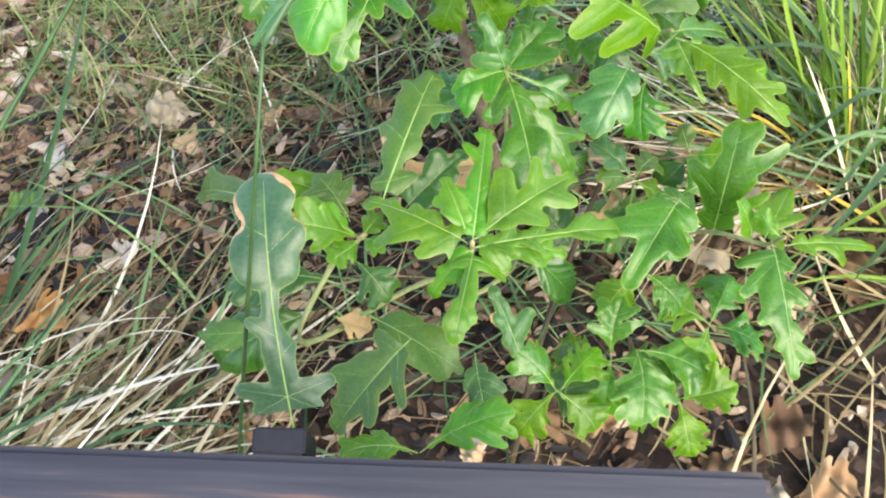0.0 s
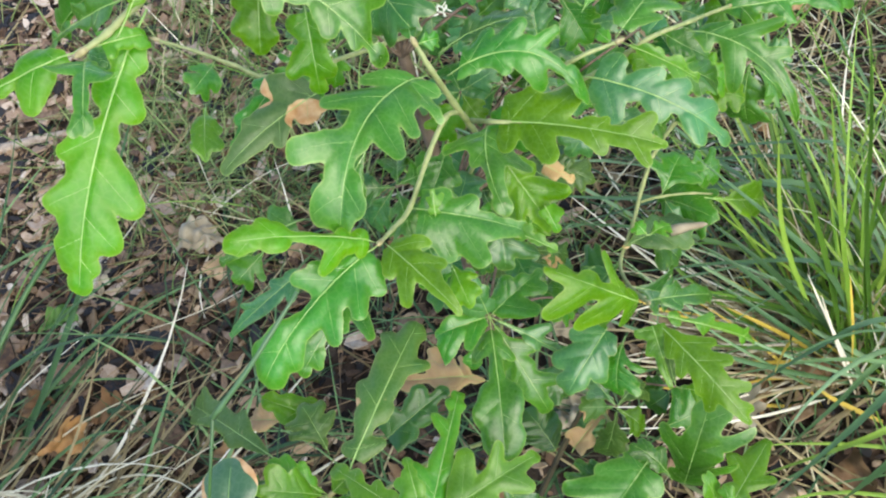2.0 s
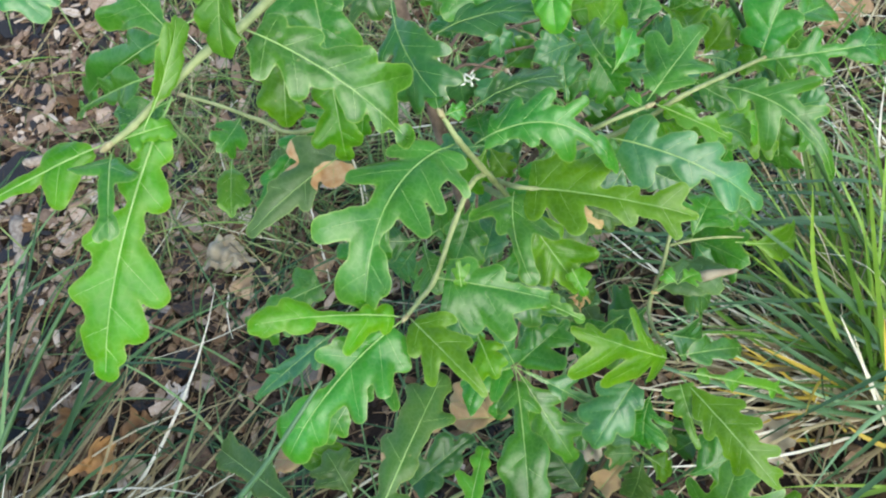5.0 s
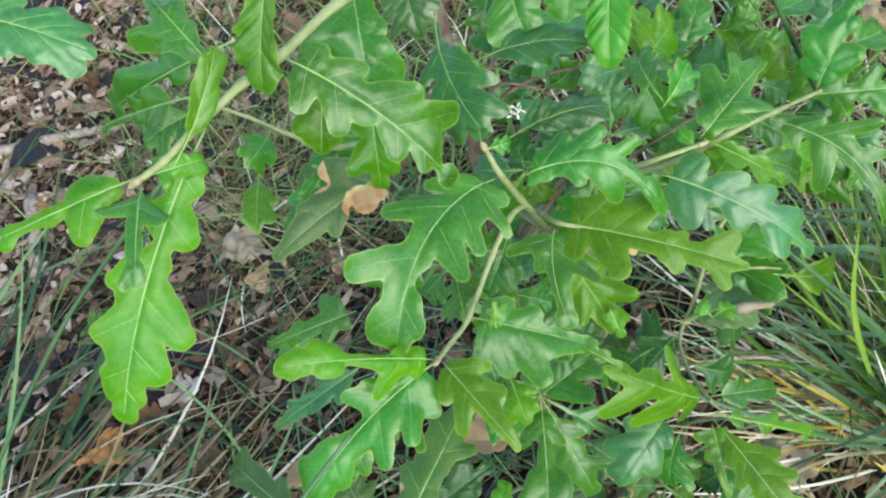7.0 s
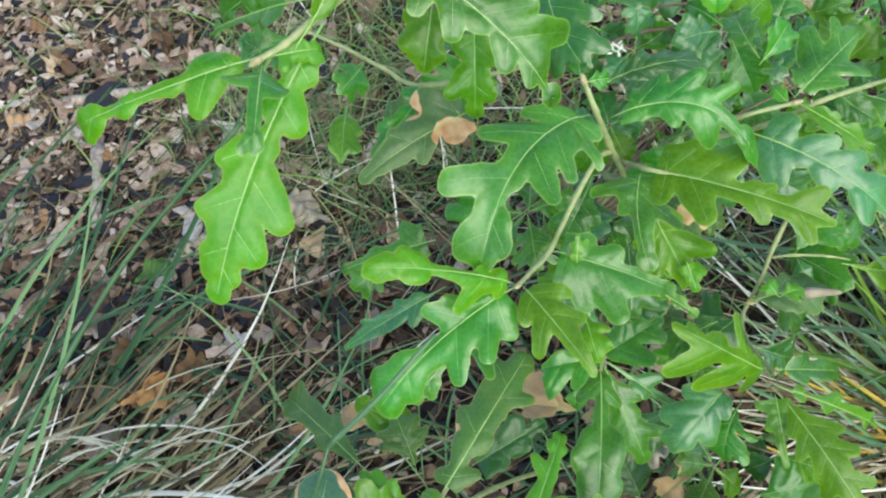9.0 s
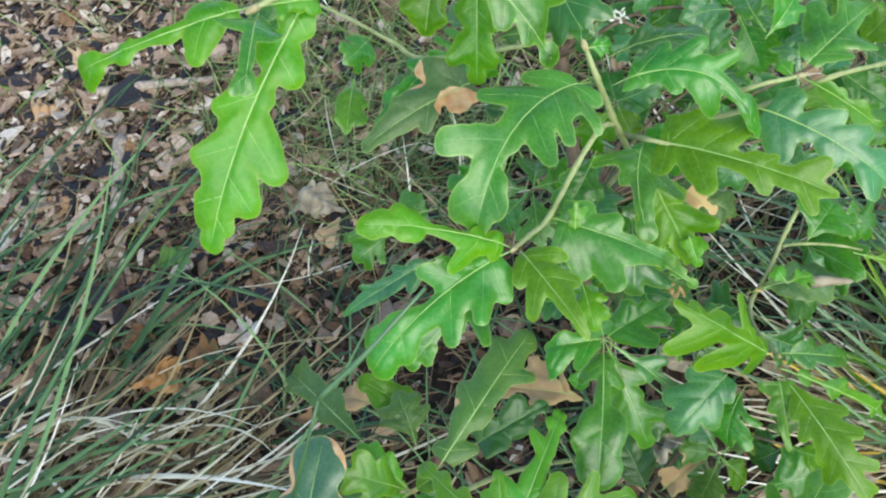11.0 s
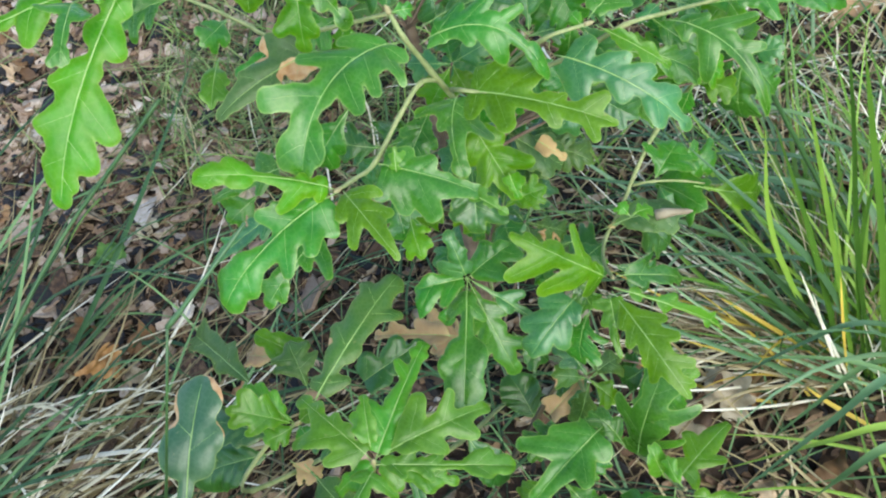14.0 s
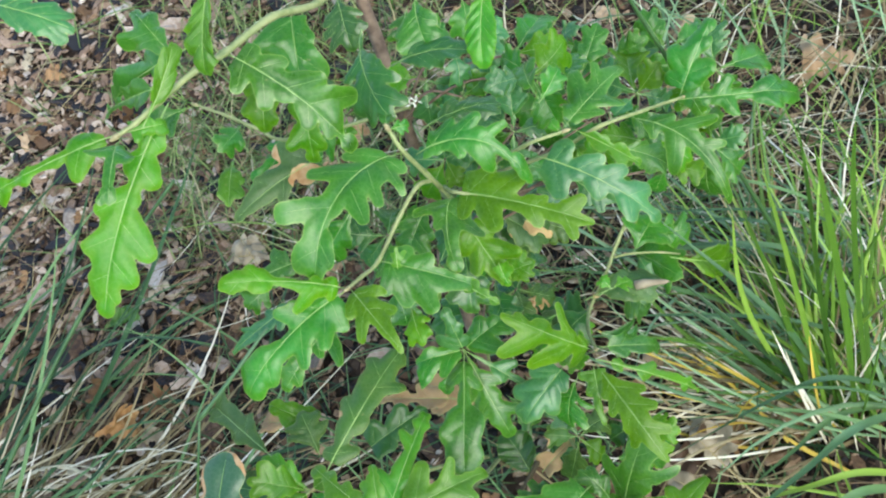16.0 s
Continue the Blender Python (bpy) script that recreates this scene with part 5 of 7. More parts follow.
# far side of the shrub
leaf('mature', (-0.122, 0.476, 0.513), (-0.144, 0.430, 0.504), 0.0101, roll=0, bow=0.0000, cut=((0.56, 0.7, -0.72, 0.39), (0.35, 0.41, 0.33, 0.35), (0.04, 0.17, -1.0, 0.39)), spine=(0.06, 0.13, 0.2, 0.27, 0.34, 0.34, 0.26, 0.19, 0.11, 0.06, 0.18, 0.29, 0.4, 0.51, 0.49, 0.36, 0.24, 0.11), end=(0.93, 0.28))
leaf('dead', (0.041, 0.372, 0.191), (0.067, 0.400, 0.212), 0.0095, wave=2.2, cup=0.5, roll=0, bow=0.0000, cut=((0.18, 0.37, -0.87, 0.76), (0.04, 0.25, 1.0, 0.63)), spine=(0.06, 0.18, 0.3, 0.3, 0.3, 0.3, 0.27, 0.19, 0.11, 0.06, 0.18, 0.3, 0.3, 0.3, 0.3, 0.27, 0.19, 0.11), end=(0.88, 0.45))
leaf('mature', (-0.066, 0.356, 0.482), (-0.093, 0.309, 0.463), 0.0226, roll=0, bow=0.0000, cut=((0.04, 0.3, 1.0, 0.15), (0.24, 0.39, 0.39, 0.15), (0.22, 0.35, -0.34, 0.15), (0.69, 0.85, -0.44, 0.15), (0.72, 0.84, 0.31, 0.15)), spine=(0.06, 0.24, 0.26, 0.09, 0.1, 0.1, 0.1, 0.11, 0.11, 0.06, 0.12, 0.17, 0.22, 0.27, 0.32, 0.26, 0.18, 0.11), end=(0.92, 0.16))
leaf('half', (0.031, 0.418, 0.464), (0.039, 0.406, 0.454), 0.0066, roll=0, bow=0.0000, cut=((0.1, 0.46, 1.0, 0.53), (0.43, 0.59, -0.42, 0.47)), spine=(0.06, 0.18, 0.3, 0.3, 0.3, 0.3, 0.27, 0.19, 0.11, 0.06, 0.18, 0.3, 0.3, 0.3, 0.3, 0.27, 0.19, 0.11), end=(0.82, 0.39))
leaf('dark', (-0.059, 0.462, 0.489), (-0.090, 0.461, 0.496), 0.0094, roll=0, bow=0.0000, cut=((0.3, 0.49, -0.68, 0.51), (0.19, 0.47, 1.0, 0.43), (0.73, 0.88, 0.52, 0.39)), spine=(0.06, 0.18, 0.3, 0.3, 0.3, 0.3, 0.27, 0.19, 0.11, 0.06, 0.18, 0.3, 0.3, 0.3, 0.3, 0.27, 0.19, 0.11), end=(0.87, 0.37))
_v, _f = tube([Vector((0.113, 0.499, 0.314)), Vector((0.120, 0.500, 0.316)), Vector((0.128, 0.502, 0.316)), Vector((0.136, 0.504, 0.315)), Vector((0.140, 0.506, 0.313))], [0.0042, 0.0040, 0.0026, 0.0022, 0.0005], 8)
part("leaf_tip", mesh_of("leaf_tip", to_local(_v), _f, PALE_LEAF), SAPLING, "dry tan rolled leaf tip")
leaf('dead', (0.020, 0.525, 0.363), (0.044, 0.518, 0.351), 0.0072, wave=2.2, cup=0.5, roll=0, bow=0.0000, cut=((0.19, 0.45, -1.0, 0.69), (0.33, 0.5, 0.64, 0.54)), spine=(0.06, 0.18, 0.3, 0.3, 0.3, 0.3, 0.27, 0.19, 0.11, 0.06, 0.18, 0.3, 0.3, 0.3, 0.3, 0.27, 0.19, 0.11), end=(0.86, 0.44))
leaf('mature', (0.101, 0.562, 0.268), (0.146, 0.519, 0.301), 0.0196, lobes=3, depth=0.4)
leaf('mature', (0.141, 0.529, 0.314), (0.197, 0.566, 0.264), 0.0129, lobes=3, depth=0.35, young=0.4)
leaf('mature', (0.119, 0.554, 0.312), (0.154, 0.566, 0.308), 0.0156, lobes=3, depth=0.5)
leaf('old', (-0.006, 0.533, 0.364), (0.039, 0.533, 0.323), 0.0172, lobes=3, depth=0.3, brown=0.5, blue=0.5)
leaf('mature', (0.108, 0.534, 0.310), (0.123, 0.568, 0.319), 0.022, lobes=3, depth=0.4, roll=8, blue=0.15)
leaf('dark', (0.094, 0.512, 0.295), (0.125, 0.503, 0.267), 0.024, lobes=3, depth=0.4, roll=-10, blue=0.6)
leaf('blue', (0.112, 0.541, 0.294), (0.129, 0.525, 0.279), 0.020, lobes=3, depth=0.35, roll=6, blue=0.7)
leaf('dark', (0.075, 0.494, 0.266), (0.047, 0.495, 0.263), 0.020, lobes=3, depth=0.4, blue=0.6)
leaf('mature', (-0.204, 0.495, 0.526), (-0.235, 0.471, 0.522), 0.0153, lobes=3, depth=0.5)
leaf('mature', (-0.166, 0.492, 0.512), (-0.170, 0.461, 0.519), 0.0098, lobes=3, depth=0.6)
leaf('young', (-0.180, 0.482, 0.486), (-0.171, 0.439, 0.482), 0.0093, lobes=3, depth=0.3)
leaf('old', (-0.161, 0.469, 0.472), (-0.137, 0.498, 0.482), 0.0103, lobes=3, depth=0.4)
# side shoots in the depth of the shrub, each with its whorl of leaves
twig([(-0.070, 0.550, 0.450), (-0.089, 0.543, 0.483), (-0.108, 0.535, 0.475)], 0.0013, 0.0008, "shoot")
leaf('old', (-0.108, 0.535, 0.475), (-0.145, 0.561, 0.477), 0.0136, lobes=3, depth=0.61, blue=0.5)
leaf('mature', (-0.108, 0.535, 0.475), (-0.100, 0.547, 0.496), 0.0083, lobes=3, depth=0.53, blue=0.5)
leaf('old', (-0.108, 0.535, 0.475), (-0.080, 0.539, 0.479), 0.0093, lobes=3, depth=0.48, blue=0.5)
leaf('half', (-0.108, 0.535, 0.475), (-0.110, 0.517, 0.458), 0.0082, lobes=3, depth=0.49, blue=0.5)
leaf('mature', (-0.108, 0.535, 0.475), (-0.138, 0.505, 0.469), 0.0174, lobes=4, depth=0.63, blue=0.5)
twig([(-0.050, 0.510, 0.330), (-0.043, 0.487, 0.376), (-0.037, 0.463, 0.382)], 0.0013, 0.0008, "shoot")
leaf('mature', (-0.037, 0.463, 0.382), (-0.001, 0.466, 0.365), 0.0126, lobes=3, depth=0.63, blue=0.5)
leaf('half', (-0.037, 0.463, 0.382), (-0.010, 0.460, 0.330), 0.0152, lobes=3, depth=0.62, blue=0.5)
leaf('half', (-0.037, 0.463, 0.382), (-0.056, 0.447, 0.347), 0.0133, lobes=3, depth=0.46, blue=0.5)
leaf('half', (-0.037, 0.463, 0.382), (-0.064, 0.485, 0.378), 0.0118, lobes=3, depth=0.56, blue=0.5)
leaf('mature', (-0.037, 0.463, 0.382), (-0.031, 0.511, 0.377), 0.0155, lobes=3, depth=0.64, blue=0.5)
twig([(-0.025, 0.460, 0.100), (0.025, 0.424, 0.191), (0.075, 0.389, 0.243)], 0.0013, 0.0008, "shoot")
leaf('half', (0.075, 0.389, 0.243), (0.098, 0.381, 0.220), 0.0106, lobes=3, depth=0.57, blue=0.5)
leaf('old', (0.075, 0.389, 0.243), (0.065, 0.368, 0.187), 0.0121, lobes=4, depth=0.54, blue=0.5)
leaf('old', (0.075, 0.389, 0.243), (0.048, 0.382, 0.256), 0.0103, lobes=3, depth=0.65, blue=0.5)
leaf('dark', (0.075, 0.389, 0.243), (0.046, 0.410, 0.263), 0.0134, lobes=3, depth=0.56, blue=0.5)
leaf('old', (0.075, 0.389, 0.243), (0.096, 0.416, 0.233), 0.0111, lobes=3, depth=0.59, blue=0.5)
twig([(-0.050, 0.510, 0.330), (-0.058, 0.482, 0.401), (-0.066, 0.455, 0.432)], 0.0013, 0.0008, "shoot")
leaf('mature', (-0.066, 0.455, 0.432), (-0.090, 0.447, 0.396), 0.0111, lobes=4, depth=0.52, blue=0.5)
leaf('dark', (-0.066, 0.455, 0.432), (-0.101, 0.450, 0.441), 0.0127, lobes=4, depth=0.51, blue=0.5)
leaf('mature', (-0.066, 0.455, 0.432), (-0.073, 0.490, 0.420), 0.0097, lobes=3, depth=0.54, blue=0.5)
leaf('mature', (-0.066, 0.455, 0.432), (-0.045, 0.489, 0.401), 0.0129, lobes=4, depth=0.47, blue=0.5)
leaf('mature', (-0.066, 0.455, 0.432), (-0.053, 0.421, 0.425), 0.0131, lobes=4, depth=0.56, blue=0.5)
twig([(-0.070, 0.550, 0.450), (-0.030, 0.581, 0.478), (0.010, 0.612, 0.466)], 0.0013, 0.0008, "shoot")
leaf('mature', (0.010, 0.612, 0.466), (0.025, 0.672, 0.455), 0.0148, lobes=3, depth=0.51, blue=0.5)
leaf('half', (0.010, 0.612, 0.466), (0.048, 0.621, 0.464), 0.0150, lobes=3, depth=0.48, blue=0.5)
leaf('mature', (0.010, 0.612, 0.466), (0.013, 0.610, 0.418), 0.0128, lobes=3, depth=0.57, blue=0.5)
leaf('mature', (0.010, 0.612, 0.466), (-0.013, 0.603, 0.471), 0.0076, lobes=3, depth=0.58, blue=0.5)
leaf('mature', (0.010, 0.612, 0.466), (-0.029, 0.651, 0.450), 0.0148, lobes=3, depth=0.47, blue=0.5)
twig([(-0.050, 0.510, 0.330), (-0.003, 0.545, 0.404), (0.045, 0.580, 0.439)], 0.0013, 0.0008, "shoot")
leaf('blue', (0.045, 0.580, 0.439), (0.076, 0.578, 0.391), 0.0179, lobes=4, depth=0.63, blue=0.5)
leaf('mature', (0.045, 0.580, 0.439), (0.041, 0.567, 0.400), 0.0114, lobes=3, depth=0.46, blue=0.5)
leaf('mature', (0.045, 0.580, 0.439), (0.015, 0.568, 0.444), 0.0111, lobes=3, depth=0.60, blue=0.5)
leaf('mature', (0.045, 0.580, 0.439), (0.046, 0.592, 0.462), 0.0095, lobes=3, depth=0.55, blue=0.5)
leaf('mature', (0.045, 0.580, 0.439), (0.074, 0.581, 0.446), 0.0102, lobes=4, depth=0.58, blue=0.5)
twig([(-0.050, 0.510, 0.330), (-0.011, 0.599, 0.390), (0.029, 0.688, 0.409)], 0.0013, 0.0008, "shoot")
leaf('mature', (0.029, 0.688, 0.409), (0.000, 0.695, 0.405), 0.0092, lobes=3, depth=0.55, blue=0.5)
leaf('mature', (0.029, 0.688, 0.409), (0.012, 0.710, 0.418), 0.0096, lobes=3, depth=0.59, blue=0.5)
leaf('blue', (0.029, 0.688, 0.409), (0.049, 0.687, 0.425), 0.0095, lobes=4, depth=0.57, blue=0.5)
leaf('mature', (0.029, 0.688, 0.409), (0.068, 0.706, 0.366), 0.0134, lobes=4, depth=0.46, blue=0.5)
leaf('mature', (0.029, 0.688, 0.409), (0.017, 0.695, 0.373), 0.0086, lobes=3, depth=0.60, blue=0.5)
twig([(-0.050, 0.510, 0.330), (0.014, 0.578, 0.401), (0.079, 0.645, 0.432)], 0.0013, 0.0008, "shoot")
leaf('blue', (0.079, 0.645, 0.432), (0.105, 0.651, 0.408), 0.0094, lobes=3, depth=0.51, blue=0.5)
leaf('mature', (0.079, 0.645, 0.432), (0.061, 0.617, 0.417), 0.0143, lobes=3, depth=0.58, blue=0.5)
leaf('mature', (0.079, 0.645, 0.432), (0.048, 0.652, 0.430), 0.0118, lobes=4, depth=0.49, blue=0.5)
leaf('mature', (0.079, 0.645, 0.432), (0.062, 0.645, 0.457), 0.0077, lobes=3, depth=0.55, blue=0.5)
leaf('mature', (0.079, 0.645, 0.432), (0.110, 0.647, 0.449), 0.0127, lobes=4, depth=0.63, blue=0.5)
twig([(-0.050, 0.510, 0.330), (0.036, 0.607, 0.377), (0.123, 0.704, 0.383)], 0.0013, 0.0008, "shoot")
leaf('mature', (0.123, 0.704, 0.383), (0.119, 0.670, 0.384), 0.0101, lobes=3, depth=0.48, blue=0.5)
leaf('mature', (0.123, 0.704, 0.383), (0.097, 0.716, 0.367), 0.0109, lobes=3, depth=0.55, blue=0.5)
leaf('mature', (0.123, 0.704, 0.383), (0.099, 0.729, 0.405), 0.0131, lobes=3, depth=0.58, blue=0.5)
leaf('mature', (0.123, 0.704, 0.383), (0.163, 0.748, 0.366), 0.0147, lobes=3, depth=0.58, blue=0.5)
leaf('mature', (0.123, 0.704, 0.383), (0.143, 0.705, 0.352), 0.0097, lobes=4, depth=0.47, blue=0.5)
twig([(-0.050, 0.510, 0.330), (0.041, 0.539, 0.379), (0.132, 0.568, 0.387)], 0.0013, 0.0008, "shoot")
leaf('mature', (0.132, 0.568, 0.387), (0.133, 0.607, 0.387), 0.0125, lobes=3, depth=0.49, blue=0.5)
leaf('half', (0.132, 0.568, 0.387), (0.161, 0.564, 0.385), 0.0124, lobes=3, depth=0.47, blue=0.5)
leaf('mature', (0.132, 0.568, 0.387), (0.123, 0.566, 0.351), 0.0088, lobes=3, depth=0.54, blue=0.5)
leaf('mature', (0.132, 0.568, 0.387), (0.102, 0.572, 0.384), 0.0102, lobes=3, depth=0.63, blue=0.5)
twig([(-0.050, 0.510, 0.330), (0.058, 0.580, 0.391), (0.165, 0.650, 0.413)], 0.0013, 0.0008, "shoot")
leaf('half', (0.165, 0.650, 0.413), (0.138, 0.608, 0.411), 0.0146, lobes=3, depth=0.61, blue=0.5)
leaf('mature', (0.165, 0.650, 0.413), (0.133, 0.632, 0.425), 0.0097, lobes=3, depth=0.59, blue=0.5)
leaf('blue', (0.165, 0.650, 0.413), (0.160, 0.681, 0.438), 0.0134, lobes=4, depth=0.50, blue=0.5)
leaf('mature', (0.165, 0.650, 0.413), (0.209, 0.695, 0.388), 0.0127, lobes=3, depth=0.53, blue=0.5)
leaf('mature', (0.165, 0.650, 0.413), (0.185, 0.651, 0.386), 0.0088, lobes=4, depth=0.46, blue=0.5)
twig([(-0.070, 0.550, 0.450), (-0.045, 0.553, 0.483), (-0.019, 0.556, 0.476)], 0.0013, 0.0008, "shoot")
leaf('blue', (-0.019, 0.556, 0.476), (0.006, 0.518, 0.469), 0.0147, lobes=3, depth=0.61, blue=0.5)
leaf('mature', (-0.019, 0.556, 0.476), (-0.030, 0.534, 0.469), 0.0081, lobes=3, depth=0.59, blue=0.5)
leaf('blue', (-0.019, 0.556, 0.476), (-0.046, 0.562, 0.471), 0.0075, lobes=3, depth=0.64, blue=0.5)
leaf('mature', (-0.019, 0.556, 0.476), (-0.018, 0.609, 0.462), 0.0121, lobes=3, depth=0.56, blue=0.5)
leaf('mature', (-0.019, 0.556, 0.476), (0.002, 0.560, 0.496), 0.0097, lobes=3, depth=0.60, blue=0.5)
twig([(-0.070, 0.550, 0.450), (-0.018, 0.556, 0.490), (0.034, 0.563, 0.491)], 0.0013, 0.0008, "shoot")
leaf('half', (0.034, 0.563, 0.491), (0.056, 0.601, 0.495), 0.0140, lobes=3, depth=0.62, blue=0.5)
leaf('mature', (0.034, 0.563, 0.491), (0.057, 0.568, 0.484), 0.0090, lobes=3, depth=0.63, blue=0.5)
leaf('mature', (0.034, 0.563, 0.491), (0.055, 0.542, 0.464), 0.0141, lobes=4, depth=0.57, blue=0.5)
leaf('mature', (0.034, 0.563, 0.491), (0.006, 0.540, 0.501), 0.0111, lobes=4, depth=0.49, blue=0.5)
leaf('mature', (0.034, 0.563, 0.491), (0.007, 0.584, 0.490), 0.0107, lobes=4, depth=0.55, blue=0.5)
twig([(-0.050, 0.510, 0.330), (0.028, 0.552, 0.406), (0.106, 0.593, 0.443)], 0.0013, 0.0008, "shoot")
leaf('half', (0.106, 0.593, 0.443), (0.094, 0.648, 0.435), 0.0152, lobes=4, depth=0.46, blue=0.5)
leaf('half', (0.106, 0.593, 0.443), (0.122, 0.603, 0.466), 0.0119, lobes=3, depth=0.51, blue=0.5)
leaf('mature', (0.106, 0.593, 0.443), (0.133, 0.602, 0.422), 0.0098, lobes=4, depth=0.53, blue=0.5)
leaf('blue', (0.106, 0.593, 0.443), (0.092, 0.572, 0.441), 0.0071, lobes=3, depth=0.58, blue=0.5)
leaf('blue', (0.106, 0.593, 0.443), (0.068, 0.619, 0.434), 0.0171, lobes=4, depth=0.57, blue=0.5)
twig([(-0.050, 0.510, 0.330), (0.044, 0.559, 0.383), (0.138, 0.609, 0.397)], 0.0013, 0.0008, "shoot")
leaf('mature', (0.138, 0.609, 0.397), (0.161, 0.618, 0.351), 0.0094, lobes=3, depth=0.64, blue=0.5)
leaf('blue', (0.138, 0.609, 0.397), (0.113, 0.601, 0.385), 0.0101, lobes=4, depth=0.57, blue=0.5)
leaf('blue', (0.138, 0.609, 0.397), (0.121, 0.640, 0.379), 0.0097, lobes=3, depth=0.50, blue=0.5)
leaf('mature', (0.138, 0.609, 0.397), (0.142, 0.653, 0.388), 0.0093, lobes=3, depth=0.47, blue=0.5)
leaf('blue', (0.138, 0.609, 0.397), (0.161, 0.602, 0.406), 0.0095, lobes=4, depth=0.63, blue=0.5)
twig([(-0.050, 0.510, 0.330), (0.058, 0.547, 0.385), (0.165, 0.584, 0.400)], 0.0013, 0.0008, "shoot")
leaf('half', (0.165, 0.584, 0.400), (0.158, 0.632, 0.388), 0.0114, lobes=3, depth=0.47, blue=0.5)
leaf('mature', (0.165, 0.584, 0.400), (0.189, 0.580, 0.413), 0.0093, lobes=4, depth=0.56, blue=0.5)
leaf('mature', (0.165, 0.584, 0.400), (0.191, 0.577, 0.371), 0.0120, lobes=4, depth=0.52, blue=0.5)
leaf('mature', (0.165, 0.584, 0.400), (0.168, 0.565, 0.353), 0.0177, lobes=3, depth=0.49, blue=0.5)
leaf('mature', (0.165, 0.584, 0.400), (0.140, 0.605, 0.378), 0.0117, lobes=3, depth=0.62, blue=0.5)
twig([(-0.050, 0.510, 0.330), (-0.014, 0.521, 0.417), (0.023, 0.532, 0.465)], 0.0013, 0.0008, "shoot")
leaf('mature', (0.023, 0.532, 0.465), (0.046, 0.543, 0.462), 0.0095, lobes=4, depth=0.60, blue=0.5)
leaf('mature', (0.023, 0.532, 0.465), (0.030, 0.513, 0.425), 0.0163, lobes=4, depth=0.58, blue=0.5)
leaf('mature', (0.023, 0.532, 0.465), (-0.003, 0.541, 0.442), 0.0083, lobes=3, depth=0.52, blue=0.5)
leaf('blue', (0.023, 0.532, 0.465), (-0.011, 0.562, 0.459), 0.0125, lobes=4, depth=0.54, blue=0.5)
leaf('mature', (0.023, 0.532, 0.465), (0.018, 0.560, 0.495), 0.0131, lobes=3, depth=0.64, blue=0.5)
twig([(-0.070, 0.550, 0.450), (-0.046, 0.560, 0.500), (-0.023, 0.571, 0.509)], 0.0013, 0.0008, "shoot")
leaf('blue', (-0.023, 0.571, 0.509), (0.016, 0.588, 0.512), 0.0134, lobes=3, depth=0.65, blue=0.5)
leaf('mature', (-0.023, 0.571, 0.509), (-0.017, 0.551, 0.493), 0.0090, lobes=3, depth=0.58, blue=0.5)
leaf('mature', (-0.023, 0.571, 0.509), (-0.046, 0.562, 0.513), 0.0083, lobes=3, depth=0.55, blue=0.5)
leaf('mature', (-0.023, 0.571, 0.509), (-0.044, 0.584, 0.526), 0.0119, lobes=3, depth=0.50, blue=0.5)
twig([(-0.050, 0.510, 0.330), (0.017, 0.527, 0.384), (0.084, 0.545, 0.398)], 0.0013, 0.0008, "shoot")
leaf('mature', (0.084, 0.545, 0.398), (0.111, 0.555, 0.360), 0.0090, lobes=3, depth=0.52, blue=0.5)
leaf('mature', (0.084, 0.545, 0.398), (0.074, 0.527, 0.389), 0.0070, lobes=3, depth=0.56, blue=0.5)
leaf('mature', (0.084, 0.545, 0.398), (0.045, 0.540, 0.424), 0.0132, lobes=3, depth=0.45, blue=0.5)
leaf('half', (0.084, 0.545, 0.398), (0.070, 0.600, 0.389), 0.0166, lobes=4, depth=0.45, blue=0.5)
leaf('half', (0.084, 0.545, 0.398), (0.106, 0.579, 0.404), 0.0143, lobes=4, depth=0.58, blue=0.5)
twig([(-0.025, 0.460, 0.100), (0.047, 0.433, 0.191), (0.118, 0.407, 0.242)], 0.0013, 0.0008, "shoot")
leaf('dark', (0.118, 0.407, 0.242), (0.097, 0.400, 0.215), 0.0097, lobes=3, depth=0.57, blue=0.5)
leaf('mature', (0.118, 0.407, 0.242), (0.094, 0.419, 0.212), 0.0088, lobes=3, depth=0.61, blue=0.5)
leaf('old', (0.118, 0.407, 0.242), (0.113, 0.428, 0.252), 0.0098, lobes=3, depth=0.51, blue=0.5)
leaf('half', (0.118, 0.407, 0.242), (0.156, 0.402, 0.247), 0.0130, lobes=4, depth=0.53, blue=0.5)
leaf('half', (0.118, 0.407, 0.242), (0.146, 0.386, 0.206), 0.0171, lobes=3, depth=0.64, blue=0.5)
twig([(-0.050, 0.510, 0.330), (-0.038, 0.508, 0.416), (-0.025, 0.507, 0.462)], 0.0013, 0.0008, "shoot")
leaf('blue', (-0.025, 0.507, 0.462), (-0.001, 0.511, 0.477), 0.0091, lobes=4, depth=0.49, blue=0.5)
leaf('half', (-0.025, 0.507, 0.462), (-0.011, 0.490, 0.452), 0.0090, lobes=3, depth=0.48, blue=0.5)
leaf('half', (-0.025, 0.507, 0.462), (-0.041, 0.487, 0.439), 0.0122, lobes=3, depth=0.46, blue=0.5)
leaf('mature', (-0.025, 0.507, 0.462), (-0.055, 0.503, 0.465), 0.0102, lobes=3, depth=0.55, blue=0.5)
leaf('mature', (-0.025, 0.507, 0.462), (-0.038, 0.544, 0.451), 0.0096, lobes=3, depth=0.48, blue=0.5)
twig([(-0.033, 0.478, 0.200), (-0.019, 0.484, 0.279), (-0.005, 0.489, 0.319)], 0.0013, 0.0008, "shoot")
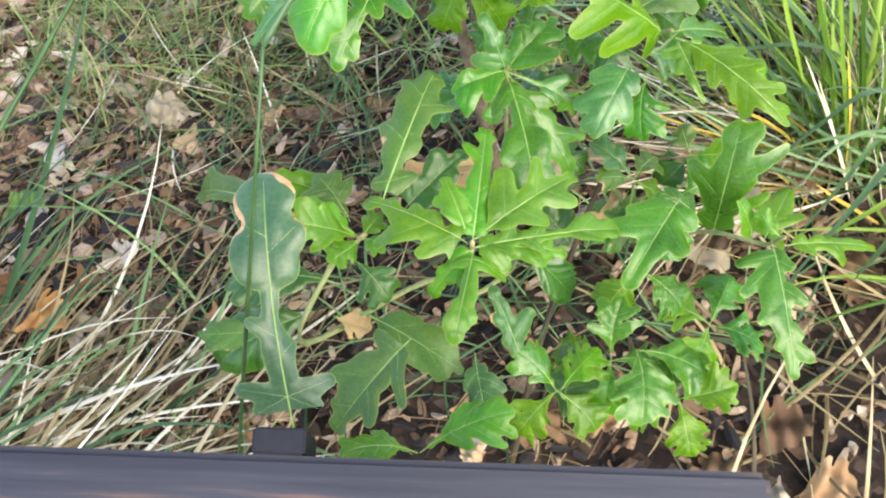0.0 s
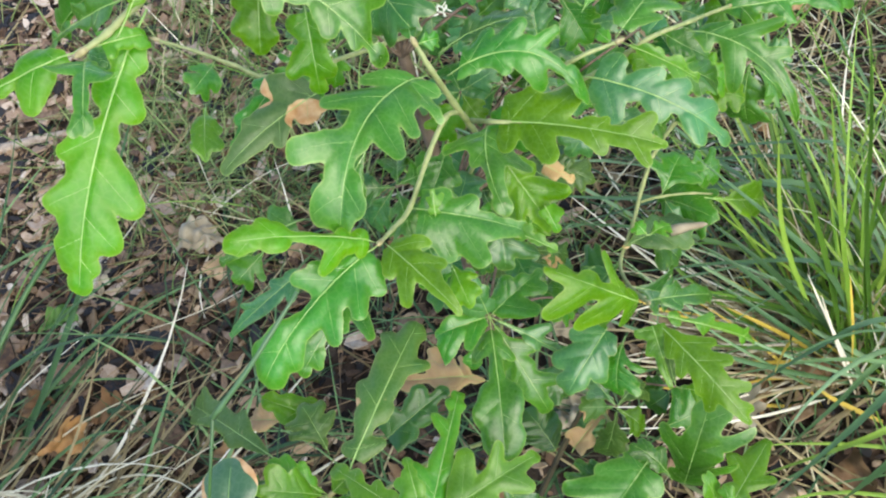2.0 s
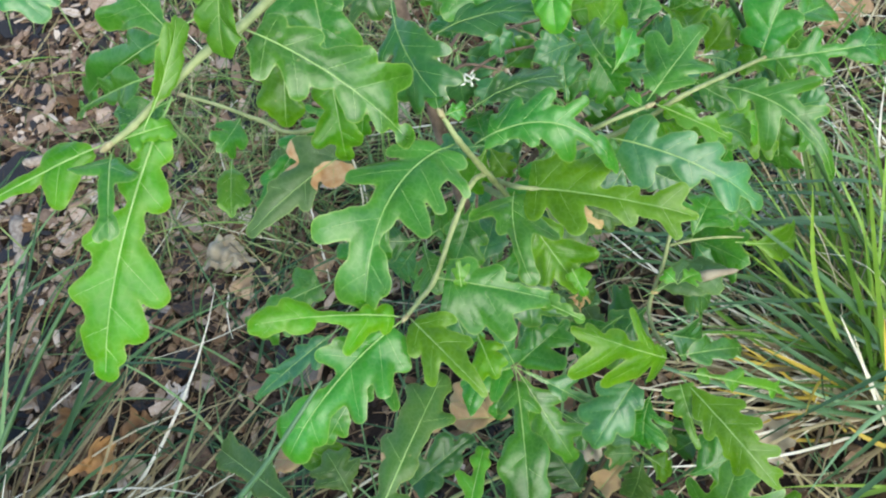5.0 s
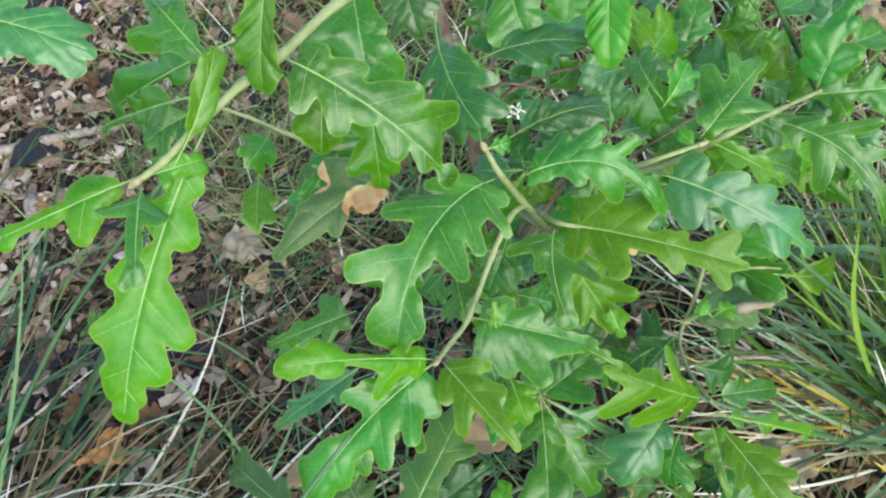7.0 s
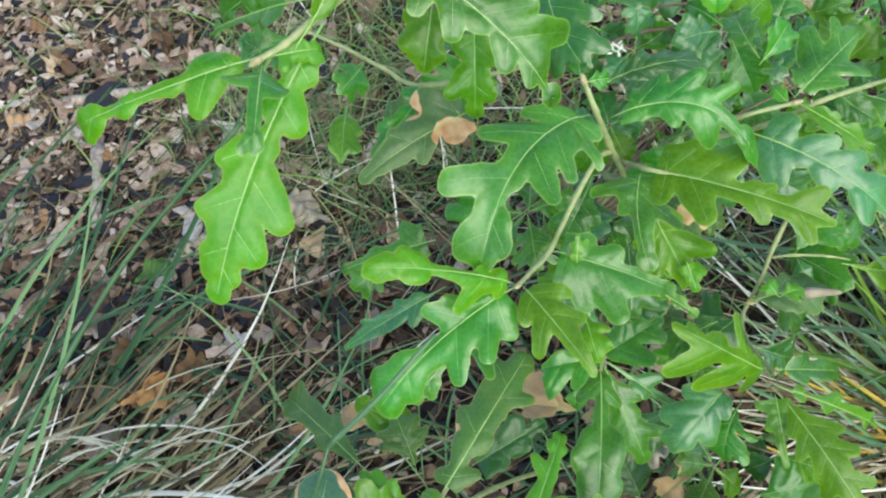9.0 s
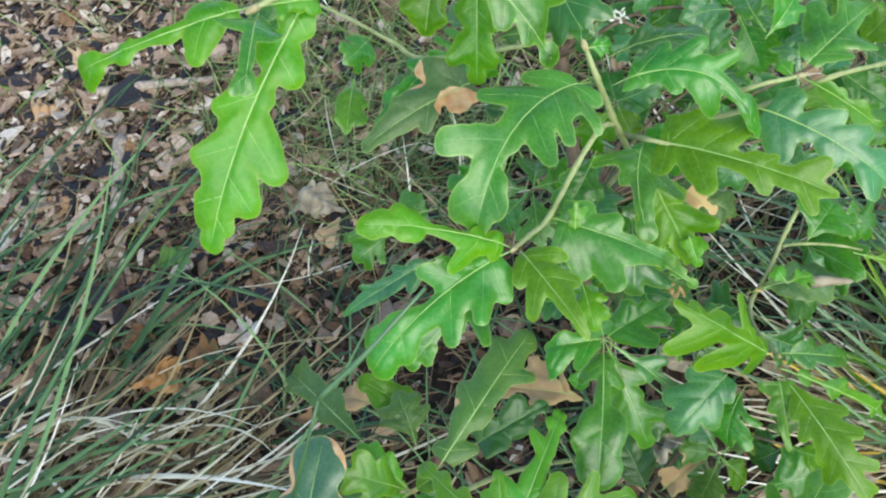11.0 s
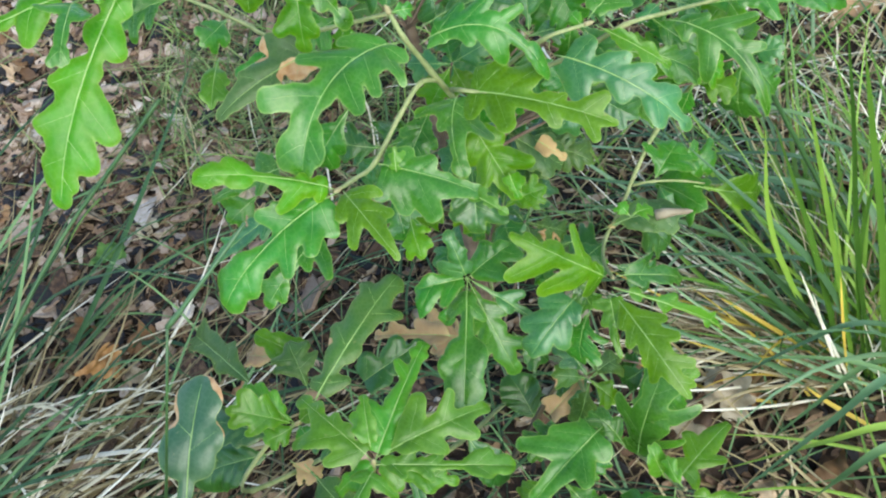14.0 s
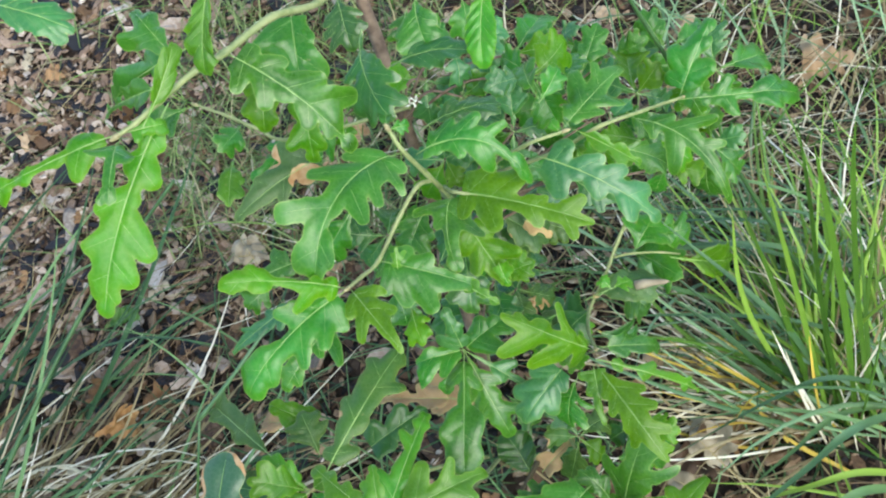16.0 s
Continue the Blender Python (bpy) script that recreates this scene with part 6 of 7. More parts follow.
leaf('mature', (-0.005, 0.489, 0.319), (-0.008, 0.542, 0.308), 0.0165, lobes=4, depth=0.48, blue=0.5)
leaf('half', (-0.005, 0.489, 0.319), (0.029, 0.503, 0.332), 0.0133, lobes=4, depth=0.61, blue=0.5)
leaf('dark', (-0.005, 0.489, 0.319), (0.014, 0.453, 0.315), 0.0140, lobes=3, depth=0.59, blue=0.5)
leaf('mature', (-0.005, 0.489, 0.319), (-0.034, 0.473, 0.302), 0.0135, lobes=4, depth=0.46, blue=0.5)
leaf('dark', (-0.005, 0.489, 0.319), (-0.027, 0.510, 0.309), 0.0085, lobes=4, depth=0.63, blue=0.5)
twig([(-0.033, 0.478, 0.200), (0.006, 0.482, 0.237), (0.046, 0.486, 0.234)], 0.0013, 0.0008, "shoot")
leaf('half', (0.046, 0.486, 0.234), (0.075, 0.502, 0.235), 0.0099, lobes=3, depth=0.50, blue=0.5)
leaf('mature', (0.046, 0.486, 0.234), (0.066, 0.470, 0.204), 0.0128, lobes=3, depth=0.56, blue=0.5)
leaf('half', (0.046, 0.486, 0.234), (0.026, 0.461, 0.241), 0.0096, lobes=3, depth=0.62, blue=0.5)
leaf('old', (0.046, 0.486, 0.234), (0.027, 0.515, 0.233), 0.0134, lobes=3, depth=0.59, blue=0.5)
twig([(-0.050, 0.510, 0.330), (0.032, 0.543, 0.389), (0.115, 0.576, 0.407)], 0.0013, 0.0008, "shoot")
leaf('half', (0.115, 0.576, 0.407), (0.081, 0.573, 0.418), 0.0114, lobes=3, depth=0.48, blue=0.5)
leaf('mature', (0.115, 0.576, 0.407), (0.098, 0.595, 0.425), 0.0102, lobes=4, depth=0.46, blue=0.5)
leaf('mature', (0.115, 0.576, 0.407), (0.136, 0.607, 0.397), 0.0092, lobes=4, depth=0.59, blue=0.5)
leaf('half', (0.115, 0.576, 0.407), (0.151, 0.569, 0.395), 0.0143, lobes=3, depth=0.48, blue=0.5)
leaf('mature', (0.115, 0.576, 0.407), (0.115, 0.572, 0.375), 0.0091, lobes=3, depth=0.50, blue=0.5)
twig([(-0.070, 0.550, 0.450), (-0.059, 0.556, 0.489), (-0.047, 0.563, 0.487)], 0.0013, 0.0008, "shoot")
leaf('mature', (-0.047, 0.563, 0.487), (-0.025, 0.583, 0.457), 0.0089, lobes=3, depth=0.58, blue=0.5)
leaf('mature', (-0.047, 0.563, 0.487), (-0.045, 0.545, 0.455), 0.0147, lobes=3, depth=0.58, blue=0.5)
leaf('half', (-0.047, 0.563, 0.487), (-0.086, 0.561, 0.493), 0.0140, lobes=3, depth=0.60, blue=0.5)
leaf('mature', (-0.047, 0.563, 0.487), (-0.057, 0.611, 0.485), 0.0137, lobes=3, depth=0.56, blue=0.5)
twig([(-0.050, 0.510, 0.330), (-0.026, 0.522, 0.403), (-0.002, 0.535, 0.437)], 0.0013, 0.0008, "shoot")
leaf('mature', (-0.002, 0.535, 0.437), (-0.016, 0.586, 0.430), 0.0151, lobes=3, depth=0.48, blue=0.5)
leaf('mature', (-0.002, 0.535, 0.437), (0.024, 0.539, 0.437), 0.0092, lobes=3, depth=0.59, blue=0.5)
leaf('mature', (-0.002, 0.535, 0.437), (0.016, 0.527, 0.391), 0.0152, lobes=3, depth=0.61, blue=0.5)
leaf('blue', (-0.002, 0.535, 0.437), (-0.028, 0.524, 0.409), 0.0134, lobes=3, depth=0.52, blue=0.5)
leaf('mature', (-0.002, 0.535, 0.437), (-0.037, 0.523, 0.449), 0.0132, lobes=3, depth=0.52, blue=0.5)
twig([(-0.050, 0.510, 0.330), (0.006, 0.520, 0.394), (0.062, 0.530, 0.418)], 0.0013, 0.0008, "shoot")
leaf('blue', (0.062, 0.530, 0.418), (0.097, 0.517, 0.405), 0.0122, lobes=3, depth=0.59, blue=0.5)
leaf('blue', (0.062, 0.530, 0.418), (0.041, 0.507, 0.395), 0.0156, lobes=3, depth=0.60, blue=0.5)
leaf('mature', (0.062, 0.530, 0.418), (0.031, 0.520, 0.444), 0.0101, lobes=4, depth=0.52, blue=0.5)
leaf('half', (0.062, 0.530, 0.418), (0.059, 0.557, 0.426), 0.0114, lobes=4, depth=0.64, blue=0.5)
leaf('half', (0.062, 0.530, 0.418), (0.084, 0.555, 0.419), 0.0121, lobes=3, depth=0.55, blue=0.5)

# added filler shoots, mostly darker leaves, to darken the gaps like shade
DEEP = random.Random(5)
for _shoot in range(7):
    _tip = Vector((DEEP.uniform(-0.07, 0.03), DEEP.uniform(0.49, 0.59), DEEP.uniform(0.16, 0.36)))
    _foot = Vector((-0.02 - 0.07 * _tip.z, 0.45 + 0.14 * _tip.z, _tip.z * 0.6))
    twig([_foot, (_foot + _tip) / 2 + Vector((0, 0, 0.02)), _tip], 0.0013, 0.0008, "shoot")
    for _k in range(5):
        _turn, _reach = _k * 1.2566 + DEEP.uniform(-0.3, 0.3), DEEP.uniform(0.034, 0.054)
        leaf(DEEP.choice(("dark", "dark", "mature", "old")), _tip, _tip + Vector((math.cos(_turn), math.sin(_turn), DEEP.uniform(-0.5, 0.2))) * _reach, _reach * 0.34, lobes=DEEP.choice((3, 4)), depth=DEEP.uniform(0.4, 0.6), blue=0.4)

# ---- grass and litter ----
grng = random.Random(21)


def blade(verts, faces, foot, heading, length, width, lean, droop, bend=0.0, seg=7):
    """One folded blade of grass."""
    d = Vector((math.cos(heading), math.sin(heading), 0))
    side = Vector((-d.y, d.x, 0))
    p, ang = Vector(foot), lean
    start = len(verts)
    for i in range(seg + 1):
        k = i / seg
        w = width * 0.5 * min(1.0, 0.55 + k * 1.6) * (1 - k ** 2.2) + 0.0002
        t = d * math.sin(ang) + Vector((0, 0, math.cos(ang)))
        n = t.cross(side)
        verts += [p - side * w, p + n * (w * 0.45), p + side * w]
        p = p + t * (length / seg)
        if p.z < ground_z(p.x, p.y) + 0.004:
            p.z = ground_z(p.x, p.y) + 0.004
        ang += droop / seg * (0.5 + k)
        d = (Matrix.Rotation(bend / seg, 3, "Z") @ d)
        side = Vector((-d.y, d.x, 0))
    for i in range(seg):
        a = start + i * 3
        faces += [(a, a + 1, a + 4, a + 3), (a + 1, a + 2, a + 5, a + 4)]


def grass_patch(name, mat, label, count, place, length, width, lean, droop, heading=None, category="grass"):
    """Blades whose feet place() draws; length, width, lean and droop are ranges."""
    verts, faces = [], []
    for _ in range(count):
        x, y = place()
        h = grng.uniform(0, 6.283) if heading is None else heading(x, y)
        blade(verts, faces, (x, y, ground_z(x, y) - 0.002), h, grng.uniform(*length), grng.uniform(*width), grng.uniform(*lean), grng.uniform(*droop), grng.uniform(-1.1, 1.1))
    ob = new(name, mesh_of(name, verts, faces, mat))
    return tagged(ob, label, category, kind="stuff")


def disc(cx, cy, r, ry=None):
    def draw():
        a, q = grng.uniform(0, 6.283), math.sqrt(grng.random())
        return cx + math.cos(a) * q * r, cy + math.sin(a) * q * (ry or r)
    return draw


def box(x0, x1, y0, y1):
    return lambda: (grng.uniform(x0, x1), grng.uniform(y0, y1))


def cloud(cx, cy, sx, sy):
    return lambda: (grng.gauss(cx, sx), grng.gauss(cy, sy))


def past(cx, sx, sy):
    """Places behind the shrub, thinning out with distance."""
    return lambda: (grng.gauss(cx, sx), 0.62 + abs(grng.gauss(0, sy)))


def outer(r0, r1):
    a, q = grng.uniform(0, 6.283), math.sqrt(grng.uniform(r0 * r0, r1 * r1))
    return math.cos(a) * q, 0.6 + math.sin(a) * q


def fan(angle, spread):
    """Headings round one direction, thinning to its sides."""
    return lambda x, y: radians(angle) + grng.triangular(-spread, spread, 0.0)


def towards(angle, spread):
    return lambda x, y: radians(angle) + grng.uniform(-spread, spread)


grass_patch("grass_tuft", TUFT, "dense tuft of long green grass beside the shrub", 60, disc(0.325, 0.55, 0.07, 0.045), (0.18, 0.38), (0.0028, 0.0064), (0.05, 0.9), (0.15, 0.8), fan(115, 1.5))
grass_patch("fresh_tuft_grass", GRASS, "fresh light green blades among the tuft", 18, disc(0.33, 0.56, 0.08, 0.05), (0.20, 0.40), (0.0028, 0.0058), (0.1, 1.1), (0.1, 0.7), fan(125, 1.4))
grass_patch("dry_tuft", STRAW_PALE, "dry straw blades at the foot of the tuft", 110, disc(0.30, 0.535, 0.06, 0.045), (0.10, 0.30), (0.0015, 0.0038), (0.9, 1.5), (0.0, 0.5), fan(175, 0.9))
grass_patch("yellow_blades", STRAW_YELLOW, "yellowed grass blades at the foot of the tuft", 12, disc(0.29, 0.53, 0.05), (0.14, 0.26), (0.0025, 0.004), (0.6, 1.25), (0.1, 0.6), fan(180, 1.5))
grass_patch("long_grass", COOL_BLADE, "long arching cool green grass blades", 170, box(0.05, 0.80, 0.60, 1.5), (0.2, 0.42), (0.002, 0.005), (0.5, 1.3), (0.3, 1.0), towards(170, 1.2))
grass_patch("back_grass", GRASS, "loose green grass behind the shrub", 800, past(0.60, 0.45, 0.65), (0.08, 0.26), (0.001, 0.0034), (0.1, 1.2), (0.3, 1.4))
grass_patch("back_straw", STRAW_PALE, "dry flattened grass behind the shrub", 2300, past(0.60, 0.45, 0.65), (0.06, 0.22), (0.0010, 0.0028), (0.8, 1.5), (0.0, 0.8))
grass_patch("fine_grass", GRASS_DULL, "fine short grass among the litter", 1000, past(-0.30, 0.32, 0.55), (0.05, 0.16), (0.0012, 0.0028), (0.4, 1.4), (0.2, 1.2))
grass_patch("fine_straw", STRAW, "fine dry grass stems among the litter", 900, past(-0.36, 0.36, 0.60), (0.05, 0.16), (0.0009, 0.0022), (1.0, 1.55), (0.0, 0.6))
grass_patch("side_grass", GRASS_BLUE, "long cool green blades lying across the litter", 60, box(-0.95, -0.34, 0.08, 0.52), (0.18, 0.42), (0.0030, 0.0070), (0.6, 1.4), (0.3, 0.9), towards(36, 0.5))
grass_patch("moss_grass", GRASS_DULL, "short mossy grass between shrub and bare patch", 1000, box(-0.62, -0.15, 0.68, 1.15), (0.04, 0.12), (0.0012, 0.0028), (0.4, 1.4), (0.2, 1.2))
grass_patch("side_straw", STRAW, "pale dry straw lying across the litter", 80, box(-0.75, -0.30, 0.12, 0.38), (0.14, 0.34), (0.0014, 0.0042), (0.9, 1.5), (0.1, 0.6), towards(35, 0.6))
grass_patch("under_straw", STRAW, "dry straw on the ground below the shrub", 50, box(-0.30, 0.45, 0.18, 0.70), (0.06, 0.24), (0.0012, 0.003), (1.0, 1.55), (0.0, 0.5))
grass_patch("outer_grass", GRASS, "loose green grass round about", 4500, lambda: outer(0.9, 4.5), (0.10, 0.30), (0.003, 0.007), (0.1, 1.2), (0.3, 1.4))
grass_patch("outer_straw", STRAW, "dry flattened grass round about", 4000, lambda: outer(0.9, 4.5), (0.10, 0.30), (0.003, 0.006), (0.7, 1.5), (0.0, 0.8))
grass_patch("front_straw", STRAW, "tangled dry straw in front of the tuft", 130, box(0.08, 0.50, 0.05, 0.47), (0.08, 0.28), (0.0014, 0.0040), (1.0, 1.5), (0.0, 0.5))
grass_patch("fallen_tuft_grass", COOL_BLADE, "broad cool green blades arching out of the tuft", 22, disc(0.34, 0.56, 0.09), (0.22, 0.40), (0.0036, 0.0066), (0.6, 1.25), (0.2, 0.7), towards(165, 0.75))
grass_patch("straw_clump", STRAW_PALE, "thick pale straw in a matted clump", 150, box(-0.72, -0.36, 0.08, 0.34), (0.14, 0.34), (0.0022, 0.0060), (0.9, 1.5), (0.1, 0.5), towards(28, 0.4))
grass_patch("tuft_stems", STRAW_PALE, "thin pale dry stems standing in the tuft", 75, disc(0.33, 0.57, 0.09), (0.12, 0.34), (0.0010, 0.0024), (0.05, 0.8), (0.1, 0.7), fan(100, 1.6))
grass_patch("red_stems", NEEDLE, "thin reddish dry stems among the back grass", 300, box(-0.2, 1.0, 0.6, 1.7), (0.08, 0.22), (0.0008, 0.0016), (0.4, 1.5), (0.1, 0.8))
grass_patch("arching_grass", GRASS_BLUE, "long broad dark green blades arching over the straw", 34, box(-0.90, -0.56, 0.10, 0.40), (0.30, 0.48), (0.0050, 0.0090), (0.75, 1.2), (0.3, 0.7), towards(46, 0.3))
grass_patch("corner_grass", TUFT, "broad green blades reaching in beside the tuft", 11, box(0.38, 0.52, 0.26, 0.46), (0.18, 0.32), (0.0040, 0.0070), (0.7, 1.3), (0.2, 0.7), fan(150, 0.9))
grass_patch("under_grass", GRASS_BLUE, "scattered green blades below the shrub", 260, box(-0.40, 0.30, 0.30, 0.80), (0.08, 0.26), (0.0012, 0.0034), (0.5, 1.35), (0.2, 1.0))



def bent_blade(clump, width, mat, *points):
    """One long folded blade through the points, foot first, under its clump."""
    line = smooth_line(points, 7)
    n = len(line) - 1
    verts, faces = [], []
    for i, p in enumerate(line):
        k = i / n
        t = (line[min(i + 1, n)] - line[max(i - 1, 0)]).normalized()
        side = (t.cross(Vector((0, 0, 1))) + Vector((0.25, 0.05, 0))).normalized()
        side = (side - t * side.dot(t)).normalized()
        w = width * 0.5 * min(1.0, 0.6 + k * 1.5) * (1 - k ** 3.0) + 0.0002
        q = p - clump.location
        verts += [q - side * w, q + side.cross(t) * (w * -0.4), q + side * w]
    for i in range(n):
        a = i * 3
        faces += [(a, a + 1, a + 4, a + 3), (a + 1, a + 2, a + 5, a + 4)]
    return part("blade", mesh_of("blade", verts, faces, mat), clump)

standing_clump = thing("grass_clump", (0.310, 0.511, 0.029), "upright clump of fresh yellow-green grass beside the shrub", "grass")
arching_clump = thing("grass_clump", (0.388, 0.694, 0.038), "cool green grass clump arching low over dry straw", "grass")
leaning_clump = thing("grass_clump", (0.390, 0.504, 0.030), "broad green grass blades leaning over straw and soil", "grass")
bent_blade(standing_clump, 0.0075, TUFT, (0.334, 0.514, 0.030), (0.283, 0.520, 0.264), (0.247, 0.529, 0.402), (0.230, 0.528, 0.467))
bent_blade(standing_clump, 0.0062, TUFT, (0.300, 0.516, 0.029), (0.252, 0.518, 0.199), (0.222, 0.530, 0.289), (0.188, 0.535, 0.387))
bent_blade(standing_clump, 0.0055, TUFT, (0.292, 0.533, 0.030), (0.227, 0.512, 0.204), (0.197, 0.520, 0.291), (0.184, 0.542, 0.369))
bent_blade(standing_clump, 0.0058, TUFT, (0.310, 0.511, 0.029), (0.257, 0.525, 0.226), (0.222, 0.526, 0.359), (0.199, 0.520, 0.448))
bent_blade(standing_clump, 0.0052, TUFT, (0.325, 0.507, 0.029), (0.268, 0.528, 0.249), (0.240, 0.534, 0.383), (0.218, 0.541, 0.478))
bent_blade(standing_clump, 0.0060, TUFT, (0.348, 0.528, 0.030), (0.295, 0.536, 0.257), (0.266, 0.543, 0.404), (0.256, 0.549, 0.471))
bent_blade(standing_clump, 0.0042, TUFT, (0.320, 0.512, 0.029), (0.279, 0.523, 0.194), (0.269, 0.544, 0.282), (0.271, 0.550, 0.334))
bent_blade(standing_clump, 0.0066, GRASS_BLUE, (0.310, 0.529, 0.030), (0.249, 0.511, 0.160), (0.193, 0.514, 0.240), (0.137, 0.530, 0.292))
bent_blade(standing_clump, 0.0060, GRASS_BLUE, (0.299, 0.534, 0.030), (0.234, 0.507, 0.162), (0.180, 0.513, 0.231), (0.132, 0.529, 0.257))
bent_blade(standing_clump, 0.0068, COOL_BLADE, (0.320, 0.530, 0.030), (0.257, 0.519, 0.198), (0.208, 0.527, 0.267), (0.128, 0.542, 0.350))
bent_blade(standing_clump, 0.0050, GRASS_BLUE, (0.294, 0.527, 0.030), (0.232, 0.499, 0.146), (0.184, 0.508, 0.191), (0.155, 0.520, 0.207))
bent_blade(standing_clump, 0.0034, STRAW_PALE, (0.311, 0.502, 0.029), (0.264, 0.506, 0.140), (0.231, 0.525, 0.210))
bent_blade(standing_clump, 0.0030, STRAW_PALE, (0.307, 0.493, 0.028), (0.267, 0.498, 0.134), (0.245, 0.517, 0.189))
bent_blade(standing_clump, 0.0044, STRAW_YELLOW, (0.299, 0.525, 0.030), (0.215, 0.506, 0.143), (0.168, 0.518, 0.166))
bent_blade(standing_clump, 0.0046, STRAW_YELLOW, (0.327, 0.470, 0.028), (0.276, 0.469, 0.077), (0.254, 0.472, 0.098))
bent_blade(standing_clump, 0.0030, STRAW_YELLOW, (0.303, 0.510, 0.029), (0.275, 0.499, 0.156), (0.261, 0.517, 0.220))
bent_blade(arching_clump, 0.0034, COOL_BLADE, (0.389, 0.708, 0.039), (0.272, 0.626, 0.246), (0.190, 0.611, 0.275), (0.071, 0.605, 0.261))
bent_blade(arching_clump, 0.0062, COOL_BLADE, (0.388, 0.694, 0.038), (0.230, 0.614, 0.216), (0.108, 0.584, 0.237), (-0.005, 0.593, 0.230))
bent_blade(arching_clump, 0.0046, COOL_BLADE, (0.366, 0.678, 0.037), (0.241, 0.608, 0.209), (0.157, 0.594, 0.239), (0.036, 0.575, 0.206))
bent_blade(arching_clump, 0.0048, GRASS_BLUE, (0.254, 0.640, 0.035), (0.161, 0.571, 0.188), (0.095, 0.566, 0.218), (0.009, 0.579, 0.205))
bent_blade(arching_clump, 0.0046, COOL_BLADE, (0.374, 0.612, 0.035), (0.258, 0.547, 0.191), (0.176, 0.536, 0.210), (0.072, 0.538, 0.184))
bent_blade(arching_clump, 0.0040, GRASS_BLUE, (0.390, 0.737, 0.040), (0.263, 0.645, 0.248), (0.188, 0.634, 0.290), (0.127, 0.644, 0.267))
bent_blade(arching_clump, 0.0042, COOL_BLADE, (0.345, 0.733, 0.040), (0.243, 0.632, 0.223), (0.179, 0.625, 0.239), (0.094, 0.631, 0.209))
bent_blade(leaning_clump, 0.0048, COOL_BLADE, (0.412, 0.554, 0.032), (0.293, 0.492, 0.195), (0.232, 0.466, 0.187), (0.152, 0.441, 0.088))
bent_blade(leaning_clump, 0.0040, GRASS_BLUE, (0.400, 0.505, 0.030), (0.314, 0.471, 0.151), (0.239, 0.465, 0.171), (0.148, 0.470, 0.107))
bent_blade(leaning_clump, 0.0072, COOL_BLADE, (0.412, 0.554, 0.032), (0.307, 0.451, 0.190), (0.262, 0.411, 0.168), (0.198, 0.366, 0.077))
bent_blade(leaning_clump, 0.0062, TUFT, (0.408, 0.473, 0.028), (0.317, 0.426, 0.147), (0.265, 0.403, 0.150), (0.185, 0.394, 0.061))
bent_blade(leaning_clump, 0.0076, GRASS_BLUE, (0.398, 0.460, 0.028), (0.313, 0.404, 0.160), (0.276, 0.379, 0.132), (0.255, 0.370, 0.061))
bent_blade(leaning_clump, 0.0050, GRASS_BLUE, (0.382, 0.550, 0.032), (0.295, 0.473, 0.158), (0.257, 0.440, 0.138), (0.218, 0.415, 0.076))


def chips(name, mat, label, count, place, size, flat=0.35):
    """Curled crumbs of bark, joined."""
    verts, faces = [], []
    for _ in range(count):
        x, y = place()
        s = grng.uniform(*size) * grng.choice((0.6, 0.8, 1.0, 1.4))
        rot = Euler((grng.uniform(-flat, flat), grng.uniform(-flat, flat), grng.uniform(0, 6.28))).to_matrix()
        o = Vector((x, y, ground_z(x, y) + 0.002 + grng.random() * 0.010))
        a, b = s, s * grng.uniform(0.22, 0.62)
        k = len(verts)
        ring = [(-1, -0.7), (-0.3, -1), (0.6, -0.8), (1, 0.1), (0.5, 0.9), (-0.4, 1), (-1.05, 0.3)]
        curl = grng.uniform(-0.35, 0.35)
        for px, py in ring:
            px, py = px * grng.uniform(0.6, 1.15), py * grng.uniform(0.6, 1.15)
            verts.append(o + rot @ Vector((px * a, py * b, curl * b * py * py + grng.uniform(-0.22, 0.22) * b)))
        th = 0.0015 + s * 0.08
        for q in range(7):
            verts.append(verts[k + q] - rot @ Vector((0, 0, th)))
        verts.append(o + rot @ Vector((grng.uniform(-0.3, 0.3) * a, 0, grng.uniform(-0.25, 0.35) * b)))
        for q in range(7):
            r = (q + 1) % 7
            faces.append((k + q, k + r, k + 14))
            faces.append((k + q, k + 7 + q, k + 7 + r, k + r))
    ob = new(name, mesh_of(name, verts, faces, mat, False))
    return tagged(ob, label, "litter", kind="stuff")


chips("bark_litter", CHIP, "brown bark crumbs and broken litter on the ground", 8500, cloud(0.0, 0.65, 0.45, 0.42), (0.004, 0.011))
chips("outer_litter", CHIP, "scattered brown litter round about", 5000, lambda: outer(0.7, 4.5), (0.010, 0.028))
chips("dry_bark_litter", CHIP_LIGHT, "dense dry reddish-brown bark crumbs on bare ground", 7000, cloud(-0.90, 0.85, 0.30, 0.42), (0.006, 0.017), 0.6)
chips("bark_pieces", CHIP_LIGHT, "larger flakes of bark in the bare patch", 800, cloud(-0.72, 0.72, 0.30, 0.33), (0.012, 0.030), 0.6)
chips("leaf_litter", LITTER, "broken tan leaf pieces strewn over the ground", 850, cloud(-0.38, 0.62, 0.30, 0.26), (0.006, 0.016), 0.9)

chips("tuft_litter", LITTER, "broken pale leaf pieces round the foot of the tuft", 260, cloud(0.26, 0.58, 0.11, 0.12), (0.006, 0.018), 0.9)


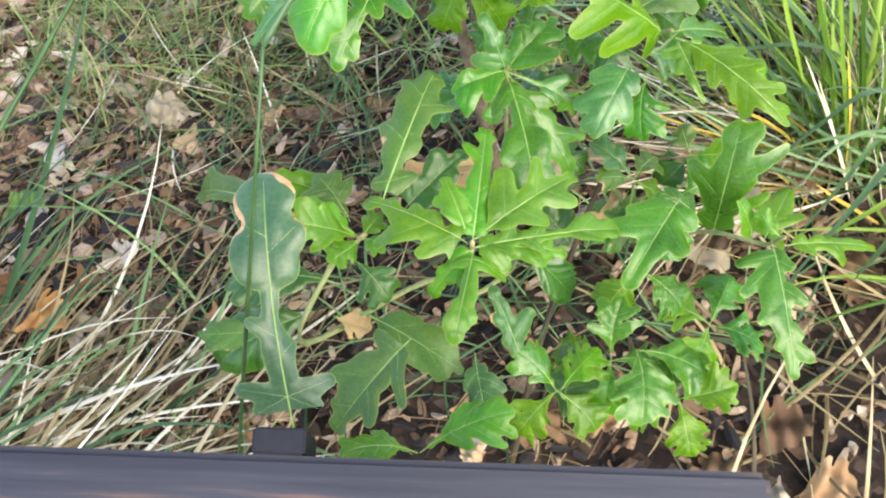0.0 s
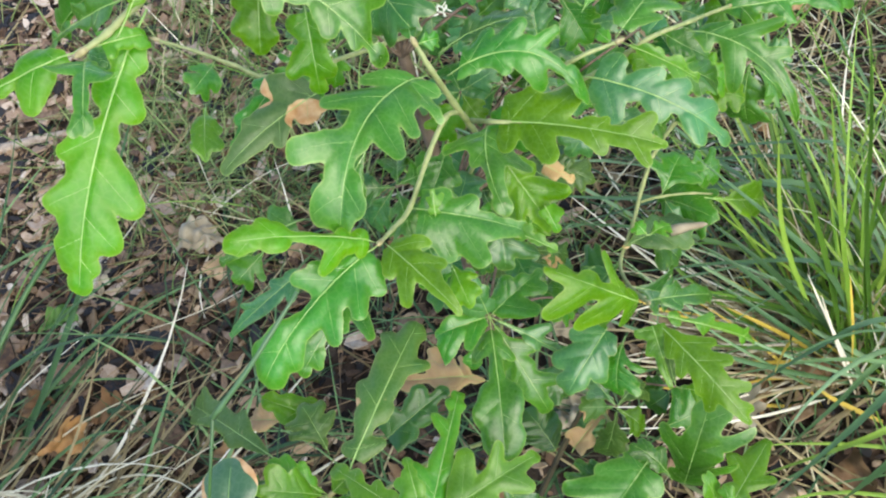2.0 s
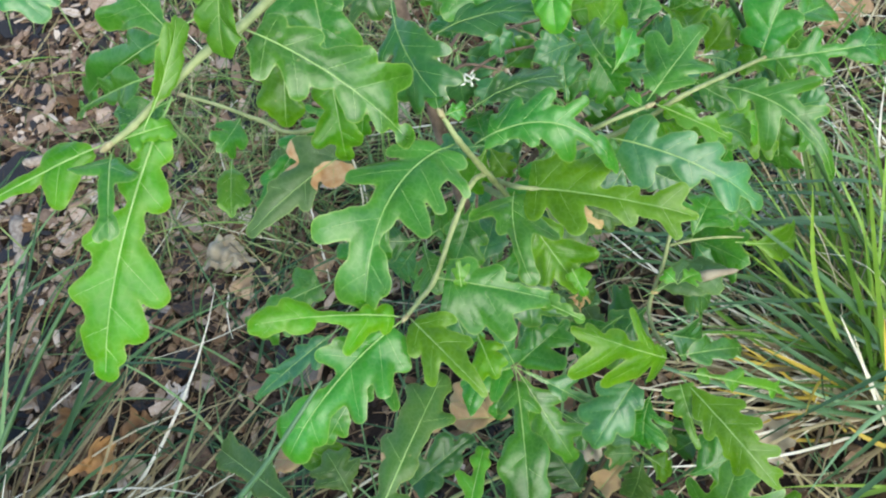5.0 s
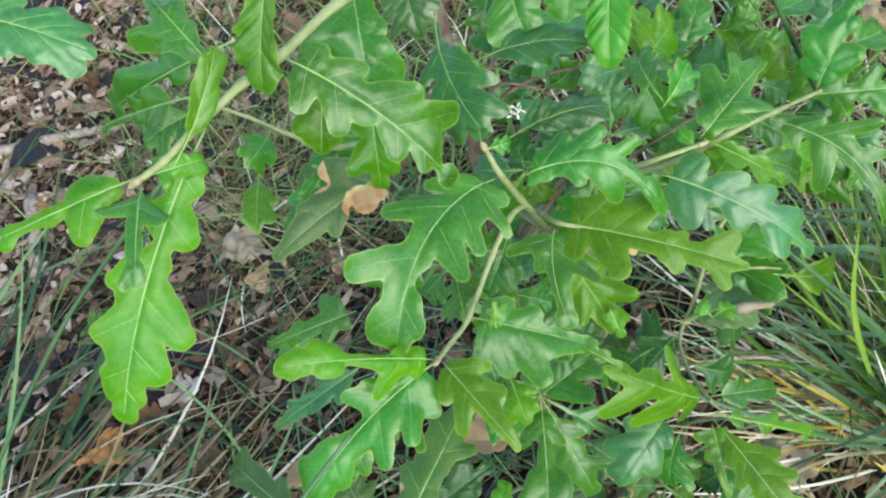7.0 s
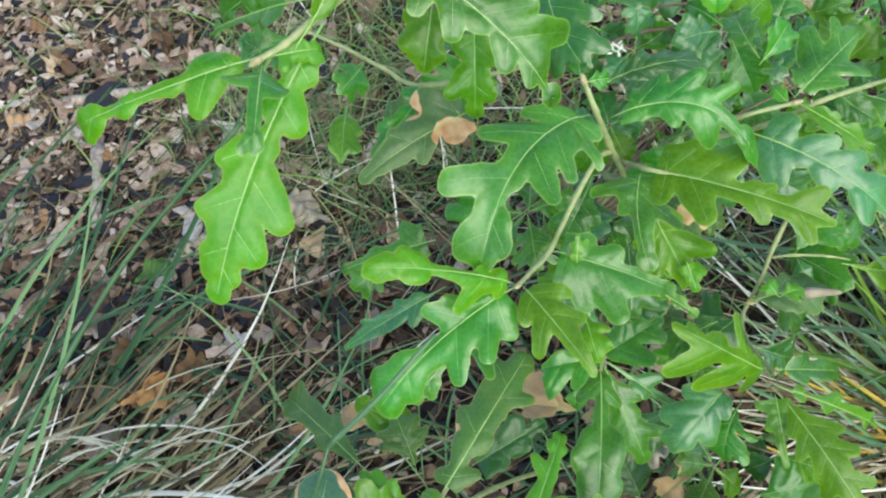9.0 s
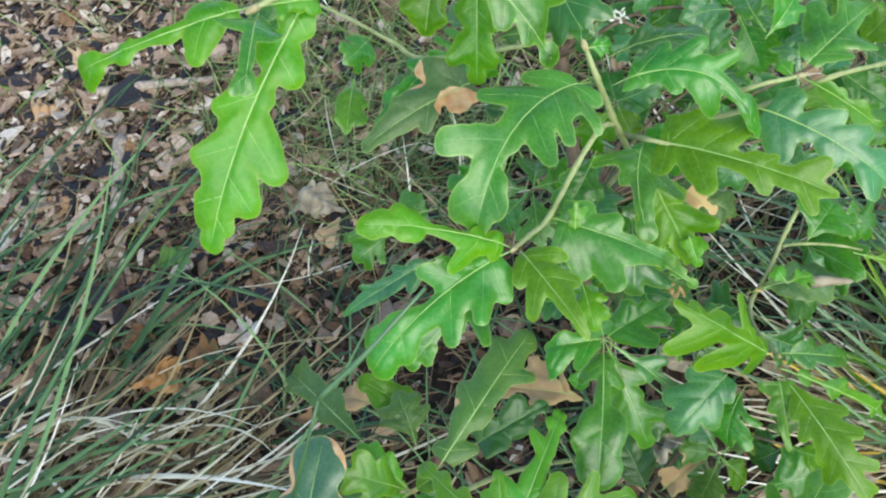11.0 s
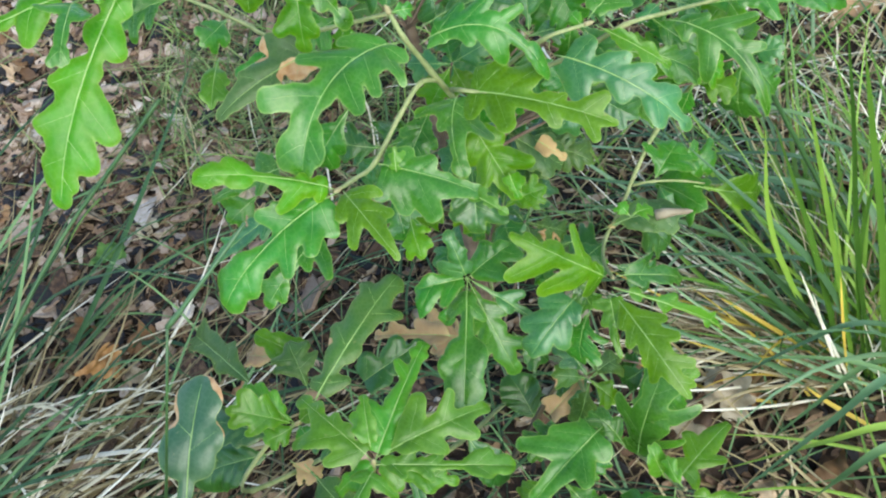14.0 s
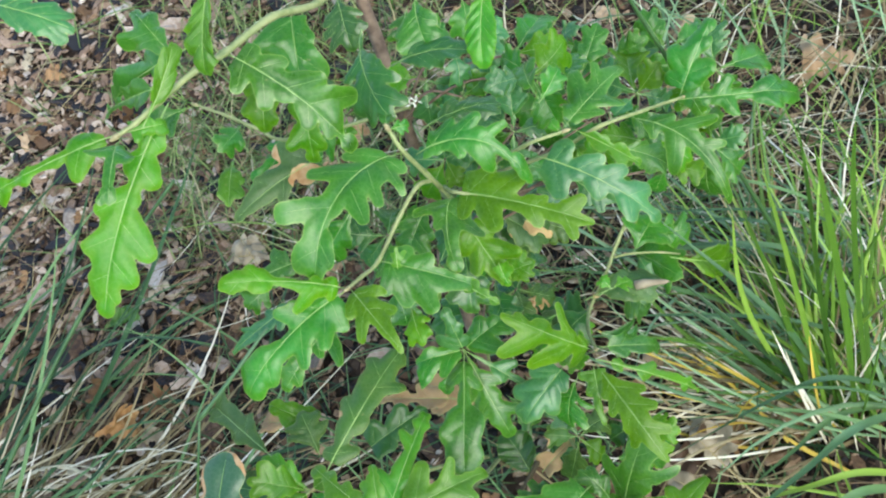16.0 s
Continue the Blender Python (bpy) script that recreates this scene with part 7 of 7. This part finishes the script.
def needles(count):
    verts, faces = [], []
    for _ in range(count):
        x, y = grng.gauss(-0.45, 0.42), grng.gauss(0.8, 0.42)
        a, n = grng.uniform(0, 6.28), grng.uniform(0.02, 0.07)
        d = Vector((math.cos(a), math.sin(a), grng.uniform(-0.15, 0.25)))
        s = Vector((-d.y, d.x, 0)) * grng.uniform(0.0004, 0.0009)
        o = Vector((x, y, ground_z(x, y) + grng.uniform(0.003, 0.014)))
        k = len(verts)
        up = Vector((0, 0, 0.0008))
        e = o + d * n + Vector((0, 0, -0.1 * n))
        verts += [o - s, o + up, o + s, e - s * 0.5, e + up, e + s * 0.5]
        faces += [(k, k + 1, k + 4, k + 3), (k + 1, k + 2, k + 5, k + 4)]
    ob = new("needle_litter", mesh_of("needle_litter", verts, faces, NEEDLE))
    return tagged(ob, "dry brown needles and stems strewn over the litter", "litter", kind="stuff")


needles(4000)


def dead_leaf_mesh(seed):
    """A curled dry oak leaf, about 8 cm long, lying at the origin."""
    r = random.Random(seed)
    ln, wd = r.uniform(0.050, 0.075), r.uniform(0.016, 0.022)
    curl, fold, ph = r.uniform(0.0, 0.8), r.uniform(-0.2, 1.2), r.uniform(0, 6)
    plan, spine, end = lobe_plan(0, 3 + seed % 2, 0.35, r)
    pts, faces = leaf_sheet(plan, spine, end, ln, wd, 26, 18)
    verts = []
    for x, y in pts:
        u, v = x / ln, y / wd
        z = curl * 0.022 * (1 - (2 * u - 1) ** 2) + fold * abs(v) ** 1.5 * wd * 0.8 + 0.005 * math.sin(u * 9 + v * 3 + ph) + 0.003 * math.sin(u * 17 - v * 7 + ph)
        verts.append((x - ln / 2, y, max(0.0, z) + 0.001))
    return mesh_of("fallen_leaf", verts, faces, DEADLEAF)


DEAD = [dead_leaf_mesh(s) for s in range(6)]


def fallen_leaf(x, y, turn, size=1.0, tilt=0.0, which=0, lift=0.006, mat=None, label="dry brown curled oak leaf lying on the litter"):
    ob = new("fallen_leaf", DEAD[which % 6])
    if mat:
        ob.data = ob.data.copy()
        ob.data.materials[0] = mat
    ob.matrix_world = pose(x, y, ground_z(x, y) + lift, tilt, tilt * 0.5, turn) @ Matrix.Scale(size, 4)
    return tagged(ob, label, "leaf", "fallen leaves")


fallen_leaf(-0.492, 0.408, 63, 1.05, 58, 3, 0.035, ORANGE_LEAF, "orange-brown curled leaf caught among straw")
fallen_leaf(-0.548, 0.549, 50, 0.9, 12, 4, 0.03, GREEN_LEAF, "single green leaf fallen on the litter")
fallen_leaf(-0.406, 0.655, 40, 1.10, 12, 1, 0.02, PALE_LEAF, "bleached tan leaf lying on the litter")
fallen_leaf(0.161, 0.441, 107, 1.10, 12, 2, 0.02, PALE_LEAF, "bleached tan leaf lying on the litter")
fallen_leaf(-0.391, 0.656, 174, 1.10, 12, 3, 0.02, PALE_LEAF, "bleached tan leaf lying on the litter")
fallen_leaf(0.036, 0.463, 241, 1.10, 12, 4, 0.02, PALE_LEAF, "bleached tan leaf lying on the litter")
fallen_leaf(0.185, 0.481, 308, 1.10, 12, 5, 0.02, PALE_LEAF, "bleached tan leaf lying on the litter")
fallen_leaf(-0.50, 0.40, 150, 1.1, 12, 3, 0.02)
fallen_leaf(-0.37, 0.63, 20, 0.95, 12, 2)
fallen_leaf(-0.29, 0.66, 80, 0.8, 18, 3)
fallen_leaf(-0.42, 0.47, 130, 0.6, 18, 4)
fallen_leaf(0.17, 0.46, 20, 1.2, 10, 5)
fallen_leaf(0.21, 0.50, 100, 1.0, 20, 0)
fallen_leaf(0.30, 1.01, 60, 1.7, 8, 1)
fallen_leaf(0.15, 0.57, 150, 1.2, 10, 2)
for _k in range(12):
    fallen_leaf(grng.uniform(0.10, 0.42), grng.uniform(0.46, 0.80), grng.uniform(0, 360), grng.uniform(0.6, 1.0), grng.uniform(-10, 20), _k)
for _k in range(14):
    fallen_leaf(grng.uniform(-0.05, 0.40), grng.uniform(0.10, 0.42), grng.uniform(0, 360), grng.uniform(0.8, 1.15), grng.uniform(-10, 25), _k)
for _k in range(150):
    _x, _y = grng.uniform(-1.1, 0.6), grng.uniform(0.15, 1.6)
    fallen_leaf(_x, _y, grng.uniform(0, 360), grng.uniform(0.5, 1.0), grng.uniform(-25, 30), _k, 0.008, PALE_LEAF if _k % 4 == 0 else None)


def stick(points, r0, r1, label, mat=STICK, name="stick", category="stick"):
    line = smooth_line(points, 5)
    n = len(line) - 1
    v, f = tube(line, [(r0 + (r1 - r0) * i / n) * (1 + 0.12 * math.sin(i * 1.9)) for i in range(n + 1)], 8)
    o = Vector(points[0])
    ob = new(name, mesh_of(name, [p - o for p in v], f, mat))
    ob.location = o
    return tagged(ob, label, category)


def on_ground(x, y, h):
    return (x, y, ground_z(x, y) + h)


stick([on_ground(-0.80, 0.78, 0.008), on_ground(-0.72, 0.81, 0.012), on_ground(-0.63, 0.84, 0.010)], 0.008, 0.005, "grey weathered stick lying on bark litter")
stick([on_ground(-0.72, 0.72, 0.007), on_ground(-0.69, 0.66, 0.009), on_ground(-0.67, 0.61, 0.007)], 0.010, 0.006, "pale split piece of bark on the litter")
stick([on_ground(-0.035, 0.24, 0.02), (-0.003, 0.304, 0.140), (0.033, 0.372, 0.193), (0.061, 0.414, 0.234)], 0.0028, 0.0020, "pale dry stalk leaning below the shrub", STRAW, "dry_stalk", "stalk")


def culm(points, r, label, mat=CULM):
    return stick(points, r, r * 0.6, label, mat, "grass_stalk", "stalk")


culm([on_ground(0.356, 0.571, 0), (0.264, 0.587, 0.20), (0.161, 0.605, 0.40), (0.058, 0.623, 0.60), (-0.019, 0.637, 0.75)], 0.0023, "stout dark green grass stalk beside the shrub")
culm([on_ground(-0.262, 0.052, 0), (-0.188, 0.149, 0.264), (-0.104, 0.260, 0.530)], 0.0014, "thin upright grass stalk with a broken top")
culm([(-0.104, 0.260, 0.530), (-0.085, 0.277, 0.547), (-0.064, 0.304, 0.564)], 0.0015, "broken grass tip bent over the leaves", COOL_BLADE)
culm([on_ground(-0.60, 0.16, 0), (-0.522, 0.274, 0.153), (-0.488, 0.377, 0.201), (-0.450, 0.467, 0.241), (-0.407, 0.526, 0.274), (-0.350, 0.577, 0.322)], 0.0030, "long dark green stalk leaning over the litter", GRASS_BLUE)
culm([on_ground(0.33, 0.50, 0), (0.31, 0.49, 0.25), (0.275, 0.47, 0.50)], 0.0011, "tall green grass stalk in the tuft", GRASS)



def panicle(foot, top, label):
    """A thin flowering grass stem with pale hanging seeds."""
    stem = thing("grass_panicle", foot, label, "grass")
    a, b = Vector((0, 0, 0)), Vector(top) - Vector(foot)
    line = smooth_line([a, (a + b) / 2 + Vector((0.012, 0, 0.01)), b], 8)
    v, f = tube(line, [0.0005 - 0.0003 * i / 16 for i in range(len(line))], 5)
    part("stalk", mesh_of("stalk", v, f, STRAW), stem)
    for k in range(9):
        p = line[-1 - k]
        d = Vector((grng.uniform(-1, 1), grng.uniform(-1, 1), grng.uniform(-0.6, 0.4))) * 0.006
        v, f = tube([p, p + d, p + d * 1.5, p + d * 2.1], [0.0002, 0.0005, 0.0006, 0.0001], 5)
        part("seed", mesh_of("seed", v, f, STRAW), stem)
    return stem


panicle(on_ground(-0.27, 0.50, 0), (-0.20, 0.46, 0.42), "thin flowering grass stem with pale seeds")
panicle(on_ground(-0.30, 0.60, 0), (-0.24, 0.58, 0.33), "thin flowering grass stem with pale seeds")


def fluff(at):
    r = random.Random(3)
    verts, faces = [], []
    for _ in range(16):
        p = Vector(at) + Vector((r.uniform(-1, 1), r.uniform(-1, 1), r.uniform(0, 1.4))) * 0.0030
        q = Vector((r.uniform(-1, 1), r.uniform(-1, 1), r.uniform(-0.4, 1))).normalized() * 0.0032
        v, f = tube([p, p + q * 0.35, p + q * 0.7, p + q], [0.0002, 0.0005, 0.0004, 0.0001], 6)
        o = len(verts)
        verts += v
        faces += [tuple(i + o for i in q) for q in f]
    part("fluff", mesh_of("fluff", to_local(verts), faces, FLOWER), SAPLING, "tiny white woolly tuft on a bud")


fluff((-0.018, 0.468, 0.563))

# ---- the sign ----


def bevelled_box(sx, sy, sz, bev):
    bm = bmesh.new()
    bmesh.ops.create_cube(bm, size=1.0)
    bmesh.ops.scale(bm, vec=(sx, sy, sz), verts=bm.verts)
    bmesh.ops.bevel(bm, geom=bm.edges[:], offset=bev, segments=2, affect="EDGES")
    return bm


def bm_mesh(name, bm, mat):
    me = bpy.data.meshes.new(name)
    bm.to_mesh(me)
    bm.free()
    me.materials.append(mat)
    return me


def wooden_sign():
    sign = thing("wooden_sign", (-0.08, 0.02, ground_z(-0.08, 0.02)), "dark-stained wooden sign board on a black metal post", "sign")
    base = sign.location
    at = pose(-0.123, 0.098, 0.512, 12, 8.0, -1.8)
    off = Matrix.Translation(-Vector(base)) @ at
    board = part("board", bm_mesh("board", bevelled_box(0.394, 0.17, 0.020, 0.0025), board_material()), sign, "dark-stained board with brown grain")
    board.matrix_basis = off @ Matrix.Translation((0.0, -0.085, -0.010))
    bracket = part("bracket", bm_mesh("bracket", bevelled_box(0.0177, 0.009, 0.03, 0.0008), BLACK_METAL), sign, "flat black metal strap")
    bracket.matrix_basis = off @ Matrix.Translation((0.035, 0.0045, -0.0165))
    post = part("post", bm_mesh("post", bevelled_box(0.02, 0.02, 0.40, 0.0015), BLACK_METAL), sign, "square black metal post")
    post.matrix_basis = Matrix.Translation((-0.02, 0.01, 0.20))
    return sign


wooden_sign()
